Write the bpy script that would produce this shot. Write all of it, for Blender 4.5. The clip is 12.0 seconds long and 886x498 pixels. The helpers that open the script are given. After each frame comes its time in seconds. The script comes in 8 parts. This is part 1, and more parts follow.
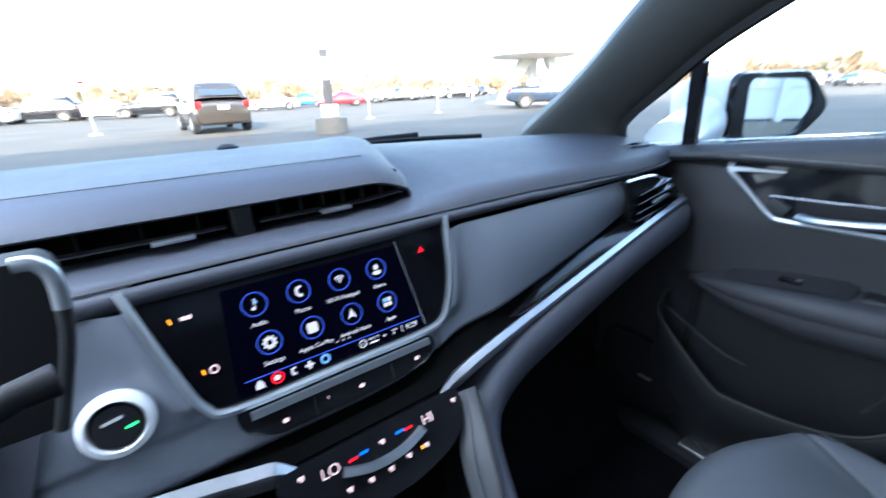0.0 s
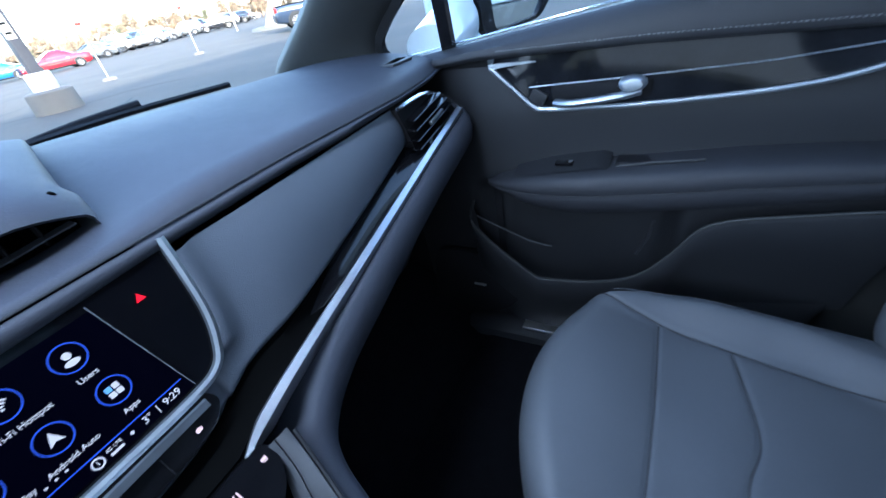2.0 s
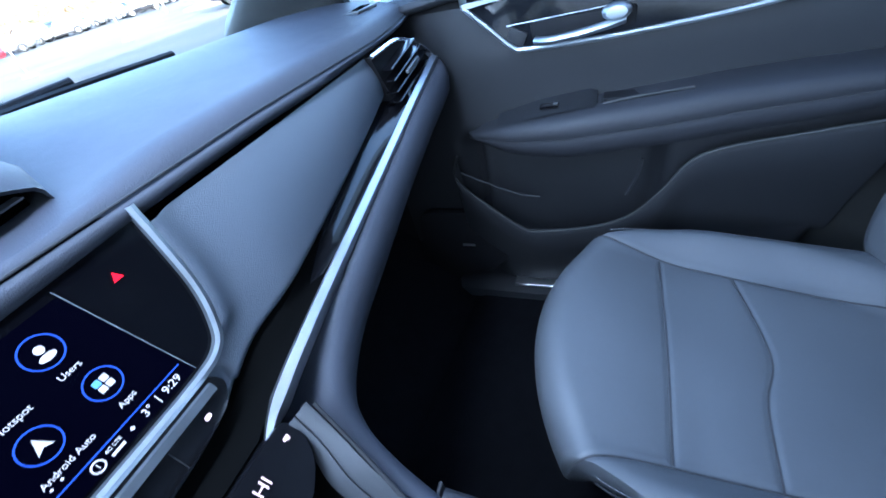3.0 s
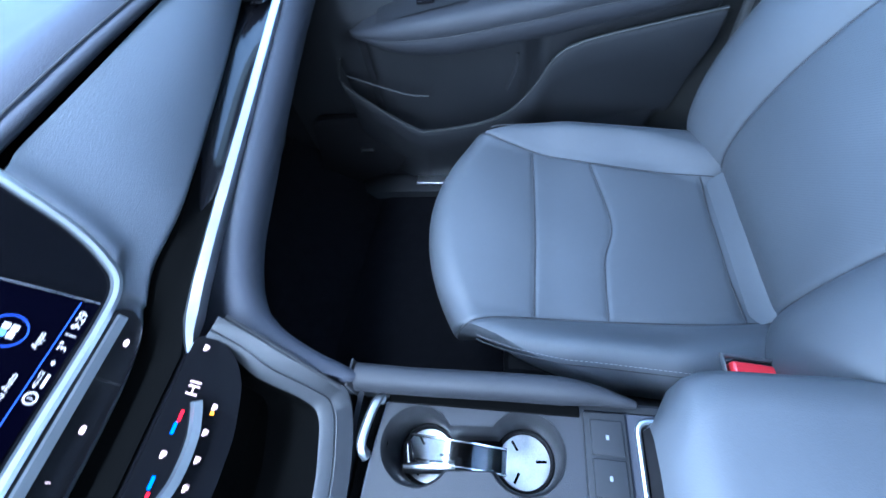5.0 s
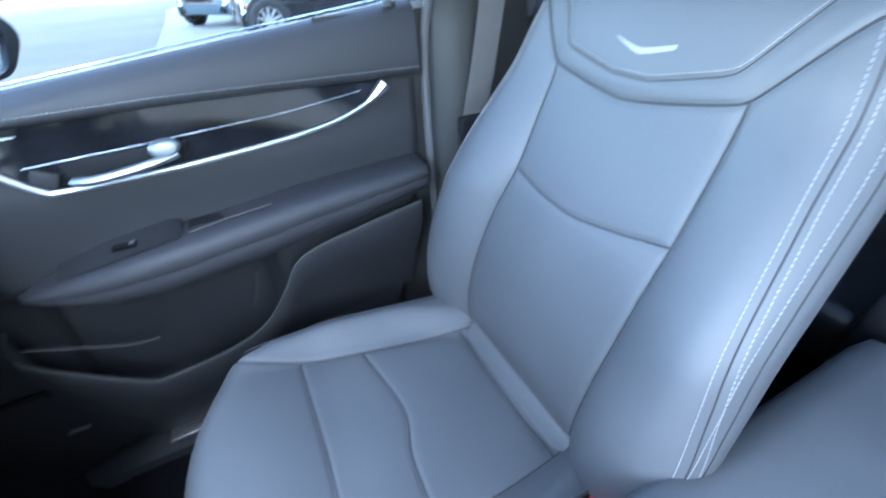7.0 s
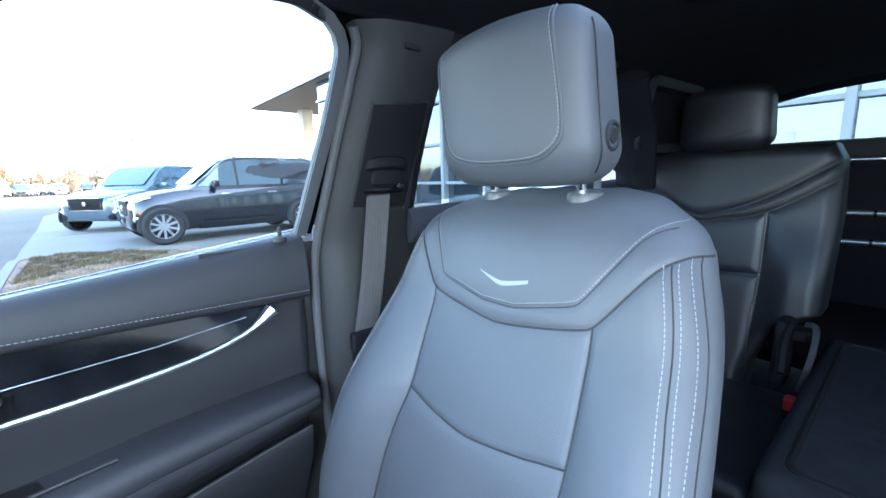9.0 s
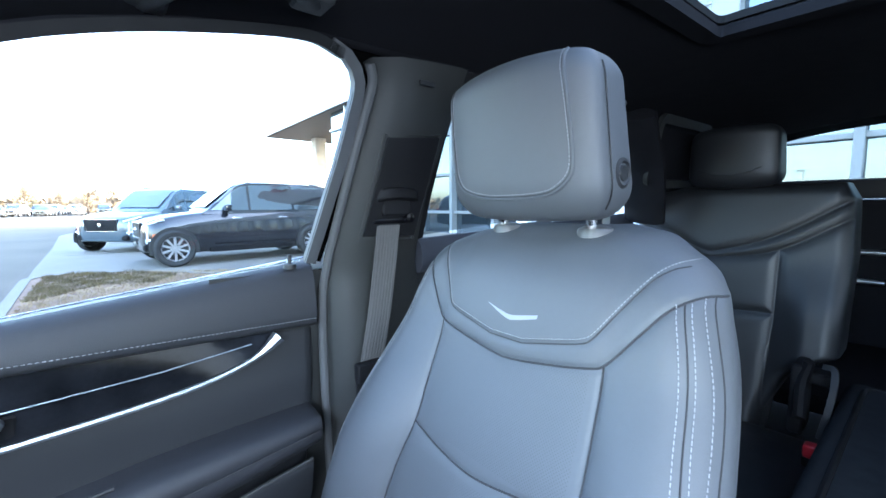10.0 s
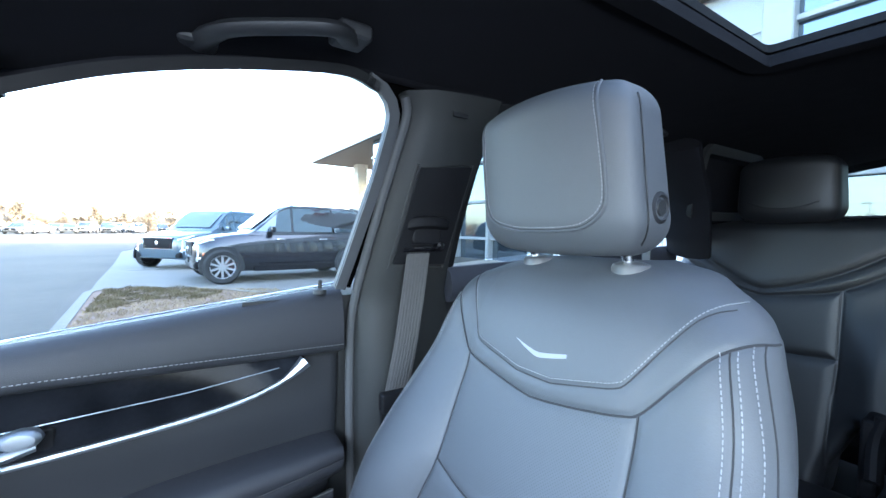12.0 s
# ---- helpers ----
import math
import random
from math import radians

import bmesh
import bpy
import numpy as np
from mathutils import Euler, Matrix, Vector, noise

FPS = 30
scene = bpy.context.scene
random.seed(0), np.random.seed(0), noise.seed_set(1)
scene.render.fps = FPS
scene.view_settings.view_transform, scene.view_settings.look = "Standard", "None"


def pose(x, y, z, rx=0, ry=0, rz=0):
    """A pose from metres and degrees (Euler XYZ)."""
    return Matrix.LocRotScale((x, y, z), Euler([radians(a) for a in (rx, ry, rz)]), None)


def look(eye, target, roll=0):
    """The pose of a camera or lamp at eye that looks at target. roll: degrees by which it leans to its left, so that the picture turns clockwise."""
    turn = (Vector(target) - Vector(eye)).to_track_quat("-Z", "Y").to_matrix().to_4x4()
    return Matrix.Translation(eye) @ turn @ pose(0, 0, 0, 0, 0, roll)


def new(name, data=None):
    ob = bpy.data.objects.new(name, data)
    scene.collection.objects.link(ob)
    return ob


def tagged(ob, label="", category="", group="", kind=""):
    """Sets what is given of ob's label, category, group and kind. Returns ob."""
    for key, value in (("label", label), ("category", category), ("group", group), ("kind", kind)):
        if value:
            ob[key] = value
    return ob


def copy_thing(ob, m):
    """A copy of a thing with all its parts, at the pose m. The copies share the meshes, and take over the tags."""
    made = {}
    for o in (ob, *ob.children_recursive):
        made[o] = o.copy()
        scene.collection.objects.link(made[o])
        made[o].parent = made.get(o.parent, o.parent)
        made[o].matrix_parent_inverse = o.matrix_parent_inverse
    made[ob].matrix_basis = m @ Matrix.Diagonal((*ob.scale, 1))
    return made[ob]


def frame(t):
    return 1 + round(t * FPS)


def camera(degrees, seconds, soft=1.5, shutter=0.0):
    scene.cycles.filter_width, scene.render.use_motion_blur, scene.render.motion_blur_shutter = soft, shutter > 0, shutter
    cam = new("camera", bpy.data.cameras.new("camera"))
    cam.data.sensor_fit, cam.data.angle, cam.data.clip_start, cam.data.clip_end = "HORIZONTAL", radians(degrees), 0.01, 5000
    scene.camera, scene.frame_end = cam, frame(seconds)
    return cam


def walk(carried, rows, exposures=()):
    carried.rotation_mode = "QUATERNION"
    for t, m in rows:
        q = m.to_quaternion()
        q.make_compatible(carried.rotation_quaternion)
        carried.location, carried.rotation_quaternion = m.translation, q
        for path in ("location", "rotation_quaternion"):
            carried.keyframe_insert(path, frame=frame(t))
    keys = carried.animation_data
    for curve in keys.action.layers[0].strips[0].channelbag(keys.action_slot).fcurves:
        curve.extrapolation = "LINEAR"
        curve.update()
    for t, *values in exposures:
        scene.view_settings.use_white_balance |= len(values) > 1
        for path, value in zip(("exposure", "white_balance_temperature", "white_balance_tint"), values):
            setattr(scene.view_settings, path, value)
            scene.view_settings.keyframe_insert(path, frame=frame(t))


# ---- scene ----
cam = camera(94.7, 12.0, 1.5, 0.5)

PATH = [
    (0, (-0.088, 0.249, 1.184), (0.979, 1.778, 0.46), -2.1),
    (0.5, (-0.074, 0.243, 1.199), (1.266, 1.593, 0.579), 2.6),
    (1, (-0.056, 0.239, 1.21), (1.448, 1.356, 0.51), 1.9),
    (1.5, (-0.024, 0.24, 1.225), (1.474, 1.146, 0.257), -5.8),
    (2, (0.03, 0.262, 1.186), (1.434, 1.16, 0.08), -11.9),
    (2.5, (0.049, 0.329, 1.157), (1.487, 1.202, 0.074), -15.5),
    (2.7, (0.04, 0.32, 1.154), (1.455, 1.142, 0.004), -15.9),
    (4.3, (-0.002, 0.272, 1.183), (1.258, 0.888, -0.243), -13.7),
    (4.5, (-0.001, 0.27, 1.177), (1.172, 0.779, -0.361), -13.4),
    (5, (0.005, 0.257, 1.192), (1.101, 0.623, -0.441), -14.6),
    (5.5, (0.03, 0.24, 1.201), (1.286, 0.394, -0.347), -12.4),
    (6, (0.036, 0.237, 1.197), (1.429, 0.202, -0.237), -9.9),
    (6.5, (0.042, 0.228, 1.201), (1.558, -0.048, -0.074), -8.5),
    (7, (0.056, 0.208, 1.194), (1.542, -0.487, 0.05), -2.9),
    (7.5, (0.057, 0.188, 1.22), (1.564, -0.86, 0.427), -3.2),
    (7.7, (0.057, 0.188, 1.22), (1.55, -0.994, 0.608), -3.1),
    (9.3, (0.055, 0.187, 1.244), (1.561, -1.092, 0.933), -1.2),
    (9.5, (0.053, 0.19, 1.243), (1.564, -1.092, 0.971), -0.8),
    (10, (0.058, 0.189, 1.246), (1.594, -1.074, 1.036), -0.3),
    (10.5, (0.055, 0.178, 1.258), (1.62, -1.057, 1.1), -1.3),
    (11, (0.058, 0.173, 1.26), (1.656, -1.021, 1.115), -1.1),
    (11.5, (0.058, 0.174, 1.256), (1.686, -0.982, 1.151), 0.1),
    (12, (0.058, 0.176, 1.252), (1.707, -0.953, 1.166), 1.0),
]
walk(cam, [(t, look(eye, target, roll)) for t, eye, target, roll in PATH],
     exposures=[(0.0, 3.85, 6050, 10), (0.4, 3.45, 6000, 10), (1.0, 3.1, 5900, 10), (1.6, 3.2, 5650, 10), (2.0, 3.6, 5450, 10), (2.5, 4.05, 5300, 10), (4.5, 4.95, 5200, 8), (6.0, 5.0, 5300, 8), (7.5, 4.65, 5950, 10), (9.5, 4.5, 6000, 10), (12.0, 4.45, 6050, 10)])

SKY_GLOW = 1.5
# world and sun: low morning sun from behind the showroom, car in its shade
SUN_DIR = Vector((0.42, 0.91, -0.40)).normalized()
world = bpy.data.worlds.new("world")
scene.world = world
world.use_nodes = True
wn = world.node_tree.nodes
sky = wn.new("ShaderNodeTexSky")
sky.sky_type, sky.sun_disc = "NISHITA", False
sky.sun_elevation = math.asin(-SUN_DIR.z)
sky.sun_rotation = math.atan2(-SUN_DIR.x, -SUN_DIR.y)
sky.air_density, sky.dust_density = 1.0, 2.0
wn["Background"].inputs["Strength"].default_value = 0.15
world.node_tree.links.new(sky.outputs[0], wn["Background"].inputs[0])
sun = new("sun", bpy.data.lights.new("sun", "SUN"))
sun.data.energy, sun.data.angle, sun.data.color = 1.7, radians(0.53), (1.0, 0.9, 0.76)
sun.matrix_world = look((0, 0, 30), Vector((0, 0, 30)) + SUN_DIR)


# sky light through openings that the camera looks away from: driver's windows, their side of the windscreen, its top edge
for name, at, way, w, h, glow_w in (("driver_window_light", (-0.70, 0.22, 1.28), (1.0, 0.0, -0.30), 0.74, 0.32, 0.72),
                                    ("rear_window_light", (-0.68, -0.70, 1.30), (1.0, 0.0, -0.30), 0.74, 0.28, 0.1),
                                    ("windscreen_light", (-0.50, 0.64, 1.335), (0.15, -0.50, -0.85), 0.42, 0.36, 2.0),
                                    ("screen_top_light", (0.0, 0.51, 1.405), (0.0, -0.48, -0.88), 1.05, 0.16, 1.9)):
    lamp = new(name, bpy.data.lights.new(name, "AREA"))
    lamp.data.shape, lamp.data.size, lamp.data.size_y = "RECTANGLE", w, h
    lamp.data.energy, lamp.data.color = glow_w * w * h * math.pi * SKY_GLOW, (0.78, 0.88, 1.0)
    lamp.matrix_world = look(at, Vector(at) + Vector(way))


# ---- building helpers ----
def part(name, bm, material, parent=None, label="", sharp=35):
    """Links a bmesh (made in world metres) as one mesh under its thing."""
    me = bpy.data.meshes.new(name)
    root = parent
    while root is not None and root.parent is not None:
        root = root.parent
    if root is not None:
        bmesh.ops.translate(bm, verts=bm.verts, vec=-root.location)
    bm.normal_update()
    bm.to_mesh(me)
    bm.free()
    me.polygons.foreach_set("use_smooth", [True] * len(me.polygons))
    me.set_sharp_from_angle(angle=radians(sharp))
    me.materials.append(material)
    ob = new(name, me)
    if parent is not None:
        ob.parent = parent
    if label:
        ob["label"] = label
    return ob


def thing(name, at, label, category, group="", kind=""):
    ob = new(name)
    ob.location = at
    ob.empty_display_size = 0.05
    return tagged(ob, label, category, group, kind)


def smooth(pts, n=6, closed=False):
    """A Catmull-Rom curve through points of any dimension."""
    p = np.array(pts, float)
    out, m = [], len(p)
    for i in range(m if closed else m - 1):
        a, b = p[i], p[(i + 1) % m]
        z = p[i - 1] if (closed or i > 0) else 2 * a - b
        c = p[(i + 2) % m] if (closed or i + 2 < m) else 2 * b - a
        for k in range(n):
            t = k / n
            out.append(0.5 * (2 * a + (b - z) * t + (2 * z - 5 * a + 4 * b - c) * t**2 + (3 * a - z - 3 * b + c) * t**3))
    if not closed:
        out.append(p[-1])
    return out


def add_grid(bm, rows, close_u=False, close_v=False):
    vs = [[bm.verts.new(p) for p in r] for r in rows]
    n, m = len(vs), len(vs[0])
    for i in range(n if close_v else n - 1):
        for j in range(m if close_u else m - 1):
            bm.faces.new((vs[i][j], vs[i][(j + 1) % m], vs[(i + 1) % n][(j + 1) % m], vs[(i + 1) % n][j]))
    return vs


def grid(rows, close_u=False, caps=False):
    bm = bmesh.new()
    vs = add_grid(bm, rows, close_u)
    if caps:
        bm.faces.new(vs[0][::-1])
        bm.faces.new(vs[-1])
        bmesh.ops.recalc_face_normals(bm, faces=bm.faces)
    return bm


def add_sweep(bm, path, profile, up=(0, 0, 1), scale=None, closed=False):
    """Sweeps a closed profile of (side, up) pairs along a path."""
    path = [Vector(p) for p in path]
    up, rows, n = Vector(up), [], len(path)
    for i, p in enumerate(path):
        if closed:
            d = path[(i + 1) % n] - path[i - 1]
        else:
            d = path[min(i + 1, n - 1)] - path[max(i - 1, 0)]
        d.normalize()
        s = d.cross(up).normalized()
        w = s.cross(d)
        k = scale(i / (n - 1)) if scale else 1.0
        rows.append([p + s * a * k + w * b * k for a, b in profile])
    vs = add_grid(bm, rows, True, closed)
    if not closed:
        bm.faces.new(vs[0][::-1])
        bm.faces.new(vs[-1])
    return bm


def sweep(path, profile, up=(0, 0, 1), scale=None, closed=False):
    bm = add_sweep(bmesh.new(), path, profile, up, scale, closed)
    bmesh.ops.recalc_face_normals(bm, faces=bm.faces)
    return bm


def ring(r, n=12, ry=None, power=1.0):
    ry = r if ry is None else ry
    out = []
    for k in range(n):
        c, s = math.cos(2 * math.pi * k / n), math.sin(2 * math.pi * k / n)
        out.append((r * math.copysign(abs(c) ** power, c), ry * math.copysign(abs(s) ** power, s)))
    return out


def slab(poly, axis, lo, hi, bevel=0.0, seg=2):
    """A polygon of the two other axes, extruded along an axis, edges rounded."""
    n = "xyz".index(axis)

    def at(p, d):
        q = list(p)
        q.insert(n, d)
        return q

    bm = bmesh.new()
    a = [bm.verts.new(at(p, lo)) for p in poly]
    b = [bm.verts.new(at(p, hi)) for p in poly]
    bm.faces.new(a)
    bm.faces.new(b)
    for i in range(len(poly)):
        j = (i + 1) % len(poly)
        bm.faces.new((a[i], a[j], b[j], b[i]))
    bmesh.ops.recalc_face_normals(bm, faces=bm.faces)
    if bevel:
        es = [e for e in bm.edges if (e.verts[0] in a) == (e.verts[1] in a)]
        bmesh.ops.bevel(bm, geom=es, offset=bevel, segments=seg, profile=0.6, affect="EDGES", clamp_overlap=True)
    return bm


def rbox(c, s, bevel=0.01, seg=3, turn=None):
    bm = bmesh.new()
    bmesh.ops.create_cube(bm, size=1.0)
    bmesh.ops.scale(bm, vec=s, verts=bm.verts)
    if bevel:
        bmesh.ops.bevel(bm, geom=bm.edges[:], offset=bevel, segments=seg, profile=0.6, affect="EDGES", clamp_overlap=True)
    if turn is not None:
        bmesh.ops.transform(bm, matrix=turn, verts=bm.verts)
    bmesh.ops.translate(bm, vec=c, verts=bm.verts)
    return bm


def lathe(profile, c, axis="z", n=32):
    """Turns (radius, height) pairs round an axis through c."""
    rows = []
    for r, h in profile:
        row = []
        for k in range(n):
            a = 2 * math.pi * k / n
            x, y = r * math.cos(a), r * math.sin(a)
            row.append(Vector(c) + Vector({"z": (x, y, h), "x": (h, x, y), "y": (y, h, x)}[axis]))
        rows.append(row)
    bm = grid(rows, True)
    bmesh.ops.remove_doubles(bm, verts=bm.verts, dist=1e-5)
    bmesh.ops.recalc_face_normals(bm, faces=bm.faces)
    return bm


def merge(*bms):
    out = bms[0]
    for b in bms[1:]:
        me = bpy.data.meshes.new("tmp")
        b.to_mesh(me)
        b.free()
        out.from_mesh(me)
        bpy.data.meshes.remove(me)
    return out


def rounded(poly, r, n=4):
    """A polygon with its corners rounded by r."""
    out, m = [], len(poly)
    for i in range(m):
        p, a, b = Vector(poly[i]).to_2d(), Vector(poly[i - 1]).to_2d(), Vector(poly[(i + 1) % m]).to_2d()
        k = min(r, (a - p).length * 0.45, (b - p).length * 0.45)
        s, e = p + (a - p).normalized() * k, p + (b - p).normalized() * k
        for j in range(n + 1):
            t = j / n
            out.append(tuple(s * (1 - t) ** 2 + p * 2 * t * (1 - t) + e * t**2))
    return out


def stitches(path, pitch=0.0052, size=0.0034, r=0.00045):
    """A row of thread stitches along a path."""
    bm = bmesh.new()
    path = [Vector(p) for p in path]
    run = 0.0
    for a, b in zip(path[:-1], path[1:]):
        d = b - a
        length = d.length
        if length < 1e-9:
            continue
        d.normalize()
        s = pitch - run if run else 0.0
        while s < length:
            c = a + d * s
            q = d.to_track_quat("Z", "Y").to_matrix().to_4x4()
            bmesh.ops.create_cube(bm, size=1.0, matrix=Matrix.Translation(c) @ q @ Matrix.Diagonal((2 * r, 2 * r, size, 1)))
            s += pitch
        run = (length - (s - pitch))
    return bm


def text_bm(body, size, m):
    """Lettering as a thin mesh, at the pose m."""
    cu = bpy.data.curves.new("lettering", "FONT")
    cu.body, cu.size, cu.align_x, cu.align_y, cu.extrude = body, size, "CENTER", "CENTER", 0.0002
    ob = new("lettering", cu)
    bpy.context.view_layer.update()
    me = bpy.data.meshes.new_from_object(ob.evaluated_get(bpy.context.evaluated_depsgraph_get()))
    bpy.data.objects.remove(ob)
    bpy.data.curves.remove(cu)
    bm = bmesh.new()
    bm.from_mesh(me)
    bpy.data.meshes.remove(me)
    bmesh.ops.transform(bm, matrix=m, verts=bm.verts)
    return bm


def lerp_at(x, xs, ys):
    return float(np.interp(x, xs, ys))


# ---- materials ----
def material(name, base, rough=0.5, metal=0.0, vary=0.15, scale=6.0, grain=0.0, grain_scale=900.0, coat=0.0, spec=0.5, rough_vary=0.08, cell=False):
    """A surface with two scales of variation in colour and gloss, and a fine relief."""
    m = bpy.data.materials.new(name)
    m.use_nodes = True
    nt = m.node_tree
    b = nt.nodes["Principled BSDF"]
    co = nt.nodes.new("ShaderNodeTexCoord")
    big, small = nt.nodes.new("ShaderNodeTexNoise"), nt.nodes.new("ShaderNodeTexNoise")
    big.inputs["Scale"].default_value, small.inputs["Scale"].default_value = scale, scale * 14
    big.inputs["Detail"].default_value, small.inputs["Detail"].default_value = 3, 2
    for t in (big, small):
        nt.links.new(co.outputs["Object"], t.inputs["Vector"])
    add = nt.nodes.new("ShaderNodeMath")
    add.operation = "MULTIPLY_ADD"
    add.inputs[1].default_value = 0.4
    nt.links.new(small.outputs["Fac"], add.inputs[0])
    nt.links.new(big.outputs["Fac"], add.inputs[2])
    span = nt.nodes.new("ShaderNodeMapRange")
    span.inputs["From Min"].default_value, span.inputs["From Max"].default_value = 0.4, 1.0
    nt.links.new(add.outputs[0], span.inputs["Value"])
    mix = nt.nodes.new("ShaderNodeMix")
    mix.data_type = "RGBA"
    mix.inputs["A"].default_value = (*[c * (1 - vary) for c in base], 1)
    mix.inputs["B"].default_value = (*[min(c * (1 + vary), 1.0) for c in base], 1)
    nt.links.new(span.outputs["Result"], mix.inputs["Factor"])
    nt.links.new(mix.outputs["Result"], b.inputs["Base Color"])
    rr = nt.nodes.new("ShaderNodeMapRange")
    rr.inputs["To Min"].default_value, rr.inputs["To Max"].default_value = max(rough - rough_vary, 0.02), min(rough + rough_vary, 1)
    nt.links.new(span.outputs["Result"], rr.inputs["Value"])
    nt.links.new(rr.outputs["Result"], b.inputs["Roughness"])
    b.inputs["Metallic"].default_value = metal
    b.inputs["Coat Weight"].default_value = coat
    b.inputs["Coat Roughness"].default_value = 0.05
    b.inputs["Specular IOR Level"].default_value = spec
    if grain:
        tex = nt.nodes.new("ShaderNodeTexVoronoi" if cell else "ShaderNodeTexNoise")
        tex.inputs["Scale"].default_value = grain_scale
        nt.links.new(co.outputs["Object"], tex.inputs["Vector"])
        bump = nt.nodes.new("ShaderNodeBump")
        bump.inputs["Strength"].default_value, bump.inputs["Distance"].default_value = grain, 0.0006
        nt.links.new(tex.outputs["Distance" if cell else "Fac"], bump.inputs["Height"])
        nt.links.new(bump.outputs["Normal"], b.inputs["Normal"])
    return m


def glow(name, colour, strength=1.0, base=0.1, spec=0.1):
    m = bpy.data.materials.new(name)
    m.use_nodes = True
    b = m.node_tree.nodes["Principled BSDF"]
    b.inputs["Base Color"].default_value = (*[c * base for c in colour], 1)
    b.inputs["Specular IOR Level"].default_value, b.inputs["Roughness"].default_value = spec, 0.25
    b.inputs["Emission Color"].default_value, b.inputs["Emission Strength"].default_value = (*colour, 1), strength
    return m


def glass(name, tint=(1, 1, 1), rough=0.0):
    """Thin pane: clear with a real mirror gloss."""
    m = bpy.data.materials.new(name)
    m.use_nodes = True
    nt = m.node_tree
    nt.nodes.remove(nt.nodes["Principled BSDF"])
    clear, gloss, mix = (nt.nodes.new("ShaderNode" + k) for k in ("BsdfTransparent", "BsdfGlossy", "MixShader"))
    clear.inputs["Color"].default_value, gloss.inputs["Roughness"].default_value = (*tint, 1), rough
    mix.inputs[0].default_value = 0.05
    nt.links.new(clear.outputs[0], mix.inputs[1])
    nt.links.new(gloss.outputs[0], mix.inputs[2])
    nt.links.new(mix.outputs[0], nt.nodes["Material Output"].inputs["Surface"])
    return m


LEATHER = material("black leather", (0.047, 0.051, 0.057), 0.58, vary=0.12, scale=9, grain=0.14, grain_scale=800, cell=True)
PERFORATED = material("perforated black leather", (0.047, 0.051, 0.057), 0.58, vary=0.12, scale=9, grain=0.14, grain_scale=800, cell=True)
pn = PERFORATED.node_tree
holes, dot, tone = pn.nodes.new("ShaderNodeTexVoronoi"), pn.nodes.new("ShaderNodeMapRange"), pn.nodes.new("ShaderNodeMix")
flat_co, squash = pn.nodes.new("ShaderNodeTexCoord"), pn.nodes.new("ShaderNodeMapping")
squash.inputs["Scale"].default_value = (1.0, 0.0, 1.0)
squash.inputs["Rotation"].default_value = (0.0, radians(45), 0.0)
holes.inputs["Scale"].default_value, holes.inputs["Randomness"].default_value = 380.0, 0.0
dot.inputs["From Min"].default_value, dot.inputs["From Max"].default_value = 0.16, 0.30
tone.data_type = "RGBA"
tone.inputs["A"].default_value = (0.031, 0.034, 0.038, 1)
pn.links.new(flat_co.outputs["Object"], squash.inputs["Vector"])
pn.links.new(squash.outputs["Vector"], holes.inputs["Vector"])
pn.links.new(holes.outputs["Distance"], dot.inputs["Value"])
pn.links.new(dot.outputs["Result"], tone.inputs["Factor"])
pn.links.new(pn.nodes["Principled BSDF"].inputs["Base Color"].links[0].from_socket, tone.inputs["B"])
pn.links.new(tone.outputs["Result"], pn.nodes["Principled BSDF"].inputs["Base Color"])
# seat leather again, darkened so the rear seat's shade is in the colour
LEATHER_SHADED = material("black leather darkened as rear shade", (0.0088, 0.0094, 0.0108), 0.45, vary=0.10, scale=9, grain=0.25, grain_scale=700, cell=True)
THREAD = material("grey thread", (0.155, 0.16, 0.168), 0.7, vary=0.2, scale=200)
SEAM = material("dark seam", (0.012, 0.012, 0.014), 0.8)
SOFT = material("soft black dash skin", (0.034, 0.0365, 0.0465), 0.62, vary=0.12, scale=5, grain=0.3, grain_scale=900, cell=True, spec=0.20)
PAD = material("soft black padding", (0.0165, 0.017, 0.020), 0.60, vary=0.12, scale=5, grain=0.3, grain_scale=900, cell=True, spec=0.3)
PANEL = material("charcoal dash leather", (0.067, 0.076, 0.094), 0.5, vary=0.08, scale=7, grain=0.3, grain_scale=900, cell=True)
PLASTIC = material("grained black plastic", (0.012, 0.0125, 0.014), 0.52, vary=0.15, scale=8, grain=0.35, grain_scale=1100, spec=0.25)
PLASTIC_MID = material("grey grained console plastic", (0.022, 0.0235, 0.027), 0.5, vary=0.12, scale=8, grain=0.3, grain_scale=1100)
DARK = material("matt black plastic", (0.007, 0.007, 0.008), 0.65, vary=0.2, scale=8, grain=0.2, spec=0.12)
GLOSS = material("piano black", (0.004, 0.004, 0.005), 0.14, vary=0.1, rough_vary=0.04, spec=0.3)
SILVER = material("satin silver trim", (0.33, 0.355, 0.38), 0.44, metal=1.0, vary=0.06, scale=20, rough_vary=0.06)
STRIP_METAL = material("bright satin dash strip", (0.43, 0.445, 0.47), 0.34, metal=1.0, vary=0.05, scale=20, rough_vary=0.05)
CHROME = material("bright chrome", (0.82, 0.83, 0.85), 0.16, metal=1.0, vary=0.04, rough_vary=0.04)
CARPET = material("black carpet", (0.005, 0.005, 0.006), 0.95, vary=0.35, scale=40, grain=1.0, grain_scale=700, spec=0.03)
SEAT_CARPET = material("dark seat back carpet", (0.013, 0.0145, 0.017), 0.95, vary=0.3, scale=40, grain=0.8, grain_scale=700, spec=0.05)
LINING = material("black headliner", (0.010, 0.010, 0.012), 0.92, vary=0.15, scale=30, grain=0.5, grain_scale=900, spec=0.08)
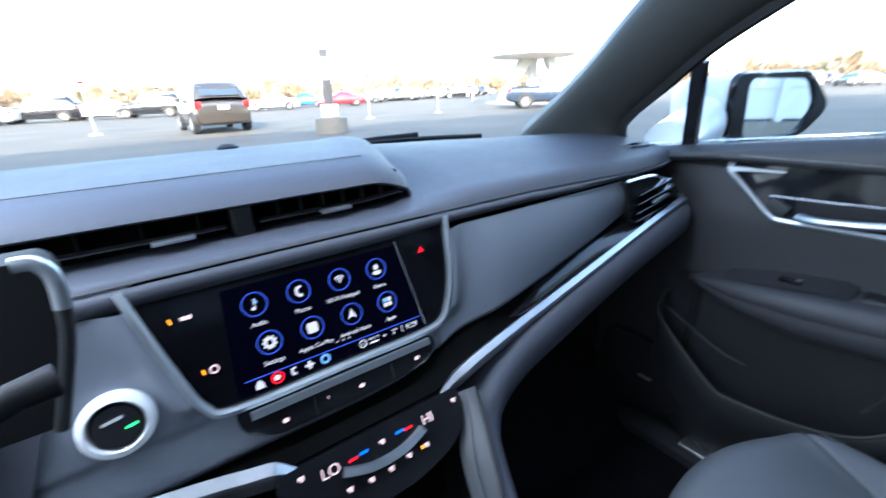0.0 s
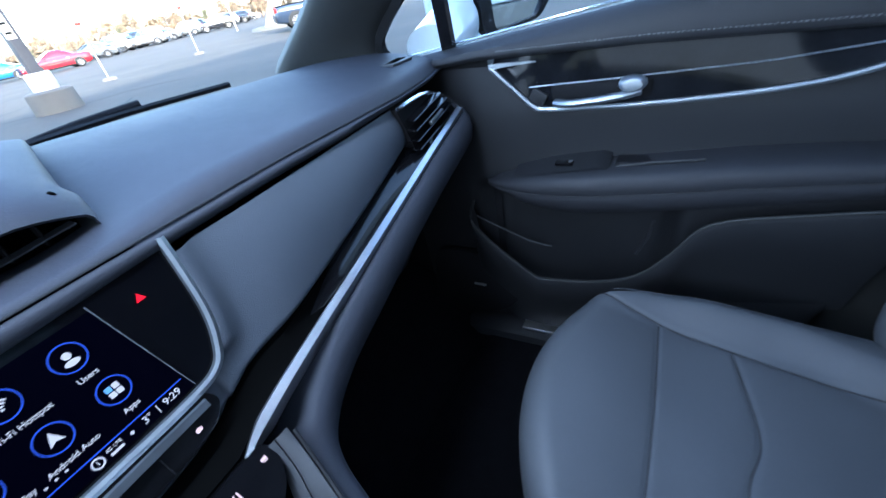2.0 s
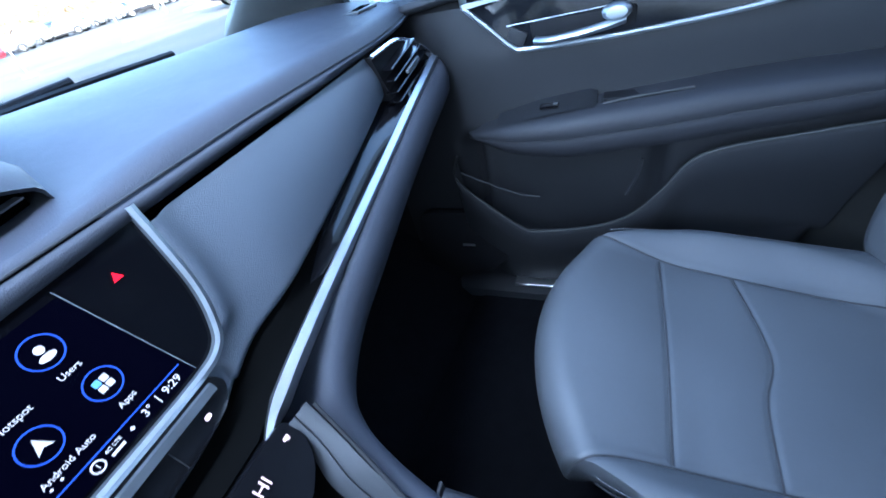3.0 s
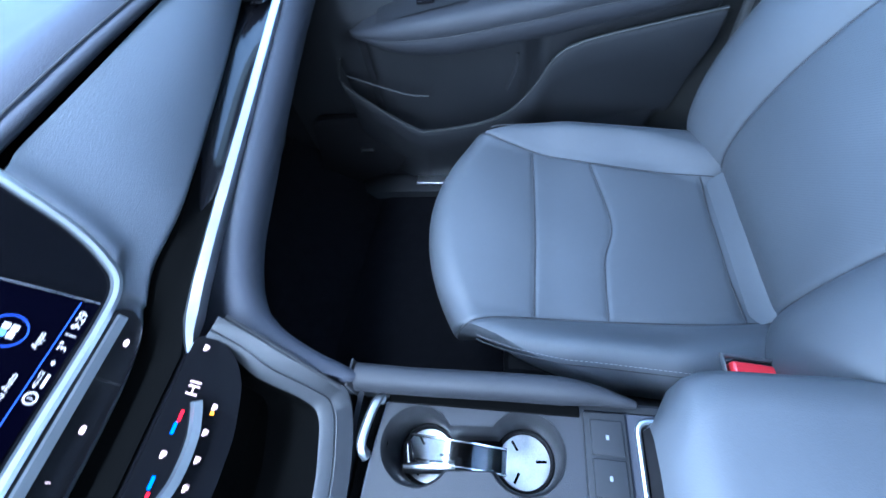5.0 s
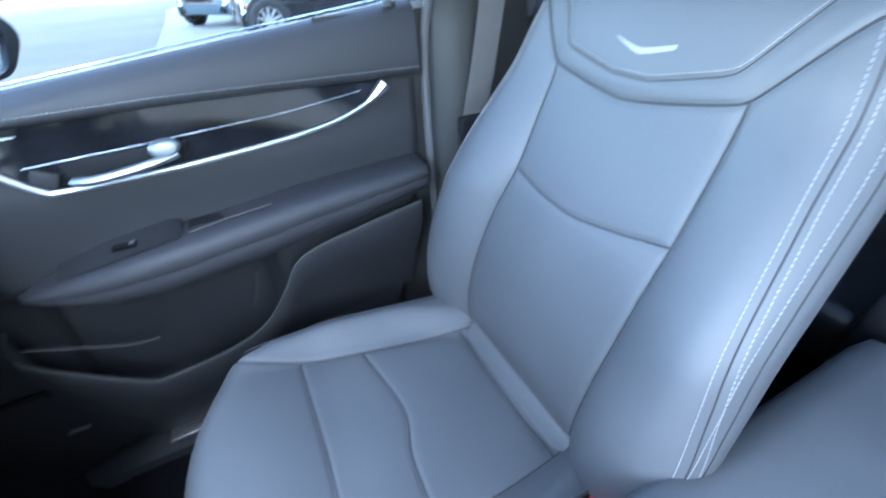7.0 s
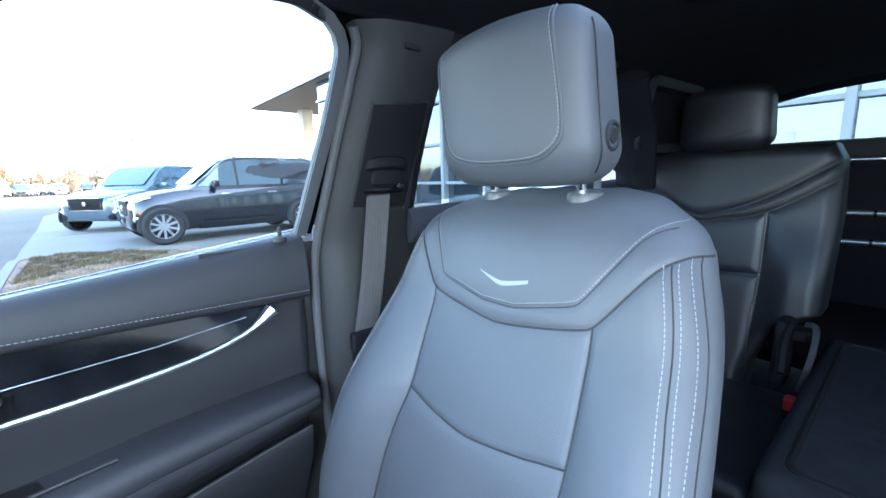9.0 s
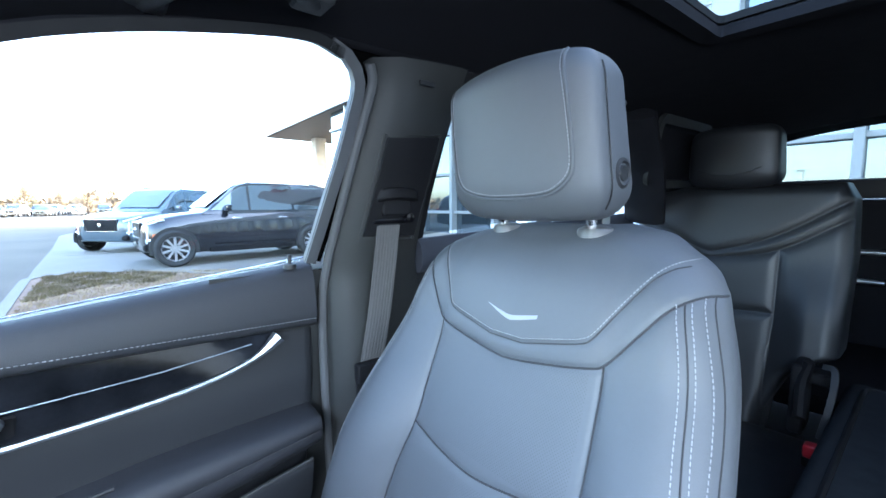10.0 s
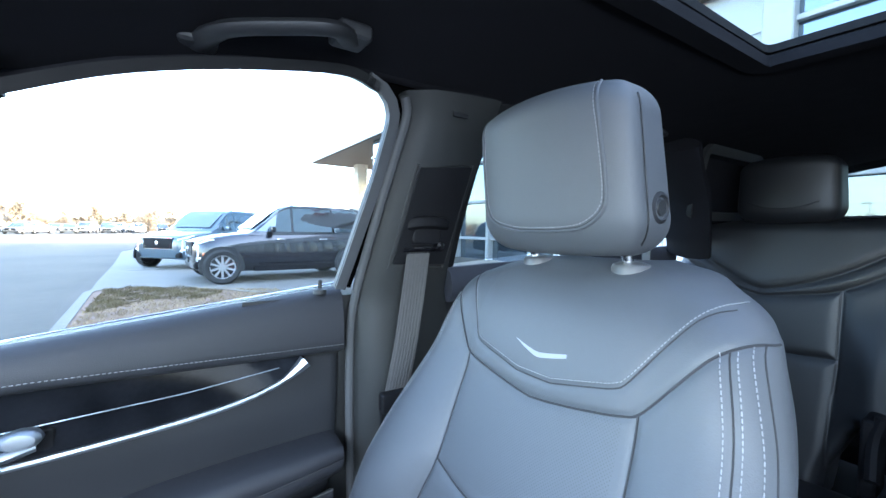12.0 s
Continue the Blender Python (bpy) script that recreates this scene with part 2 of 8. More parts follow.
COLLAR = material("satin grey plastic", (0.055, 0.056, 0.058), 0.42, vary=0.08)
PILLAR = material("grey pillar plastic", (0.0185, 0.0191, 0.0187), 0.60, vary=0.10, scale=8, grain=0.35, grain_scale=900, spec=0.28)
WEBBING = material("grey seat belt webbing", (0.062, 0.060, 0.059), 0.78, vary=0.15, scale=120, grain=0.6, grain_scale=1500)
RED = material("red release button", (0.55, 0.02, 0.03), 0.4)
SCREEN = material("black screen glass", (0.002, 0.002, 0.003), 0.09, vary=0.05, rough_vary=0.02, spec=0.15)
# near black without gloss: puts the shade of hollows and gaps into colour
VOID = material("deep black for shaded hollows", (0.002, 0.002, 0.002), 0.85, vary=0.2, spec=0.0)
SPUN = material("spun steel", (0.46, 0.47, 0.48), 0.42, metal=0.85, vary=0.25, scale=40, rough_vary=0.1)
ALLOY = material("brushed aluminium", (0.6, 0.6, 0.6), 0.35, metal=1.0)
WHITE_PAINT = material("pale pearl white paint", (0.62, 0.68, 0.72), 0.25, vary=0.04, coat=0.8)
MIRROR = material("mirror glass", (0.85, 0.88, 0.9), 0.02, metal=1.0, vary=0.02, rough_vary=0.01)
RUBBER = material("black rubber seal", (0.007, 0.007, 0.0075), 0.6, vary=0.15, scale=30, spec=0.15)
PANE = glass("clear car glass", (0.90, 0.93, 0.92))
TINT = glass("tinted car glass", (0.5, 0.53, 0.54))
REAR_TINT = glass("tinted rear glass", (0.33, 0.35, 0.35))
# privacy glass for the unseen left rear pane, darkened to hold back light
PRIVACY = glass("dark privacy glass", (0.16, 0.17, 0.175))
GREEN = glow("green status light", (0.05, 1.0, 0.2), 0.215)
ORANGE = glow("orange status light", (1.0, 0.35, 0.02), 0.194)
WHITE_GLOW = glow("white display symbol", (0.85, 0.87, 1.0), 0.0623)
BLUE_GLOW = glow("blue display ring", (0.05, 0.12, 0.75), 0.0688)
LIGHT_BLUE_GLOW = glow("light blue display symbol", (0.2, 0.5, 1.0), 0.0774)
NAVY_GLOW = glow("dark blue display ground", (0.002, 0.002, 0.02), 0.0151, 0.02, 0.05)
RED_GLOW = glow("red display symbol", (1.0, 0.01, 0.03), 0.12)
PINK_GLOW = glow("pale pink button symbol", (1.0, 0.75, 0.82), 0.086)


# ---- front passenger seat ----
SX = 0.38  # middle of the seat


def seg_dist(U, V, line):
    """Distance of grid places to a polyline."""
    best = np.full(U.shape, 9.0)
    for (ax, ay), (bx, by) in zip(line[:-1], line[1:]):
        dx, dy = bx - ax, by - ay
        t = np.clip(((U - ax) * dx + (V - ay) * dy) / (dx * dx + dy * dy + 1e-12), 0, 1)
        best = np.minimum(best, np.hypot(U - ax - t * dx, V - ay - t * dy))
    return best


def grooves(U, V, lines, deep=0.0022, soft=0.0010):
    out = np.zeros(U.shape)
    for line in lines:
        d = seg_dist(U, V, line)
        out = np.minimum(out, -deep * np.exp(-((d / 0.0035) ** 2)) - soft * np.exp(-((d / 0.014) ** 2)))
    return out


def step(x, a, b):
    t = np.clip((x - a) / (b - a), 0, 1)
    return t * t * (3 - 2 * t)


def roll(d, r):
    """How far a rounded edge of radius r falls away at distance d from the rim."""
    k = np.clip(r - d, 0, r)
    return r - np.sqrt(np.maximum(r * r - k * k, 0))


def both(line):
    return [line, [(-u, v) for u, v in line]]


# seat cushion: across u, along y
C_SIDE = [(0.118, -0.10), (0.128, -0.03), (0.143, 0.143), (0.149, 0.22), (0.158, 0.274), (0.167, 0.306), (0.180, 0.333)]
C_LINES = both(smooth(C_SIDE, 4)) + [[(-0.148, 0.237), (0, 0.234), (0.148, 0.237)],
                                    smooth([(-0.142, 0.143), (-0.05, 0.138), (0.02, 0.122), (0.142, 0.143)], 5),
                                    [(-0.127, -0.028), (0.127, -0.028)]]


def cushion_w(V):
    """Half width of the cushion, drawn in towards its front corners."""
    return np.interp(V, [-0.13, 0.20, 0.265, 0.297, 0.318, 0.335, 0.36, 0.391], [0.226, 0.223, 0.214, 0.206, 0.197, 0.187, 0.176, 0.168])


def cushion_z(U, V):
    front = 0.391 - 1.8 * U**2
    z = 0.657 + 0.16 * (V + 0.03) + 0.018 * step(V, 0.2, 0.33)
    side = 0.150 - 0.04 * step(V, 0.1, -0.1)
    z = z + (0.036 - 0.026 * step(V, 0.16, 0.34)) * step(np.abs(U), side - 0.01, side + 0.045)
    z = z + grooves(U, V, C_LINES)
    d = np.minimum(cushion_w(V) - np.abs(U), front - V)
    return z - roll(np.maximum(d, 0.0), 0.042)


def cushion_point(u, v, lift=0.0):
    return Vector((SX + u, v, float(cushion_z(np.array([u]), np.array([v]))[0]) + lift))


def cushion_mesh(n=180, m=200):
    rows = []
    a = np.sin(np.linspace(-1, 1, n) * math.pi / 2 * 0.96) / math.sin(math.pi / 2 * 0.96)
    a = 0.6 * a + 0.4 * np.linspace(-1, 1, n)
    b = np.linspace(0, 1, m) ** 0.85
    b = 1 - (1 - b) ** 1.25
    A, B = np.meshgrid(a, b)
    U = 0.9985 * A * cushion_w(-0.13 + 0.52 * B)
    V = -0.13 + (0.391 - 1.8 * U**2 + 0.13 - 0.0005) * B
    Z = cushion_z(U, V)
    for j in range(m):
        rows.append([Vector((SX + U[j, i], V[j, i], Z[j, i])) for i in range(n)])
    bm = bmesh.new()
    vs = add_grid(bm, rows)
    rim = [r[0] for r in vs] + vs[-1][1:] + [r[-1] for r in vs[::-1]][1:] + vs[0][::-1][1:-1]
    last = rim
    mid = Vector((SX, 0.12, 0))
    for drop, push in ((0.010, 0.0015), (0.024, 0.002), (0.040, 0.0), (0.056, -0.006), (0.078, -0.022), (0.11, -0.06)):
        nxt = []
        for v in rim:
            out = (v.co - mid)
            out.z = 0
            out.normalize()
            nxt.append(bm.verts.new(v.co + out * push - Vector((0, 0, drop))))
        for i in range(len(rim)):
            j = (i + 1) % len(rim)
            bm.faces.new((last[i], last[j], nxt[j], nxt[i]))
        last = nxt
    bmesh.ops.recalc_face_normals(bm, faces=bm.faces)
    return bm


# backrest: across u, up z
B_Z = [0.55, 0.60, 0.70, 0.80, 0.90, 0.96, 1.03, 1.08, 1.117, 1.155, 1.180, 1.203, 1.222]
B_Y = [-0.095, -0.075, -0.050, -0.058, -0.088, -0.114, -0.148, -0.172, -0.184, -0.200, -0.218, -0.245, -0.285]
W_Z = [0.55, 0.60, 0.66, 0.72, 0.80, 0.95, 1.08, 1.14, 1.163, 1.183, 1.199, 1.213, 1.2221]
W_U = [0.178, 0.216, 0.248, 0.260, 0.263, 0.248, 0.227, 0.212, 0.204, 0.190, 0.162, 0.128, 0.07]
B_INSERT = [(0.120, 0.57), (0.134, 0.66), (0.137, 0.72), (0.129, 0.825), (0.120, 0.898), (0.109, 0.957), (0.114, 1.023), (0.119, 1.088)]
B_INSERT_IN = [(0.108, 0.57), (0.120, 0.64), (0.126, 0.72), (0.133, 0.846), (0.134, 0.962), (0.129, 1.036), (0.124, 1.088)]
YOKE_OUT = [(0, 1.065), (0.03, 1.068), (0.075, 1.0755), (0.112, 1.0835), (0.123, 1.088), (0.134, 1.100), (0.153, 1.125), (0.172, 1.149), (0.185, 1.159), (0.195, 1.163), (0.204, 1.1625)]
YOKE_IN = [(0, 1.086), (0.025, 1.0875), (0.075, 1.0985), (0.098, 1.1045), (0.109, 1.112), (0.126, 1.137), (0.142, 1.160), (0.154, 1.176), (0.164, 1.184), (0.174, 1.187)]
B_LINES = ([smooth(B_INSERT, 4), [(-u, v) for u, v in smooth(B_INSERT_IN, 4)]] + both(smooth(YOKE_OUT, 4)) +
           [smooth([(-0.134, 0.964), (-0.105, 0.958), (-0.078, 0.952), (-0.008, 0.942), (0.05, 0.946), (0.085, 0.952), (0.109, 0.957)], 4)])
PIPE_A = [(0.246, 0.72), (0.254, 0.80), (0.243, 0.879), (0.228, 0.95), (0.216, 1.005), (0.206, 1.05), (0.195, 1.11), (0.182, 1.158)]
PIPE_B = [(0.255, 0.72), (0.260, 0.80), (0.254, 0.87), (0.243, 0.95), (0.232, 1.02), (0.2255, 1.06), (0.216, 1.105), (0.199, 1.163)]
B_FINE = both(smooth(YOKE_IN, 5)) + both(smooth(PIPE_A, 5)) + both(smooth(PIPE_B, 5))


B_CURVE, W_CURVE = np.array(smooth(list(zip(B_Z, B_Y)), 10)), np.array(smooth(list(zip(W_Z, W_U)), 10))


def back_y(U, V):
    y = np.interp(V, B_CURVE[:, 0], B_CURVE[:, 1])
    w = np.interp(V, W_CURVE[:, 0], W_CURVE[:, 1])
    ins = np.where(U > 0, np.interp(V, [p[1] for p in B_INSERT], [p[0] for p in B_INSERT]), np.interp(V, [p[1] for p in B_INSERT_IN], [p[0] for p in B_INSERT_IN]))
    full = 0.036 * step(V, 0.58, 0.70) * (1 - 0.86 * step(V, 0.90, 1.12))
    q = np.clip((np.abs(U) - ins) / 0.082, 0, 1)
    y = y + full * (1 - (1 - q) ** 2)
    y = y + grooves(U, V, B_LINES) + 0.6 * grooves(U, V, B_FINE, 0.003, 0.0)
    yoke = step(V, 1.06, 1.09) * (1 - step(np.abs(U), 0.10, 0.14))
    y = y + 0.004 * yoke
    d = np.maximum(w - np.abs(U), 0)
    return y - roll(d, 0.05) - 0.6 * roll(np.maximum(1.2225 - V, 0), 0.02)


def back_point(u, v, lift=0.0):
    return Vector((SX + u, float(back_y(np.array([u]), np.array([v]))[0]) + lift, v))


def back_mesh(n=210, m=270):
    A, B = np.meshgrid(np.linspace(-1, 1, n), np.linspace(0, 1, m))
    A = 0.75 * A + 0.25 * np.sin(A * math.pi / 2)
    V = 0.55 + (1.222 - 0.55) * (1 - (1 - B) ** 1.25)
    U = A * np.interp(V, W_CURVE[:, 0], W_CURVE[:, 1]) * 0.9995
    Y = back_y(U, V)
    rows = [[Vector((SX + U[j, i], Y[j, i], V[j, i])) for i in range(n)] for j in range(m)]
    bm = bmesh.new()
    vs = add_grid(bm, rows)
    rim = [r[0] for r in vs] + vs[-1][1:] + [r[-1] for r in vs[::-1]][1:] + vs[0][::-1][1:-1]
    last = rim
    for back, pull in ((0.014, 0.002), (0.035, 0.008), (0.065, 0.020), (0.09, 0.045), (0.10, 0.07)):
        nxt = []
        for v in rim:
            c = v.co.copy()
            k = 1 - pull / 0.24
            nxt.append(bm.verts.new((SX + (c.x - SX) * k, c.y - back * (1 - 0.45 * step(np.array(c.z), 1.1, 1.222)), c.z - pull * 0.3)))
        for i in range(len(rim)):
            j = (i + 1) % len(rim)
            bm.faces.new((last[i], last[j], nxt[j], nxt[i]))
        last = nxt
    bm.faces.new(last)
    bmesh.ops.recalc_face_normals(bm, faces=bm.faces)
    return bm


def head_size(v, half, bottom, top, depth):
    """Half width and half depth of a headrest at height v (0..1)."""
    tall = top - bottom
    inset = float(roll(np.array(v * tall), 0.045)) * 0.75 + float(roll(np.array((1 - v) * tall), 0.030)) * 0.7
    return half * (0.945 + 0.055 * (1 - v)) - inset, depth / 2 * (0.80 + 0.20 * (1 - v)) - inset


def head_shape(u, v, half=0.117, bottom=1.226, top=1.414, front=-0.190, depth=0.088, tilt=0.10, pw=0.30):
    """A place on the headrest: u round it (0 = front middle), v up it (0..1)."""
    a = 2 * math.pi * u
    hx, hy = head_size(v, half, bottom, top, depth)
    c, s = math.cos(a), math.sin(a)
    x = hx * math.copysign(abs(s) ** pw, s)
    y = hy * math.copysign(abs(c) ** pw, c)
    z = bottom + (top - bottom) * v
    z += -0.012 * (abs(x) / half) ** 2 * v + 0.006 * (abs(x) / half) ** 2 * (1 - v)
    return Vector((x, front - depth / 2 * (0.80 + 0.20 * (1 - v)) + y + tilt * (z - bottom) - 0.010 * (x / half) ** 2, z))


def even(u):
    """Spreads the places round a headrest more evenly over its flat sides."""
    q = u * 4
    k, f = math.floor(q), q - math.floor(q)
    e = 3.0
    f = 0.5 * (2 * f) ** e if f < 0.5 else 1 - 0.5 * (2 - 2 * f) ** e
    return (k + f) / 4


def headrest_bm(cx, n=144, m=56, **kw):
    rows = []
    for j in range(m):
        v = 0.5 - 0.5 * math.cos(math.pi * (j + 0.02) / (m - 0.96))
        rows.append([head_shape(even(i / n), v, **kw) + Vector((cx, 0, 0)) for i in range(n)])
    return grid(rows, True, True)


def front_seat(label):
    seat = thing("front_seat", (SX, 0.12, 0.40), label, "car seat")
    part("seat_base", rbox((SX, 0.08, 0.515), (0.36, 0.40, 0.09), 0.02), DARK, seat)
    for x in (SX - 0.17, SX + 0.17):
        part("seat_rail", rbox((x, 0.10, 0.435), (0.035, 0.50, 0.07), 0.006), DARK, seat)
    cush = part("cushion", cushion_mesh(), LEATHER, seat, "", 60)
    back = part("backrest", back_mesh(), LEATHER, seat, "", 60)
    back.data.materials.append(PERFORATED)
    for poly in back.data.polygons:
        c = poly.center + seat.location
        u, v = c.x - SX, c.z
        inner = np.interp(v, [p[1] for p in B_INSERT], [p[0] for p in B_INSERT]) if u > 0 else np.interp(v, [p[1] for p in B_INSERT_IN], [p[0] for p in B_INSERT_IN])
        if 0.66 < v < 1.078 and abs(u) < inner - 0.012 and abs(v - 0.948) > 0.012 and poly.normal.y > 0.2:
            poly.material_index = 1
    for x in (SX - 0.222, SX + 0.222):
        part("side_shield", rbox((x, 0.02, 0.575), (0.03, 0.36, 0.08), 0.012), PLASTIC, seat)
    # rear tuck of the cushion, below the backrest
    part("cushion_tuck", grid([[Vector((SX + u, -0.034 - 0.012 * k, 0.652 + 0.008 * k + 0.014 * math.sin(k * 3.14 / 4))) for u in np.linspace(-0.13, 0.12, 12)]
                               for k in range(5)]), LEATHER, seat)
    for sgn in (1, -1):
        for line, off in ((PIPE_A, -0.0055), (PIPE_A, 0.0055), (PIPE_B, -0.005)):
            pts = [back_point(sgn * (u + off), v, 0.0006) for u, v in smooth(line, 8)]
            part("stitching", stitches(pts), THREAD, back, "pale grey twin stitching")
    for sgn in (1, -1):
        for line in (PIPE_A, PIPE_B):
            part("seam", sweep([back_point(sgn * u, v, 0.0002) for u, v in smooth(line, 8)], ring(0.0008, 6), up=(0, 1, 0.1)), SEAM, back)
    whole = [(-u, v) for u, v in smooth(YOKE_IN[1:], 8)[::-1]] + smooth(YOKE_IN[1:], 8)
    part("seam", sweep([back_point(u, v, 0.0002) for u, v in whole], ring(0.0008, 6), up=(0, 1, 0.1)), SEAM, back)
    part("stitching", stitches([back_point(u, v + 0.0055, 0.0004) for u, v in whole], 0.0042, 0.0028), THREAD, back, "pale grey stitching round the shoulder panel")
    for sgn in (-1, 1):
        vs_ = np.linspace(-0.07, 0.306, 60)
        part("stitching", stitches([cushion_point(sgn * (float(cushion_w(v)) - 0.0150), v, 0.0003) for v in vs_], 0.0055, 0.0032, 0.0003), THREAD, cush, "grey stitching along the bolster")
        part("seam", sweep([cushion_point(sgn * (float(cushion_w(v)) - 0.0110), v, 0.0) for v in vs_], ring(0.0008, 6)), SEAM, cush)
    for line in C_LINES:
        part("seam", sweep([cushion_point(u, v, 0.0003) for u, v in smooth(line, 4)], ring(0.0012, 6), up=(0, 0.1, 1)), SEAM, cush)
    for line in B_LINES:
        part("seam", sweep([back_point(u, v, 0.0003) for u, v in smooth(line, 4)], ring(0.0012, 6), up=(0, 1, 0.1)), SEAM, back)
    # emblem pressed into the shoulder panel, a plain winged chevron
    emb = bmesh.new()
    top, low = [], []
    for u, v, h in ((0.036, 1.1235, 0.0006), (0.020, 1.1180, 0.0030), (0.004, 1.1135, 0.0050), (-0.004, 1.1127, 0.0056), (-0.018, 1.1150, 0.0052), (-0.041, 1.1200, 0.0042)):
        top.append(emb.verts.new(back_point(u, v + h / 2, 0.0015)))
        low.append(emb.verts.new(back_point(u, v - h / 2, 0.0015)))
    for i in range(5):
        emb.faces.new((top[i], top[i + 1], low[i + 1], low[i]))
    part("emblem", emb, material("pale emblem thread", (0.18, 0.187, 0.20), 0.5, vary=0.1), back, "pale winged chevron emblem")
    # headrest on two chrome posts
    head = part("headrest", headrest_bm(SX + 0.013), LEATHER, seat, "", 60)
    HX = SX + 0.013
    LOW = 1.254
    panel = [(0.096, 1.411), (0.098, 1.385), (0.100, 1.345), (0.099, 1.305), (0.094, 1.279), (0.078, 1.263), (0.04, 1.255), (0.0, LOW), (-0.04, 1.255), (-0.064, 1.259), (-0.082, 1.272), (-0.088, 1.292), (-0.085, 1.345), (-0.081, 1.385), (-0.078, 1.412)]

    def head_front(x, z, lift=0.0):
        v = min((z - 1.226) / (1.414 - 1.226), 0.995)
        hx, hy = head_size(v, 0.117, 1.226, 1.414, 0.088)
        q = 2 / 0.30
        y = hy * max(0.0, 1 - min(abs(x) / hx, 1.0) ** q) ** (1 / q)
        zz = z - 0.012 * (abs(x) / 0.117) ** 2 * v + 0.006 * (abs(x) / 0.117) ** 2 * (1 - v)
        return Vector((HX + x, -0.190 - 0.044 * (0.80 + 0.20 * (1 - v)) + y + 0.10 * (zz - 1.226) - 0.010 * (x / 0.117) ** 2 + lift, zz))

    curve = smooth(panel, 6)
    pts = [head_front(x, z) for x, z in curve]
    part("piping", sweep(pts, ring(0.0020, 8), up=(0, 1, 0.1)), LEATHER, head)
    part("panel_seam", sweep([head_front(x * 0.982, LOW + (z - LOW) * 0.985 + 0.002, 0.0002) for x, z in curve], ring(0.0009, 6), up=(0, 1, 0.1)), SEAM, head)
    part("stitching", stitches([head_front(x * 0.955, LOW + (z - LOW) * 0.97 + 0.0045, 0.0003) for x, z in curve], 0.0042, 0.0028, 0.0005), THREAD, head, "pale grey stitching round the headrest panel")
    side = [head_shape(u, v) + Vector((HX - 0.001, 0, 0)) for u, v in [(0.76, 0.06 + 0.86 * k / 20) for k in range(21)]]
    part("side_seam", sweep(side, ring(0.0009, 6), up=(0, 1, 0)), LEATHER_SHADED, head)
    bx = HX - 0.1125
    part("release_button", merge(lathe([(0.0, -0.004), (0.008, -0.0045), (0.0095, -0.002), (0.0105, -0.002), (0.013, -0.0045), (0.0165, -0.003), (0.018, 0.002), (0.018, 0.02)], (bx, -0.243, 1.280), "x", 28)), PLASTIC, head, "round black tilt button")
    for x in (HX + 0.070, HX - 0.070):
        part("post", sweep([(x, -0.278, 1.17), (x, -0.262, 1.22), (x, -0.245, 1.27)], ring(0.0065, 12), up=(1, 0, 0)), CHROME, seat, "chrome headrest post")
        part("post_collar", lathe([(0.0, 0.007), (0.012, 0.007), (0.020, 0.004), (0.022, 0.0), (0.022, -0.02)], (x, -0.270, 1.214), "z", 24), COLLAR, seat, "satin grey post collar")
    return seat


passenger_seat = front_seat("black leather front passenger seat with grey stitching and headrest")


# ---- dashboard ----
dash = thing("dashboard", (0.1, 0.75, 0.6), "charcoal dashboard with leather panel, silver strip and touch screen", "dashboard")


def dash_edge(x):
    """Front edge of the dash top: y, z."""
    return (lerp_at(x, [-0.8, -0.35, 0.55, 0.64, 0.73], [0.60, 0.61, 0.61, 0.618, 0.64]),
            lerp_at(x, [-0.8, 0.0, 0.3, 0.55, 0.73], [1.055, 1.060, 1.060, 1.053, 1.052]))


def lip_k(x):
    """The rolled front lip grows thin above the end vent."""
    return lerp_at(x, [0.05, 0.16, 0.40, 0.53], [0.68, 0.52, 0.48, 0.30])


def dash_top(x, s):
    """Top skin, s = 0 at the front edge, 1 at the windscreen."""
    y0, z0 = dash_edge(x)
    y1 = 1.13 - 0.16 * (x / 0.75) ** 2
    full = 0.026 * float(step(np.array(x), 0.10, 0.24)) * math.sin(math.pi * min(s * 0.9 + 0.08, 1))
    return Vector((x, y0 + (y1 - y0) * s, z0 + full + 0.014 * s * s))


xs = np.linspace(-0.76, 0.735, 70)
rows = []
for x in xs:
    y0, z0 = dash_edge(x)
    lk = lip_k(x)
    r = [Vector((x, y0 + 0.012, z0 - 0.034 * lk)), Vector((x, y0 - 0.002, z0 - 0.031 * lk)), Vector((x, y0 - 0.006, z0 - 0.024 * lk)), Vector((x, y0 - 0.006, z0 - 0.012 * lk)), Vector((x, y0 - 0.003, z0 - 0.0045)),
         Vector((x, y0 + 0.0005, z0 - 0.0035)), Vector((x, y0 + 0.0015, z0 - 0.001)), Vector((x, y0 + 0.005, z0 + 0.003))]
    r += [dash_top(x, s) + Vector((0, 0, 0.003)) for s in np.linspace(0.02, 1, 24)]
    r.append(Vector((x, r[-1].y + 0.02, r[-1].z - 0.05)))
    rows.append(r)
part("dash_top", grid(rows), SOFT, dash, "", 70)
part("dash_seam", sweep([Vector((x, dash_edge(x)[0] - 0.0005, dash_edge(x)[1] - 0.0015)) for x in xs[::2]], ring(0.0010, 6)), SEAM, dash)

# strip from the vent down to the centre stack
STRIP = [(0.092, 0.523, 0.896), (0.11, 0.528, 0.900), (0.13, 0.532, 0.902), (0.16, 0.538, 0.905), (0.23, 0.552, 0.908), (0.30, 0.561, 0.915), (0.43, 0.576, 0.931), (0.56, 0.586, 0.953), (0.64, 0.590, 0.968), (0.695, 0.592, 0.978)]
strip = [Vector(p) for p in smooth(STRIP, 8)]


def strip_at(x):
    ps = np.array([tuple(p) for p in strip])
    return Vector((x, np.interp(x, ps[:, 0], ps[:, 1]), np.interp(x, ps[:, 0], ps[:, 2])))


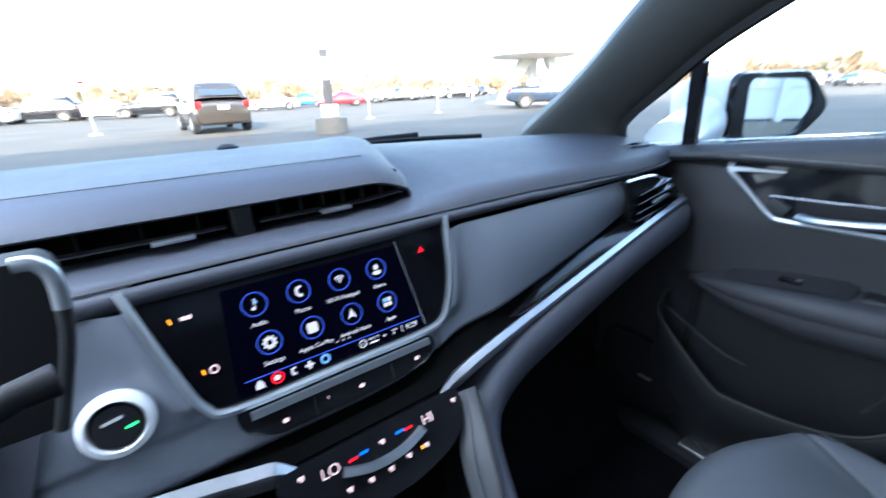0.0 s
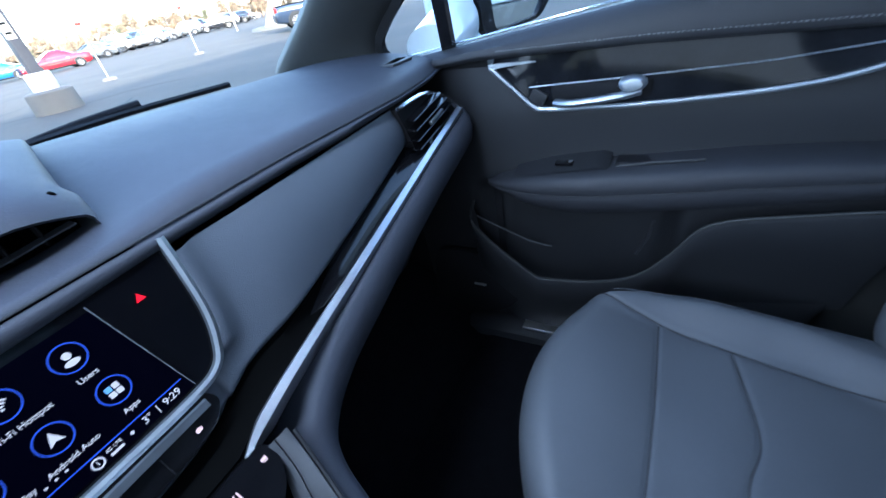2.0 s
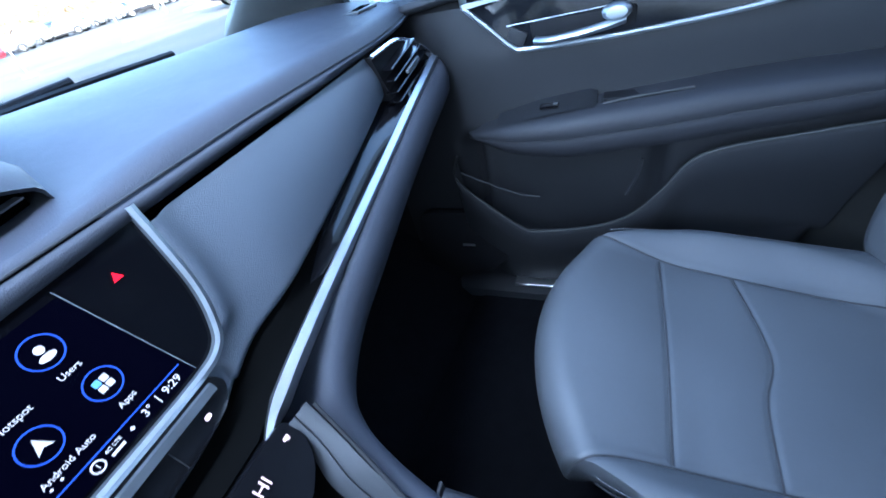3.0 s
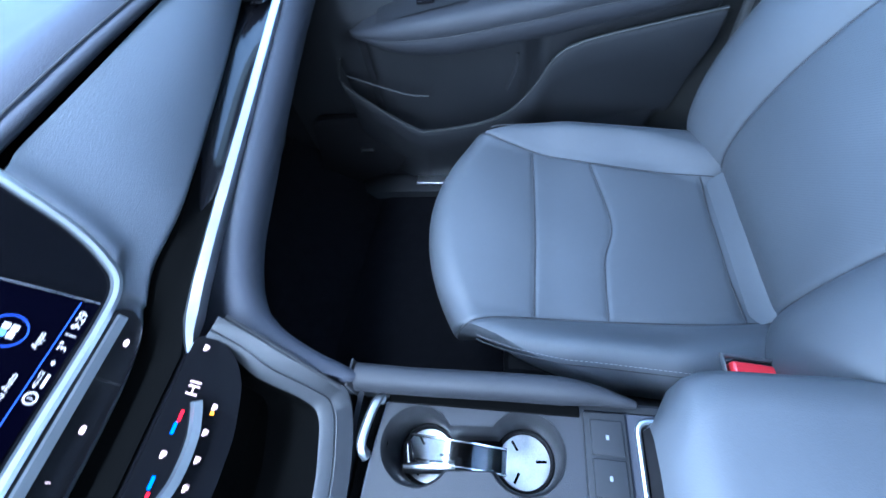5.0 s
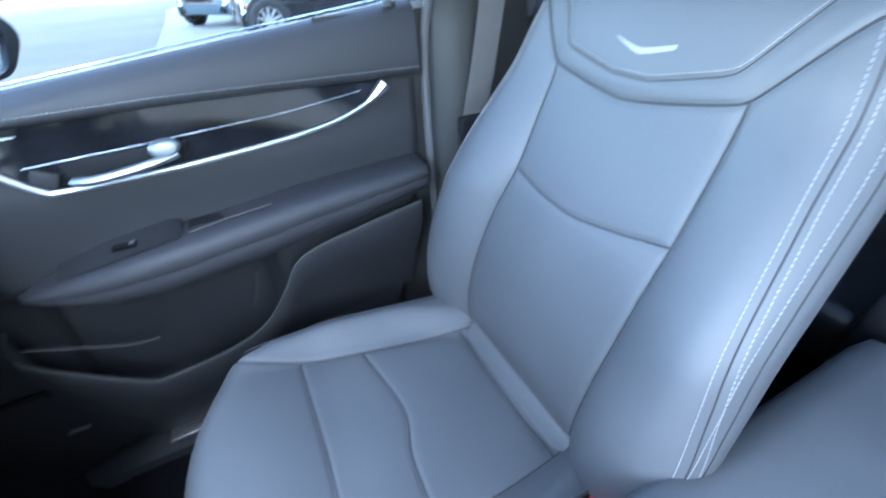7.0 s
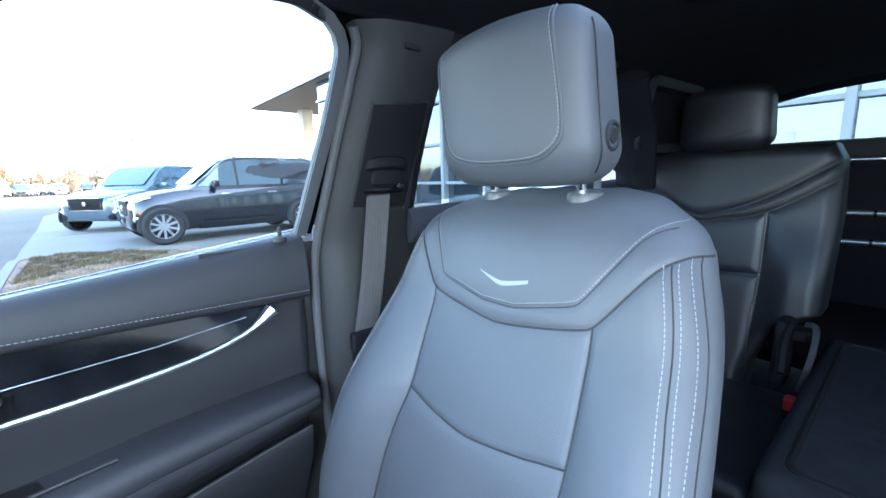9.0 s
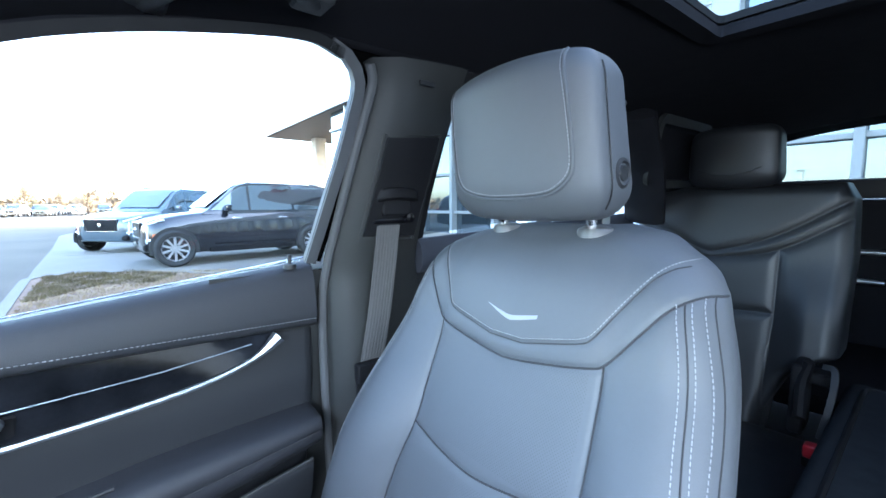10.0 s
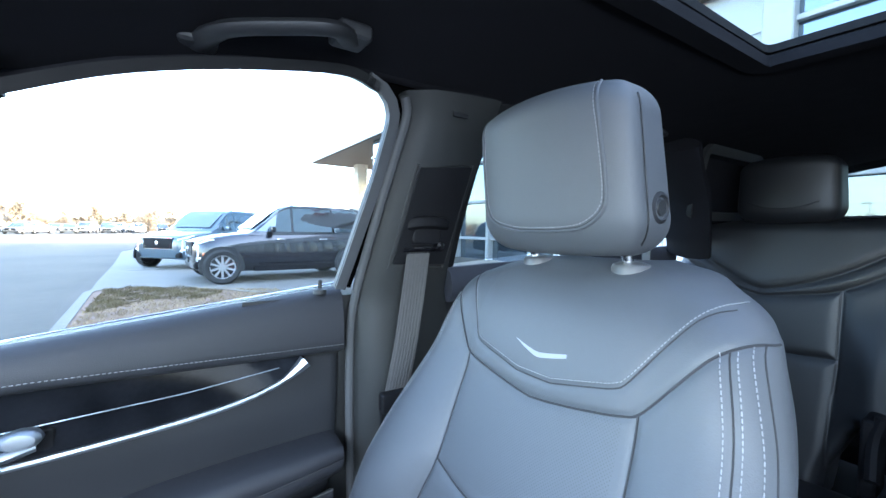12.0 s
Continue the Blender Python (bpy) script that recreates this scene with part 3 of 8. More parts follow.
part("silver_strip", sweep(strip, [(0.001, -0.0115), (0.004, -0.0105), (0.006, -0.004), (0.0045, 0.0), (0.006, 0.003), (0.004, 0.0095), (-0.004, 0.0115), (-0.010, 0.0)], up=(0, -0.35, 1),
                           scale=lambda t: 0.30 + 0.70 * min(t * 5, 1)), STRIP_METAL, dash, "satin silver sweeping trim strip", 50)
part("silver_strip", sweep([Vector((0.044 - p.x, p.y, p.z)) for p in strip[:34]], [(-0.001, -0.0115), (-0.004, -0.0105), (-0.006, -0.004), (-0.0045, 0.0), (-0.006, 0.003), (-0.004, 0.0095), (0.004, 0.0115), (0.010, 0.0)], up=(0, -0.35, 1),
                           scale=lambda t: 0.30 + 0.85 * min(t * 4, 1)), STRIP_METAL, dash, "satin silver strip of the driver side", 50)
# leather panel that runs round the screen and down to the strip
RIM = smooth([(-0.123, 0.100), (-0.117, 0.075), (-0.103, 0.025), (-0.091, -0.006), (-0.070, -0.0165), (0.03, -0.0165), (0.110, -0.0165), (0.140, -0.011), (0.154, 0.008), (0.163, 0.035), (0.168, 0.07), (0.171, 0.100)], 6)
LIP = [(-0.30, 0.566, 0.896), (-0.05, 0.566, 0.896), (0.05, 0.566, 0.897), (0.10, 0.565, 0.903), (0.13, 0.563, 0.915), (0.16, 0.562, 0.925), (0.20, 0.564, 0.932), (0.24, 0.567, 0.939), (0.30, 0.574, 0.947), (0.43, 0.592, 0.965), (0.52, 0.608, 0.977), (0.575, 0.618, 0.985)]
lip_line = np.array([tuple(p) for p in smooth(LIP, 6)])


def lip_at(x):
    """Lower edge of the leather panel."""
    return Vector((x, np.interp(x, lip_line[:, 0], lip_line[:, 1]), np.interp(x, lip_line[:, 0], lip_line[:, 2])))


def in_rim(x, h):
    """Whether a place on the screen face lies within its silver surround."""
    inside, m = False, len(RIM)
    for i in range(m):
        (xa, ha), (xb, hb) = RIM[i], RIM[(i + 1) % m]
        if (ha > h) != (hb > h) and x < xa + (h - ha) / (hb - ha) * (xb - xa):
            inside = not inside
    return inside or (h >= 0.100 and -0.123 < x < 0.171)


def panel_at(x, z):
    """Depth of the dash leather: flat round the screen, fuller towards the door."""
    flat = 0.581 + 0.30 * (z - 0.956)
    yt, zt = dash_edge(x)
    _, y_lo, z_lo = lip_at(x)
    s = min(max((z - z_lo) / max(zt - 0.010 - z_lo, 0.01), 0.0), 1.0)
    full = y_lo + (yt + 0.001 - y_lo) * s ** 1.15 - 0.005 * math.sin(math.pi * s)
    k = float(step(np.array(x), 0.150, 0.235))
    y = flat * (1 - k) + full * k
    h = (z - 0.956) / 0.958
    d = float(seg_dist(np.array([x + 0.007]), np.array([h]), RIM)[0])
    if in_rim(x + 0.007, h):
        y += 0.004 + 0.02 * min(d / 0.01, 1.0)
    elif h > -0.014:
        y -= 0.007 * math.exp(-(((d - 0.006) / 0.011) ** 2)) * float(step(np.array(h), -0.014, 0.004))
    elif x < 0.128:
        y += 0.003 * float(step(np.array(h), -0.014, -0.022))
    e = max(0.0, 0.007 - (z - z_lo))
    return y + 0.6 * e * e / 0.007


def panel_top(x):
    """Upper edge of the panel, cut off slanting beside the end vent."""
    return min(dash_edge(x)[1] - 0.020 * lip_k(x), 1.040 - 0.95 * max(0.0, x - 0.512))


rows = []
for x in np.concatenate([np.linspace(-0.30, -0.150, 10), np.linspace(-0.147, -0.075, 30), np.linspace(-0.07, 0.09, 20), np.linspace(0.095, 0.22, 44), np.linspace(0.23, 0.512, 30), np.linspace(0.518, 0.560, 8)]):
    z_lo, zt = lip_at(x).z, panel_top(x)
    y_lo = panel_at(x, z_lo)
    r = [Vector((x, y_lo + 0.030, z_lo - 0.012)), Vector((x, y_lo + 0.014, z_lo - 0.009)), Vector((x, y_lo + 0.0055, z_lo - 0.0055)), Vector((x, y_lo + 0.0015, z_lo - 0.0025))]
    for s in np.linspace(0, 1, 60) ** 1.15:
        z = z_lo + (zt - z_lo) * s
        r.append(Vector((x, panel_at(x, z), z)))
    rows.append(r)
rows.append([v + Vector((0.006, 0.012, 0)) for v in rows[-1]])
part("leather_panel", grid(rows), PANEL, dash, "smooth charcoal leather panel", 60)
# glossy inlay between the panel's edge and the silver strip, wide by the vent
rows = []
for x in np.linspace(0.205, 0.66, 48):
    p, q = lip_at(min(x, 0.575)), strip_at(x)
    p.x = x
    a, b = p + Vector((0, 0.007, -0.006)), q + Vector((0, 0.003, 0.009))
    if x > 0.575:
        a = Vector((x, 0.604, 0.984))
    sink = Vector((0, 0.014, -0.006)) * max(0.0, (0.285 - x) / 0.08)
    a, b = a + sink, b + sink
    m = a.lerp(b, 0.5) + Vector((0, -0.002, 0.001))
    rows.append([a + Vector((0, 0.02, 0.004)), a, a.lerp(m, 0.5) + Vector((0, -0.0008, 0)), m, m.lerp(b, 0.5) + Vector((0, -0.0008, 0)), b, b + Vector((0, 0.014, -0.012))])
part("gloss_inlay", grid(rows), GLOSS, dash, "piano black inlay above the silver strip", 60)
rows = []
for z in np.linspace(0.905, 1.055, 14):
    xe = -0.152 - 0.40 * (1.042 - z) - 0.010
    rows.append([Vector((x, panel_at(min(x, xe), z) - 0.005 + 0.012 * (x == xe), z)) for x in (-0.32, -0.26, -0.22, xe - 0.002, xe)])
part("cluster_trim", grid(rows), SOFT, dash, "black trim between gauges and leather panel", 50)
# channel under the leather panel on the driver's side of the stack, blackened as shade
rows = []
for x in np.linspace(-0.30, 0.285, 56):
    a = lip_at(x) + Vector((0, 0.006, -0.006))
    b = strip_at(x) + Vector((0, 0.006, 0.004)) if x > 0.10 else Vector((x, 0.531, 0.899))
    rows.append([a + Vector((0, 0.02, 0)), a, a.lerp(b, 0.5) + Vector((0, 0.003, -0.004)), b, b + Vector((0, 0.0, -0.014))])
part("dash_channel", grid(rows), VOID, dash, "channel below the leather panel, its shade put in as black", 60)
# padded roll under the strip, running down to the console
ROLL = [(0.114, 0.430, 0.782), (0.121, 0.464, 0.812), (0.136, 0.500, 0.838), (0.164, 0.524, 0.858), (0.22, 0.543, 0.872), (0.30, 0.556, 0.884), (0.43, 0.573, 0.902), (0.56, 0.583, 0.924), (0.66, 0.588, 0.941), (0.70, 0.594, 0.949), (0.728, 0.62, 0.956)]
prof = [(-0.010, 0.026), (0.002, 0.027), (0.010, 0.023), (0.016, 0.012), (0.018, -0.002), (0.015, -0.018), (0.006, -0.030), (-0.010, -0.037), (-0.05, -0.04), (-0.08, 0.0)]
roll_bm = sweep(smooth(ROLL, 6), prof, up=(0, 0, 1), scale=lambda t: 0.62 + 0.43 * min(t * 1.9, 1))
for v in roll_bm.verts:
    if v.co.y < 0.54 and v.co.x < 0.110:
        v.co.x = 0.110
part("padded_roll", roll_bm, SOFT, dash, "", 70)
part("glove_panel", grid([[Vector((x, 0.63 + 0.05 * k, lerp_at(x, [0.12, 0.72], [0.86, 0.92]) - 0.09 * k)) for x in np.linspace(0.13, 0.72, 12)] for k in range(5)]), DARK, dash)

# end vent by the door
VENT = [(0.512, 1.040), (0.588, 1.040), (0.645, 1.020), (0.695, 0.984), (0.655, 0.972), (0.585, 0.968), (0.540, 0.972)]


def vent_y(x):
    return lerp_at(x, [0.5, 0.6, 0.7], [0.598, 0.594, 0.587])


path = [Vector((x, vent_y(x), z)) for x, z in smooth(VENT[:4], 6)]
vent = part("air_vent", merge(slab(rounded(VENT, 0.006), "y", 0.600, 0.66, 0)), DARK, dash, "angular air vent with black vanes and chrome rim")
part("vent_rim", sweep(path, [(0.0, -0.0014), (0.002, -0.0012), (0.002, 0.0014), (-0.003, 0.0018)], up=(0, -0.3, 1)), CHROME, vent)
for k in range(4):
    z = 0.982 + 0.014 * k
    x1 = 0.655 - 0.017 * k + 0.02 * (k > 0)
    part("vane", rbox(((0.53 + x1) / 2, 0.594, z), (x1 - 0.53, 0.020, 0.0025), 0.001, 1, Matrix.Rotation(-0.14, 4, "Y")), GLOSS, vent)
part("vent_tab", rbox((0.595, 0.584, 1.003), (0.045, 0.006, 0.006), 0.002, 2, Matrix.Rotation(-0.14, 4, "Y")), SILVER, vent)
DG = [dash_top(0.655 + 0.013 * k, 0.17) + Vector((0, 0, 0.0036)) for k in range(4)]
part("defroster_rim", rbox(DG[0].lerp(DG[3], 0.5) + Vector((0, 0, -0.001)), (0.064, 0.030, 0.005), 0.002, 2, Matrix.Rotation(0.03, 4, "Y")), PLASTIC_MID, dash)
part("defroster_grille", merge(*[rbox(p + Vector((0, 0, 0.0012)), (0.010, 0.018, 0.002), 0.0005, 1) for p in DG]), VOID, dash)

# raised hood over the centre vents
rows = []
for x in np.concatenate([np.linspace(-0.40, 0.095, 26), np.linspace(0.105, 0.150, 12)]):
    e = max(0.0, (x - 0.100) / 0.050)
    lip = 1.0915 - 0.0155 * e ** 1.6
    top = 1.109 - 0.020 * e ** 2
    yf = 0.646 + 0.012 * e * e
    yb = 1.05
    xt = x + 0.11 * max(0.0, (x + 0.1) / 0.25)
    rows.append([Vector((x, yf + 0.08, lip + 0.004)), Vector((x, yf + 0.005, lip)), Vector((x, yf - 0.001, lip + 0.003)), Vector((x, yf + 0.002, lip + 0.4 * (top - lip))), Vector((x + 0.004 * e, yf + 0.012, lip + 0.85 * (top - lip))), Vector((x + 0.010 * e, yf + 0.030, top + 0.003))] +
                [Vector((x + (xt - x) * s, yf + 0.03 + (yb - yf - 0.03) * s, top + 0.003 + 0.010 * math.sin(math.pi * min(s * 0.8 + 0.1, 1)) * (1 + e) - 0.012 * s * (1 - e))) for s in np.linspace(0.06, 1, 18)])
rows[-1][0] = rows[-1][1]
rows.append([Vector((v.x + 0.003, v.y, v.z - 0.004)) for v in rows[-1]])
rows.append([Vector((v.x + 0.004, v.y, 1.050)) for v in rows[-1]])
part("vent_hood", grid(rows), SOFT, dash, "raised dash hood over the centre vents", 50)
part("hood_crease", sweep([Vector((x, 0.700, 1.1168)) for x in np.linspace(-0.35, 0.115, 10)], ring(0.0005, 6)), PLASTIC, dash)
# solid black block stands for the shade inside the vent slot
part("centre_vent", rbox((-0.117, 0.700, 1.075), (0.53, 0.05, 0.050), 0.004), VOID, dash, "slot of two centre air vents, its shade put in as black")
for x0, x1 in ((-0.30, -0.045), (-0.015, 0.140)):
    part("vane", sweep([Vector((x, 0.660, 1.0735 + 0.004 * max(0, (x - 0.09) / 0.05))) for x in np.linspace(x0, x1, 8)], [(-0.006, -0.0006), (0.006, -0.0006), (0.006, 0.0006), (-0.006, 0.0006)]), PLASTIC_MID, dash)
    for k in range(6):
        xx = x0 + 0.02 + (x1 - x0 - 0.04) * k / 5
        part("louvre", rbox((xx, 0.668, 1.078), (0.0014, 0.010, 0.018), 0), DARK, dash)
for x in (-0.087, 0.058):
    part("vent_tab", rbox((x, 0.6500, 1.0732), (0.032, 0.012, 0.0034), 0.0014, 2, Matrix.Rotation(-0.02, 4, "Y")), SILVER, dash, "silver vent tab")
part("vent_divider", rbox((-0.03, 0.666, 1.076), (0.018, 0.02, 0.030), 0.003), PLASTIC, dash)
part("sun_sensor", lathe([(0, 0.005), (0.010, 0.004), (0.016, 0.0), (0.016, -0.02)], (0.02, 1.00, 1.112), "z", 20), PLASTIC, dash)


# centre screen: face coordinates (x, height up the face)
def face(x, h, out=0.0):
    """A place on the sloping screen face; h = 0 at the bar line, out towards the driver."""
    return Vector((x - 0.007, 0.584 + 0.287 * h - 0.958 * out, 0.956 + 0.958 * h + 0.287 * out))


FACE = Matrix(((1, 0, 0, 0), (0, 0.287, -0.958, 0), (0, 0.958, 0.287, 0), (0, 0, 0, 1)))


def face_poly(poly, out, thick=0.0):
    bm = bmesh.new()
    a = [bm.verts.new(face(x, h, out)) for x, h in poly]
    bm.faces.new(a)
    if thick:
        b = [bm.verts.new(face(x, h, out - thick)) for x, h in poly]
        for i in range(len(a)):
            j = (i + 1) % len(a)
            bm.faces.new((a[i], b[i], b[j], a[j]))
    bmesh.ops.recalc_face_normals(bm, faces=bm.faces)
    return bm


def face_line(pts, w, out):
    return sweep([face(x, h, out) for x, h in pts], [(-w, -0.0003), (w, -0.0003), (w, 0.0003), (-w, 0.0003)], up=(0, -0.958, 0.287))


def face_ring(x, h, r, w, out, n=28):
    pts = [face(x + r * math.cos(2 * math.pi * k / n), h + r * math.sin(2 * math.pi * k / n), out) for k in range(n)]
    return sweep(pts, [(-w, -0.0003), (w, -0.0003), (w, 0.0003), (-w, 0.0003)], up=(0, -0.958, 0.287), closed=True)


def face_disc(x, h, r, out, n=24, ry=None):
    ry = r if ry is None else ry
    return face_poly([(x + r * math.cos(2 * math.pi * k / n), h + ry * math.sin(2 * math.pi * k / n)) for k in range(n)], out)


def face_text(body, size, x, h, out):
    return text_bm(body, size, Matrix.Translation(face(x, h, out)) @ FACE)


GLASS = rounded([(-0.121, 0.105), (-0.118, 0.075), (-0.092, -0.014), (0.146, -0.014), (0.164, 0.04), (0.168, 0.105)], 0.02)
display = part("touch_screen", face_poly(GLASS, 0.004, 0.02), SCREEN, dash, "black touch screen glass showing a menu of icons")
part("display_ground", face_poly([(-0.067, -0.010), (0.120, -0.010), (0.105, 0.082), (-0.060, 0.082)], 0.0044), NAVY_GLOW, display)
part("screen_edge", merge(face_line([(0.121, -0.010), (0.105, 0.086)], 0.00025, 0.0046)), material("grey glass edge", (0.16, 0.17, 0.19), 0.4), display)
part("screen_trim", sweep([face(x, h, 0.008) for x, h in RIM], [(-0.003, -0.004), (0.004, -0.004), (0.0035, 0.001), (0.0, 0.0025), (-0.003, 0.001)], up=(0, -0.958, 0.287)), SILVER, dash, "satin silver screen surround")
COLS, ROW1, ROW2 = (-0.037, 0.001, 0.040, 0.079), 0.064, 0.028
WORDS = (("Audio", "Phone", "Wi-Fi Hotspot", "Users"), ("Settings", "Apple CarPlay", "Android Auto", "Apps"))
for r, h in enumerate((ROW1, ROW2)):
    for c, x0 in enumerate(COLS):
        x = x0 + (0.004 if r else 0)
        part("icon_ring", face_ring(x, h, 0.0102, 0.00045, 0.0050), BLUE_GLOW, display, "blue icon ring")
        part("icon_ground", face_disc(x, h, 0.0097, 0.0047), NAVY_GLOW, display)
        part("icon_caption", face_text(WORDS[r][c], 0.0056, x, h - 0.0175, 0.0050), WHITE_GLOW, display, "white caption " + WORDS[r][c])


def icon(bm, m=WHITE_GLOW, at=None, k=0.70):
    if at:
        c = face(*at, 0.0052)
        bmesh.ops.scale(bm, vec=(k, k, k), space=Matrix.Translation(-c), verts=bm.verts)
    part("icon_symbol", bm, m, display)


o = 0.0052
# note, handset, waves, person
icon(merge(face_line([(COLS[0], ROW1 + 0.007), (COLS[0], ROW1 - 0.004)], 0.0006, o), face_disc(COLS[0] - 0.002, ROW1 - 0.005, 0.0024, o)), at=(COLS[0], ROW1))
icon(face_line([(COLS[0], ROW1 + 0.0065), (COLS[0] + 0.003, ROW1 + 0.001)], 0.001, o), LIGHT_BLUE_GLOW, at=(COLS[0], ROW1))
icon(face_line(smooth([(COLS[1] + 0.004, ROW1 + 0.006), (COLS[1] - 0.002, ROW1 + 0.004), (COLS[1] - 0.002, ROW1 - 0.004), (COLS[1] + 0.004, ROW1 - 0.006)], 5), 0.0017, o), at=(COLS[1], ROW1))
for r in (0.003, 0.006, 0.009):
    icon(face_line([(COLS[2] + r * math.cos(a), ROW1 - 0.004 + r * math.sin(a)) for a in np.linspace(0.75, 2.39, 9)], 0.0008, o), at=(COLS[2], ROW1))
icon(face_disc(COLS[2], ROW1 - 0.004, 0.0012, o), at=(COLS[2], ROW1))
icon(merge(face_disc(COLS[3], ROW1 + 0.0025, 0.0038, o), face_disc(COLS[3], ROW1 - 0.0055, 0.0068, o, 20, 0.0032)), at=(COLS[3], ROW1))
# cog, rounded tile, arrow head, four tiles
cog = []
for k in range(36):
    a, r = 2 * math.pi * k / 36, 0.0090 if k % 4 in (1, 2) else 0.0070
    cog.append((COLS[0] + 0.004 + r * math.cos(a), ROW2 + r * math.sin(a)))
icon(face_poly(cog, o), at=(COLS[0] + 0.004, ROW2))
icon(face_disc(COLS[0] + 0.004, ROW2, 0.0034, o + 0.0002), NAVY_GLOW, at=(COLS[0] + 0.004, ROW2))
icon(face_poly(rounded([(COLS[1] - 0.003, ROW2 - 0.007), (COLS[1] + 0.011, ROW2 - 0.007), (COLS[1] + 0.011, ROW2 + 0.007), (COLS[1] - 0.003, ROW2 + 0.007)], 0.003), o), at=(COLS[1] + 0.004, ROW2))
icon(face_poly([(COLS[2] + 0.004, ROW2 + 0.008), (COLS[2] + 0.0105, ROW2 - 0.006), (COLS[2] + 0.004, ROW2 - 0.003), (COLS[2] - 0.0025, ROW2 - 0.006)], o), at=(COLS[2] + 0.004, ROW2))
for dx, dz, m in ((-0.0035, 0.0035, LIGHT_BLUE_GLOW), (0.0035, 0.0035, WHITE_GLOW), (-0.0035, -0.0035, WHITE_GLOW), (0.0035, -0.0035, WHITE_GLOW)):
    c = COLS[3] + 0.004 + dx
    icon(face_poly(rounded([(c - 0.003, ROW2 + dz - 0.003), (c + 0.003, ROW2 + dz - 0.003), (c + 0.003, ROW2 + dz + 0.003), (c - 0.003, ROW2 + dz + 0.003)], 0.0012), o), m, at=(COLS[3] + 0.004, ROW2))
part("status_line", face_line([(-0.060, 0.0015), (0.116, 0.0015)], 0.0004, o), BLUE_GLOW, display, "thin blue line")
icon(merge(face_poly([(-0.0525, -0.0085), (-0.0455, -0.0085), (-0.0455, -0.0045), (-0.049, -0.0005), (-0.0525, -0.0045)], o)))
icon(face_ring(-0.034, -0.0045, 0.0048, 0.0007, o), RED_GLOW)
icon(merge(face_disc(-0.0345, -0.0045, 0.0025, o)), PINK_GLOW)
icon(face_line(smooth([(-0.018, -0.0015), (-0.021, -0.0025), (-0.021, -0.0065), (-0.018, -0.0075)], 4), 0.0009, o))
icon(face_poly([(-0.0055 + r * math.cos(a), -0.0045 + r * math.sin(a)) for a, r in [(math.pi * k / 8, (0.0042, 0.0036, 0.0016, 0.0036)[k % 4]) for k in range(16)]], o))
icon(face_ring(0.0095, -0.0045, 0.0036, 0.0010, o), LIGHT_BLUE_GLOW)
icon(face_ring(0.048, -0.0045, 0.0036, 0.0005, o))
icon(face_text("1", 0.005, 0.048, -0.0045, o))
icon(face_text("4G LTE", 0.0035, 0.060, -0.0025, o))
icon(face_line([(0.0555, -0.0066), (0.0645, -0.0066)], 0.0009, o))
icon(face_disc(0.072, -0.0045, 0.0017, o, 4))
icon(face_text("3\u00b0", 0.0078, 0.084, -0.0045, o))
icon(face_text("9:29", 0.0080, 0.104, -0.0045, o))
icon(face_line([(0.0925, -0.001), (0.0925, -0.008)], 0.0003, o))
for k in range(3):
    icon(face_disc(0.024 + 0.006 * k, 0.0065, 0.0009, o, 8))
icon(face_poly([(0.130, 0.068), (0.1375, 0.068), (0.1337, 0.0745)], o), RED_GLOW)
for h, word in ((0.069, True), (0.022, False)):
    icon(face_line([(-0.0975 + 0.26 * (0.069 - h), h - 0.0022), (-0.0985 + 0.26 * (0.069 - h), h + 0.0022)], 0.0007, o), ORANGE)
    if word:
        icon(face_line([(-0.091, h), (-0.083, h)], 0.0015, o), PINK_GLOW)
    else:
        icon(merge(face_ring(-0.078, h, 0.003, 0.0006, o)), PINK_GLOW)

# row of keys under the screen
POD = rounded([(-0.074, -0.0205), (0.122, -0.0205), (0.126, -0.032), (0.115, -0.046), (0.085, -0.0515), (0.03, -0.0530), (-0.045, -0.0525), (-0.070, -0.040)], 0.008)
pod = part("key_pod", face_poly(POD, 0.0090, 0.02), GLOSS, dash, "piano black key row below the screen")
part("key_bar", sweep([face(x, -0.0265, 0.0105) for x in np.linspace(-0.062, 0.117, 12)], [(-0.0038, -0.003), (0.0038, -0.003), (0.0032, 0.002), (-0.0032, 0.002)], up=(0, -0.958, 0.287)), SILVER, pod)
for x, h in ((-0.037, -0.0425), (0.036, -0.0420), (0.100, -0.0390)):
    part("key_symbol", face_poly(rounded([(x - 0.0028, h - 0.0014), (x - 0.0008, h - 0.0022), (x + 0.0026, h - 0.0016), (x + 0.0028, h + 0.0012), (x, h + 0.0022), (x - 0.0026, h + 0.0014)], 0.0006), 0.0094), PINK_GLOW, pod)
part("volume_mark", face_poly([(0.0022, -0.0405), (0.0028, -0.0405), (0.0028, -0.0375), (0.0022, -0.0375)], 0.0094), PINK_GLOW, pod)
for x in (-0.01, 0.07):
    part("key_split", face_line([(x, -0.033), (x, -0.051)], 0.0003, 0.0094), SEAM, pod)

# climate panel, leaning back, below the strip
CL = Matrix(((1, 0, 0), (0, 0.6, -0.8), (0, 0.8, 0.6)))


def clim(x, h, out=0.0):
    """h = 0 at the top edge of the panel, growing downwards."""
    return Vector((x, 0.519, 0.905)) + CL @ Vector((0, -h, out))


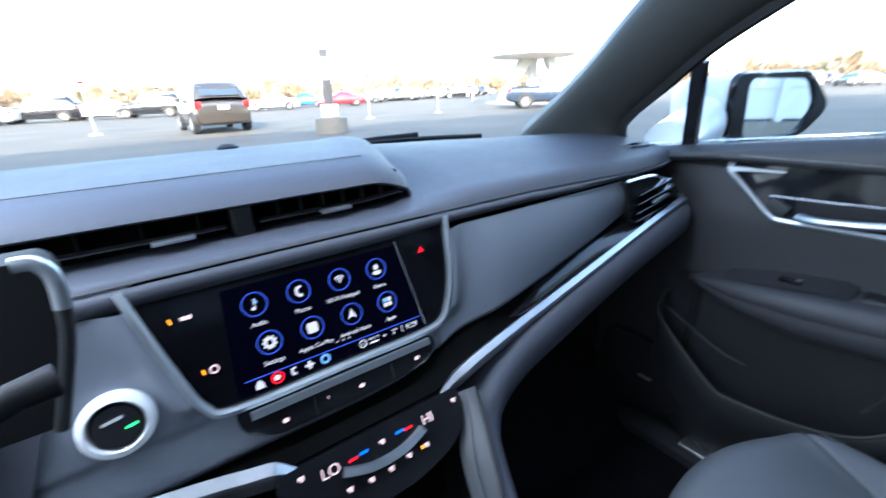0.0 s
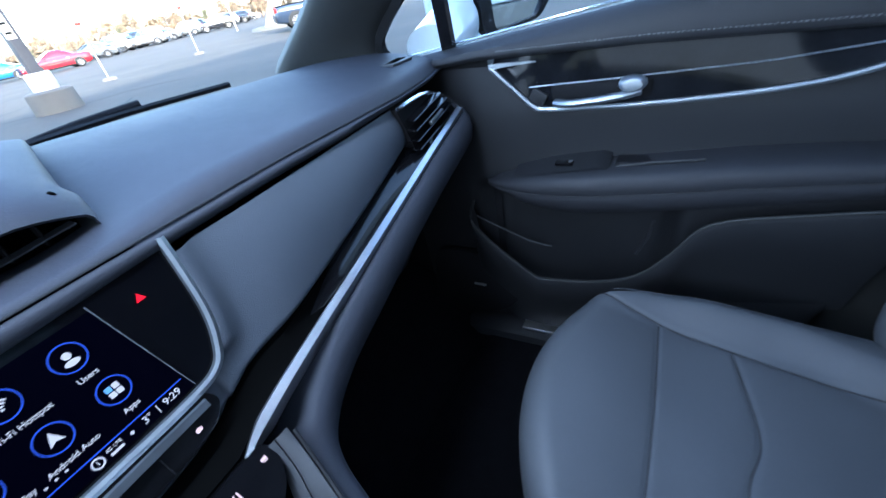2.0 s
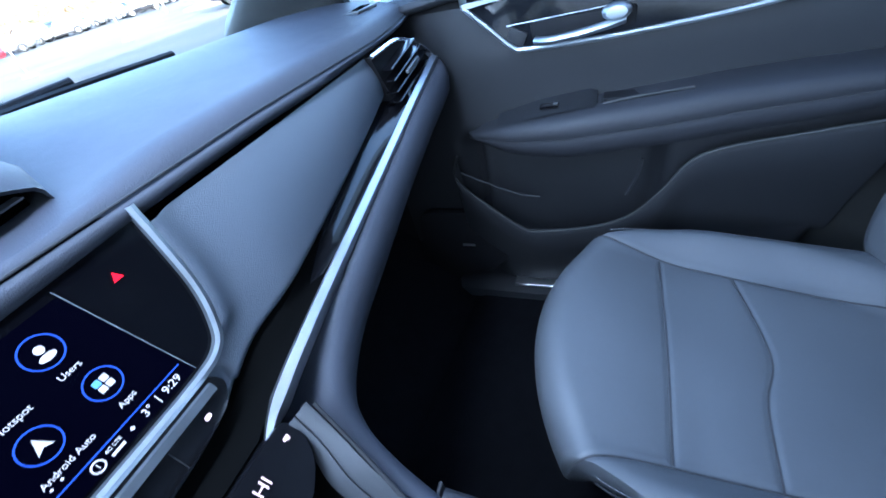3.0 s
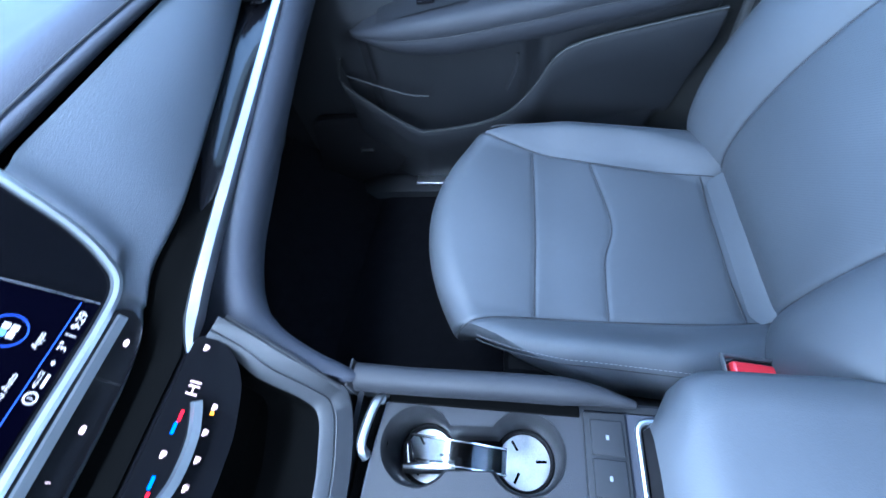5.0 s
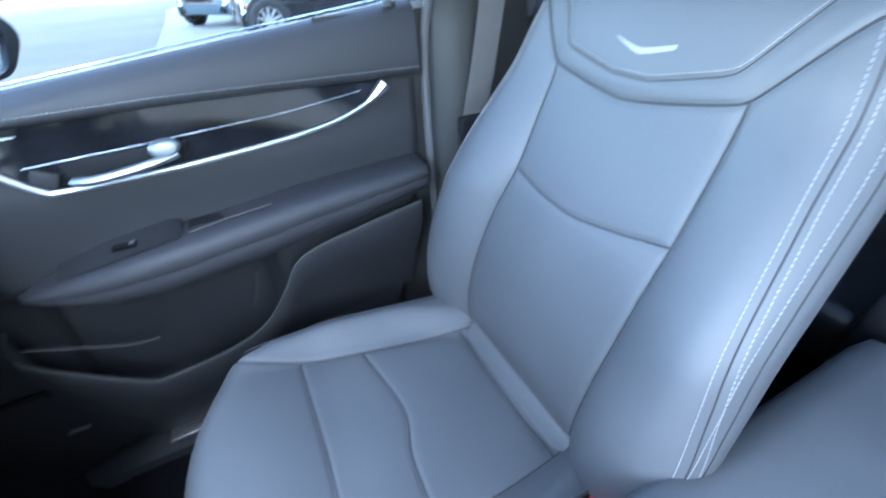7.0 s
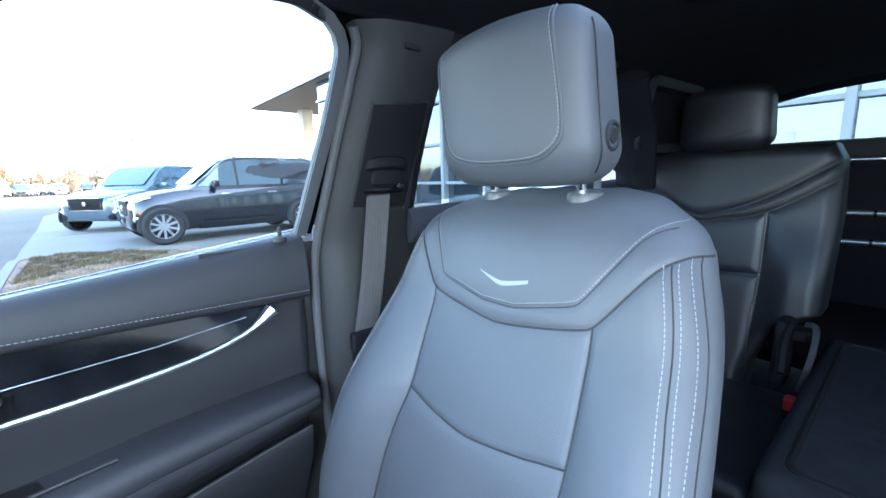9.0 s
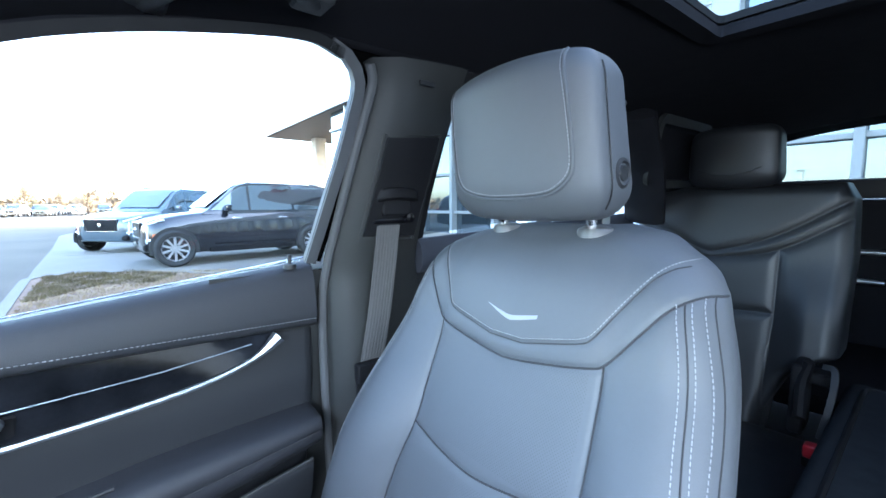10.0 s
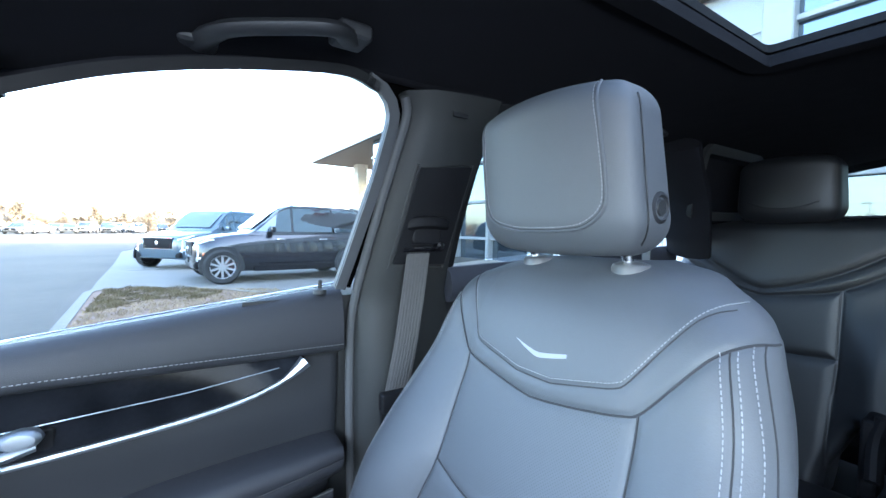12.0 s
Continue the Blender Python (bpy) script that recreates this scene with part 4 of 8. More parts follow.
def clim_poly(poly, out, thick=0.0):
    bm = bmesh.new()
    a = [bm.verts.new(clim(x, h, out)) for x, h in poly]
    bm.faces.new(a)
    if thick:
        b = [bm.verts.new(clim(x, h, out - thick)) for x, h in poly]
        for i in range(len(a)):
            j = (i + 1) % len(a)
            bm.faces.new((a[i], b[i], b[j], a[j]))
    bmesh.ops.recalc_face_normals(bm, faces=bm.faces)
    return bm


CP = [(-0.066, 0.0), (0.108, 0.0), (0.112, 0.012), (0.104, 0.034), (0.083, 0.049), (0.042, 0.058), (0.0, 0.058), (-0.041, 0.049), (-0.062, 0.034), (-0.070, 0.012)]
climate = part("climate_panel", clim_poly(rounded(CP, 0.012), 0.0, 0.025), GLOSS, dash, "piano black climate control panel")
part("temperature_bar", sweep([clim(x, h, 0.004) for x, h in smooth([(0.060, 0.0195), (0.053, 0.0225), (0.034, 0.0275), (0.008, 0.0275), (-0.011, 0.0225), (-0.018, 0.0195)], 6)], [(-0.004, -0.003), (0.004, -0.003), (0.003, 0.003), (-0.003, 0.003)], up=(0, -0.8, 0.6)), SILVER, climate, "silver climate rocker bar")
part("climate_text", text_bm("HI", 0.0125, Matrix.Translation(clim(0.069, 0.0145, 0.0006)) @ CL.to_4x4()), PINK_GLOW, climate)
part("climate_text", text_bm("LO", 0.0125, Matrix.Translation(clim(-0.027, 0.0145, 0.0006)) @ CL.to_4x4()), PINK_GLOW, climate)


def bar(x, h, w, t, m):
    part("climate_symbol", clim_poly([(x - w, h - t), (x + w, h - t), (x + w, h + t), (x - w, h + t)], 0.0008), m, climate)


RED_SYM, BLUE_SYM = RED_GLOW, glow("blue climate symbol", (0.01, 0.16, 1.0), 0.12)
bar(0.048, 0.0135, 0.0042, 0.0012, RED_SYM)
bar(0.039, 0.0125, 0.0042, 0.0012, BLUE_SYM)
bar(0.003, 0.0135, 0.0042, 0.0012, BLUE_SYM)
bar(-0.007, 0.0145, 0.0042, 0.0012, RED_SYM)
for x, h in ((0.101, 0.010), (0.059, 0.034), (0.040, 0.0345), (0.021, 0.0365), (0.002, 0.036), (-0.017, 0.034), (0.021, 0.0125), (-0.050, 0.008)):
    bar(x, h, 0.0024, 0.0013, PINK_GLOW)
    bar(x + 0.0006, h + 0.0022, 0.0016, 0.0005, PINK_GLOW)
bar(0.0545, 0.0345, 0.0013, 0.0015, ORANGE)
# start button
sb = face(-0.145, 0.008, 0.008)
bm = lathe([(0.0, 0.005), (0.0150, 0.005), (0.0165, 0.002), (0.0165, -0.004)], (0, 0, 0), "z", 32)
bmesh.ops.transform(bm, matrix=Matrix.Translation(sb) @ FACE, verts=bm.verts)
start = part("start_button", bm, GLOSS, dash, "round engine start button with a silver ring")
bm = lathe([(0.0165, 0.001), (0.0185, 0.007), (0.0225, 0.006), (0.0240, 0.0), (0.0240, -0.006)], (0, 0, 0), "z", 36)
bmesh.ops.transform(bm, matrix=Matrix.Translation(sb) @ FACE, verts=bm.verts)
part("start_ring", bm, material("bright satin ring", (0.82, 0.84, 0.86), 0.5, metal=0.8), start)
part("start_light", merge(face_line([(-0.140, 0.005), (-0.133, 0.006)], 0.0009, 0.0136)), GREEN, start)
part("start_word", merge(face_line([(-0.153, 0.012), (-0.140, 0.014)], 0.0011, 0.0136)), material("grey lettering", (0.3, 0.3, 0.3), 0.5), start)

# instrument binnacle and steering wheel of the driver's side
cluster = thing("instrument_cluster", (-0.40, 0.66, 0.95), "black instrument cluster with silver side trim", "gauges")
part("binnacle", grid([[Vector((-0.435 + 0.20 * math.cos(a) * k, 0.56 + 0.10 * d, 0.985 + 0.105 * math.sin(a) * k)) for a in np.linspace(-0.6, math.pi + 0.6, 28)] for d, k in ((0.9, 0.94), (0.15, 1.0), (0.0, 1.06), (0.2, 1.12), (1.2, 1.13))]), SOFT, cluster, "", 60)
dial = part("gauge_face", slab([(-0.44 + 0.187 * math.cos(a), 0.985 + 0.098 * math.sin(a)) for a in np.linspace(0, 2 * math.pi, 40)[:-1]], "y", 0.645, 0.66), SCREEN, cluster, "dark gauge face")
for k in range(7):
    a = -0.8 + 0.27 * k
    part("gauge_mark", rbox((-0.315 + 0.055 * math.cos(a), 0.643, 0.985 + 0.055 * math.sin(a)), (0.010, 0.001, 0.0035), 0), PINK_GLOW, dial)
HOOD = smooth([(-0.1573, 1.1089), (-0.1495, 1.1081), (-0.1443, 1.1003), (-0.1444, 1.0856), (-0.1484, 1.0622), (-0.1568, 1.0350), (-0.1662, 1.0077)], 4)
part("hood_side", slab([(-0.20, 1.1089)] + [(x - 0.001, z) for x, z in HOOD] + [(-0.20, 1.0077)], "y", 0.534, 0.56), DARK, cluster, "black side of the gauge hood")
part("side_trim", sweep([Vector((x, 0.531, z)) for x, z in HOOD[:14]], ring(0.0042, 10, 0.0032), up=(0, 1, 0)), SILVER, cluster, "satin silver gauge trim")
part("side_trim", sweep([Vector((x, 0.531, z)) for x, z in HOOD[13:]], ring(0.0036, 10, 0.003), up=(0, 1, 0)), PLASTIC, cluster, "black lower gauge trim")
part("wiper_stalk", sweep([(-0.1748, 0.470, 1.0615), (-0.1608, 0.475, 1.0664), (-0.1466, 0.480, 1.0660)], ring(0.009, 12), up=(0, 1, 0), scale=lambda t: 0.6 + 0.3 * t), DARK, cluster, "black stalk with a rounded end")
wheel = thing("steering_wheel", (-0.43, 0.47, 0.95), "black leather steering wheel", "steering wheel")
tilt = Matrix.Rotation(radians(65), 4, "X")
rimp = [Vector((-0.43, 0.47, 0.95)) + (tilt @ Vector((0.185 * math.cos(a), 0.185 * math.sin(a), 0))) for a in np.linspace(0, 2 * math.pi, 49)[:-1]]
part("rim", sweep(rimp, ring(0.016, 12), up=tilt.to_3x3() @ Vector((0, 0, 1)), closed=True), LEATHER_SHADED, wheel, "black leather rim")
part("hub", rbox((-0.43, 0.50, 0.94), (0.16, 0.05, 0.12), 0.02, 3), PLASTIC, wheel)
for x in (-0.315, -0.545):
    part("spoke", rbox((x, 0.48, 0.945), (0.13, 0.02, 0.04), 0.008), PLASTIC, wheel)
part("column", sweep([(-0.43, 0.51, 0.93), (-0.43, 0.66, 0.86)], ring(0.05, 14)), DARK, wheel)


# ---- front passenger door ----
FRAME = material("grey window frame plastic", (0.040, 0.042, 0.045), 0.62, vary=0.1, scale=8, grain=0.3)
SEAL = material("grey door seal", (0.045, 0.046, 0.048), 0.72, vary=0.1, scale=8)
door = thing("passenger_door", (0.74, 0.3, 0.42), "closed black front passenger door with armrest and chrome strip", "car door")


def belt(y):
    """Height of the window's lower edge."""
    return 1.062 + 0.117 * (0.72 - y)


def rear_edge(z):
    return lerp_at(z, [0.40, 0.61, 0.73, 0.82, 0.91, 1.07, 1.17], [0.06, 0.0, -0.03, -0.046, -0.06, -0.070, -0.072])


def door_x(y, z):
    """Inner skin of the door: hollow under the sill, bulging below."""
    x = lerp_at(z, [0.40, 0.55, 0.70, 0.80, 0.90, 0.96, 1.02, 1.055, 1.075, 1.10, 1.16], [0.735, 0.722, 0.715, 0.716, 0.722, 0.722, 0.730, 0.735, 0.722, 0.724, 0.742])
    hollow = float(step(np.array(y), 0.215, 0.255) * step(np.array(y), 0.60, 0.54) * step(np.array(z), 0.50, 0.58) * step(np.array(z), 0.842, 0.80))
    return x + 0.02 * max(0.0, (y - 0.5) / 0.25) ** 2 + 0.045 * hollow


rows = []
for z in list(np.linspace(0.42, 1.04, 60)):
    y0, y1 = rear_edge(z), 0.76
    rows.append([Vector((door_x(y, z), y, z)) for y in np.linspace(y0, y1, 70)])
rows = [[v + Vector((0.05, 0, 0)) for v in [r[0]]] + [Vector((r[0].x + 0.006, r[0].y - 0.004, r[0].z))] + r for r in rows]
part("door_panel", grid(rows), PLASTIC, door, "grained black door panel", 60)
part("kick_panel", grid([[Vector((0.745, y, z)) for y in (0.55, 0.75, 1.05)] for z in (0.42, 0.7, 1.05)]), DARK, door)
# upper sill pad with a stitched line
rows = []
for y in np.linspace(-0.072, 0.755, 50):
    b = belt(y)
    f = lerp_at(y, [-0.07, 0.3, 0.56, 0.755], [1.052, 1.060, 1.058, 1.040])
    k = (b - f)
    rows.append([Vector((0.742, y, f - 0.008)), Vector((0.716, y, f - 0.004)), Vector((0.709, y, f + 0.002)), Vector((0.708, y, f + 0.2 * k)), Vector((0.712, y, f + 0.55 * k)),
                 Vector((0.720, y, b - 0.012)), Vector((0.730, y, b - 0.003)), Vector((0.742, y, b)), Vector((0.765, y, b - 0.002))])
rows.insert(0, [v + Vector((0.02, -0.006, 0)) for v in rows[0]])
part("sill_pad", grid(rows), PAD, door, "stitched soft sill pad", 60)
part("stitching", stitches([Vector((0.7072, y, lerp_at(y, [-0.07, 0.3, 0.56], [1.052, 1.060, 1.058]) + 0.009)) for y in np.linspace(-0.068, 0.52, 60)], 0.0058, 0.0034, 0.0004), THREAD, door, "grey stitching along the sill")
part("belt_trim", sweep([Vector((0.7535, y, belt(y) + 0.0045)) for y in np.linspace(-0.07, 0.75, 20)], ring(0.0013, 8)), CHROME, door, "thin bright strip along the window sill")
# gloss inlay with chrome edge
LOW = [(0.530, 1.041), (0.492, 1.005), (0.462, 0.977), (0.440, 0.972), (0.346, 0.973), (0.238, 0.979), (0.150, 0.987), (0.087, 0.997), (0.040, 1.011), (0.015, 1.024), (-0.008, 1.043)]
low = smooth(LOW, 6)
WOOD = material("dark glossy veneer", (0.006, 0.0065, 0.008), 0.07, vary=0.6, scale=14, rough_vary=0.03, spec=0.04)
rows = []
for y, z in low:
    top = lerp_at(y, [-0.01, 0.1, 0.3, 0.53], [1.046, 1.052, 1.056, 1.052])
    rows.append([Vector((0.7135 + 0.012 * t, y, z + 0.002 + (max(top, z + 0.003) - z) * t)) for t in (0, 0.15, 0.4, 0.7, 1.0)])
inlay = part("gloss_inlay", grid(rows), WOOD, door, "glossy black grained inlay")
part("inlay_line", sweep([Vector((0.7155, y, lerp_at(y, [0.03, 0.15, 0.34, 0.49], [1.036, 1.022, 1.012, 1.006]))) for y in np.linspace(0.03, 0.47, 24)], ring(0.0008, 6)), SILVER, inlay)
part("chrome_strip", sweep([Vector((0.709, y, z)) for y, z in low], [(-0.003, -0.0032), (0.004, -0.0032), (0.005, 0.0), (0.003, 0.0032), (-0.003, 0.0032)], up=(0, 0, 1), scale=lambda t: 1 + 1.6 * max(0.0, (t - 0.86) / 0.14)), SILVER, door, "bright silver strip under the inlay")
part("chrome_tip", sweep([Vector((0.709, y, z)) for y, z in ((0.534, 1.044), (0.505, 1.046), (0.455, 1.047))], [(-0.003, -0.0045), (0.003, -0.0045), (0.003, 0.0045), (-0.003, 0.0045)], scale=lambda t: 1 - 0.8 * t), SILVER, door)
part("lock_switch", rbox((0.7135, 0.455, 0.990), (0.006, 0.028, 0.022), 0.002, 2, Matrix.Rotation(0.5, 4, "X")), PLASTIC, door, "black lock switch")
handle = part("door_handle", sweep(smooth([(0.705, 0.425, 0.983), (0.694, 0.40, 0.984), (0.692, 0.36, 0.988), (0.693, 0.325, 0.993), (0.702, 0.302, 0.996)], 6), ring(0.006, 12, 0.0075), up=(1, 0, 0)), SILVER, door, "satin silver inner door handle")
kb = lathe([(0.0, -0.009), (0.010, -0.008), (0.014, -0.003), (0.0145, 0.004), (0.012, 0.012)], (0, 0, 0), "x", 24)
bmesh.ops.scale(kb, vec=(1, 1.35, 0.8), verts=kb.verts)
bmesh.ops.translate(kb, vec=(0.697, 0.312, 1.008), verts=kb.verts)
part("handle_thumb", kb, SILVER, handle)
part("handle_cup", rbox((0.722, 0.36, 0.995), (0.016, 0.15, 0.030), 0.007), DARK, door)
# armrest
rows = []
ARM_Y = [-0.055, -0.03, 0.08, 0.17, 0.21, 0.30, 0.36, 0.42, 0.48, 0.53, 0.56]
ARM_T = [0.912, 0.912, 0.908, 0.902, 0.897, 0.888, 0.882, 0.874, 0.864, 0.851, 0.837]
ARM_X = [0.664, 0.660, 0.654, 0.650, 0.648, 0.646, 0.646, 0.650, 0.660, 0.680, 0.708]
for y in np.linspace(-0.056, 0.555, 56):
    t, x = lerp_at(y, ARM_Y, ARM_T), lerp_at(y, ARM_Y, ARM_X)
    h = lerp_at(y, [-0.055, 0.073, 0.182, 0.273, 0.377, 0.45, 0.49, 0.53, 0.56], [0.055, 0.071, 0.078, 0.080, 0.081, 0.067, 0.052, 0.029, 0.016])
    c = 0.44 * h
    rows.append([Vector((0.735, y, t + 0.002)), Vector((x + 0.034, y, t)), Vector((x + 0.014, y, t - 0.002)), Vector((x + 0.005, y, t - 0.2 * c)), Vector((x + 0.0005, y, t - 0.5 * c)), Vector((x, y, t - 0.9 * c)),
                 Vector((x + 0.0025, y, t - c)), Vector((x + 0.0012, y, t - c - 0.003)), Vector((x + 0.004, y, t - 0.68 * h)), Vector((x + 0.012, y, t - 0.88 * h)), Vector((x + 0.030, y, t - h)), Vector((0.735, y, t - h - 0.006))])
rows.insert(0, [v + Vector((0.02, -0.002, 0)) for v in rows[0]])
rows.append([v * 1.0 + Vector(((0.73 - v.x) * 0.8, 0.012, -0.004)) for v in rows[-1]])
armrest = part("armrest", grid(rows), PAD, door, "padded black armrest", 65)
part("stitch_line", sweep([Vector((lerp_at(y, ARM_Y, ARM_X) + 0.0015, y, lerp_at(y, ARM_Y, ARM_T) - 0.44 * lerp_at(y, [-0.055, 0.073, 0.182, 0.273, 0.377, 0.45, 0.49, 0.53, 0.56], [0.055, 0.071, 0.078, 0.080, 0.081, 0.067, 0.052, 0.029, 0.016]))) for y in np.linspace(-0.05, 0.50, 50)], ring(0.0012, 6)), SEAM, armrest)
switch = part("switch_plate", grid([[Vector((0.672 + 0.048 * s + 0.01 * max(0, (y - 0.43) / 0.06), y, lerp_at(y, [0.335, 0.345, 0.42, 0.50], [0.882, 0.8865, 0.877, 0.859]) + 0.011 * s)) for s in np.linspace(0, 1, 6)] for y in np.linspace(0.335, 0.50, 14)]), PLASTIC, door, "window switch plate")
part("window_switch", rbox((0.690, 0.408, 0.8855), (0.014, 0.030, 0.006), 0.002, 2), GLOSS, switch)
part("switch_symbol", rbox((0.690, 0.398, 0.8892), (0.008, 0.006, 0.0006), 0), material("grey switch marking", (0.10, 0.10, 0.10), 0.5), switch)
part("pull_cup", rbox((0.702, 0.268, 0.885), (0.030, 0.118, 0.012), 0.003), DARK, door, "dark pull cup")
part("pull_rim", sweep([Vector((0.683, y, z)) for y, z in ((0.335, 0.880), (0.318, 0.887), (0.27, 0.8935), (0.205, 0.8995))], ring(0.003, 8)), PLASTIC, door)
# map pocket
POCKET = [(0.578, 0.812), (0.590, 0.768), (0.560, 0.724), (0.475, 0.650), (0.44, 0.640), (0.34, 0.654), (0.276, 0.682), (0.23, 0.735), (0.181, 0.799), (0.06, 0.827), (-0.04, 0.843)]
pk = smooth(POCKET, 5)
rows = []
for y, z in pk:
    rows.append([Vector((0.675, y, z)), Vector((0.668, y, z - 0.002)), Vector((0.666, y, z - 0.010)), Vector((0.676, y, z - 0.06)), Vector((0.700, y + 0.01, z - 0.14)), Vector((0.722, y + 0.015, max(z - 0.22, 0.44)))])
pocket = part("map_pocket", grid(rows), PLASTIC, door, "door pocket panel with an angular rim", 50)
part("pocket_rim", sweep([Vector((0.669, y, z)) for y, z in pk], ring(0.0026, 6)), PILLAR, pocket)
part("pocket_inner", sweep(smooth([(0.688, 0.588, 0.766), (0.698, 0.54, 0.736), (0.706, 0.48, 0.704), (0.712, 0.44, 0.694)], 5), ring(0.0022, 6)), PLASTIC, pocket)
part("pocket_end", sweep([Vector((0.706, 0.262, 0.775)), Vector((0.704, 0.268, 0.742)), Vector((0.702, 0.284, 0.705))], ring(0.003, 6), up=(1, 0, 0)), PLASTIC, pocket)
speaker = part("speaker_grille", slab(rounded([(0.71, 0.66), (0.74, 0.50), (0.69, 0.45), (0.55, 0.50), (0.49, 0.57), (0.53, 0.66)], 0.03), "x", 0.698, 0.715, 0.004), DARK, door, "black speaker grille")
part("speaker_badge", rbox((0.695, 0.605, 0.573), (0.003, 0.030, 0.007), 0.001, 1), ALLOY, speaker)
part("lock_pin", lathe([(0.0, 0.017), (0.003, 0.0165), (0.0037, 0.013), (0.003, 0.003), (0.010, 0.001), (0.011, -0.006)], (0.722, -0.035, belt(-0.035) + 0.002), "z", 16), PILLAR, door, "door lock pin")

# window opening of the door: frame in the leaning side plane
def side(y, z, inn=0.0):
    """The side glass leans in towards the roof."""
    return Vector((0.74 - 0.33 * (z - 1.1) - inn, y, z))


WIN = [(-0.056, 1.156), (-0.077, 1.25), (-0.095, 1.335), (-0.107, 1.415), (-0.104, 1.440), (-0.086, 1.458), (-0.027, 1.4685), (0.112, 1.446), (0.22, 1.418), (0.31, 1.382), (0.37, 1.357), (0.456, 1.305), (0.575, 1.241), (0.66, 1.178), (0.743, 1.110), (0.757, 1.085), (0.753, 1.062)]
win = smooth(WIN, 5)
rear = smooth(WIN[:4], 6)
part("window_frame", sweep([side(y - 0.0085 * k, z + 0.0085 * (1 - k), 0.004) for (y, z), k in [(p, 1.0) for p in rear] + [((-0.1065, 1.430), 0.95), ((-0.101, 1.445), 0.75), ((-0.088, 1.457), 0.45), ((-0.065, 1.464), 0.2)]], [(-0.0085, -0.010), (0.0085, -0.010), (0.0085, 0.005), (0.006, 0.007), (-0.0085, 0.007)], up=(1, 0, 0.33)), FRAME, door, "grey plastic rear window frame")
part("frame_lip", sweep([side(y - 0.001, z, 0.010) for y, z in rear], ring(0.0014, 6), up=(1, 0, 0.33)), RUBBER, door)
# black strip and corner sheet stand for shade in the door gap
part("frame_gap_shade", sweep([side(y - 0.0235, z, -0.004) for y, z in rear + [(-0.110, 1.445)]], [(-0.007, -0.006), (0.007, -0.006), (0.007, 0.006), (-0.007, 0.006)], up=(1, 0, 0.33)), VOID, door)
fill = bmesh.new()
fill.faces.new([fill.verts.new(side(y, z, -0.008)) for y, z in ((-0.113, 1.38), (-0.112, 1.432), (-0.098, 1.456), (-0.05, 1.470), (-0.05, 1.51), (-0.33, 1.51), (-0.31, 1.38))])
part("corner_shade_fill", fill, VOID, door)
part("roof_frame", sweep([side(y, z + 0.004, 0.004) for y, z in smooth(WIN[5:], 5)], [(-0.007, -0.010), (0.007, -0.010), (0.007, 0.006), (-0.007, 0.006)], up=(1, 0, 0.33)), RUBBER, door, "black upper window frame")
part("division_bar", sweep([side(0.622, 1.068, 0.0), side(0.606, 1.215, 0.0)], [(-0.011, -0.008), (0.011, -0.008), (0.011, 0.008), (-0.011, 0.008)], up=(1, 0, 0.33)), GLOSS, door, "black quarter-light bar")
bm = bmesh.new()
bm.faces.new([bm.verts.new(side(y, z, -0.012)) for y, z in win[::2] + [(0.753, 1.058), (-0.06, 1.145)]])
pane = part("window_pane", bm, PANE, door, "clear side window glass")
pane.visible_shadow = False
part("outer_skin", merge(grid([[Vector((0.80 + 0.09 * math.sin(min(1.0, max(0, (1.10 - z) / 0.5)) * 1.2), y, z + (belt(y) - 1.10 - 0.004) * (z > 1.0))) for y in np.linspace(-0.08, 0.80, 12)] for z in (1.10, 1.05, 0.95, 0.8, 0.6, 0.42)])), WHITE_PAINT, door, "pale pearl white outer door skin")

# wing mirror, turned towards the driver
mirror = thing("wing_mirror", (0.95, 0.68, 1.05), "pale white wing mirror with black rim", "wing mirror")
MC, ME, MN = Vector((1.070, 0.612, 1.122)), Vector((0.895, -0.445, 0)), Vector((0.445, 0.895, 0))


R_OUT5 = [(-0.106, 0.076), (0.087, 0.078), (0.156, -0.002), (0.093, -0.068), (-0.100, -0.073)]
R_IN5 = [(-0.068, 0.064), (0.085, 0.060), (0.115, 0.0), (0.080, -0.056), (-0.058, -0.066)]
ro, ri = rounded(R_OUT5, 0.030, 5), rounded(R_IN5, 0.022, 5)


def on_mirror(p, k=1.0, back=0.0, shift=0.0):
    return MC + ME * (p[0] * k - shift) + Vector((0, 0, p[1] * k)) + MN * back


turnm = np.linspace(0, 2 * math.pi, 41)[:-1]
rows = []
for k in range(15):
    t = k / 14
    g = math.sqrt(max(0.0, 1 - (t * 0.98) ** 2.4))
    rows.append([on_mirror(p, g * 1.0, 0.004 + 0.17 * t, 0.070 * math.sin(t * 2.0)) for p in ro])
part("housing", grid(rows, True, True), WHITE_PAINT, mirror, "pale pearl mirror housing", 60)
part("rim", grid([[on_mirror(p, 1.0, 0.014) for p in ro], [on_mirror(p, 1.01, 0.0) for p in ro], [on_mirror(p, 0.97, -0.010) for p in ro], [on_mirror(p, 1.03, -0.010) for p in ri], [on_mirror(p, 1.0, -0.002) for p in ri]], True), GLOSS, mirror, "glossy black mirror rim", 50)
bm = bmesh.new()
bm.faces.new([bm.verts.new(on_mirror(p, 1.0, -0.0025)) for p in ri])
part("mirror_glass", bm, MIRROR, mirror)
foot = [[Vector((0.80 + 0.17 * t, 0.685 + 0.02 * t, 1.070 + 0.02 * t)) + Vector((0, 0.055 * math.cos(a), (0.040 + 0.02 * t) * math.sin(a))) for a in turnm] for t in np.linspace(0, 1, 6)]
part("foot", grid(foot, True, True), WHITE_PAINT, mirror)

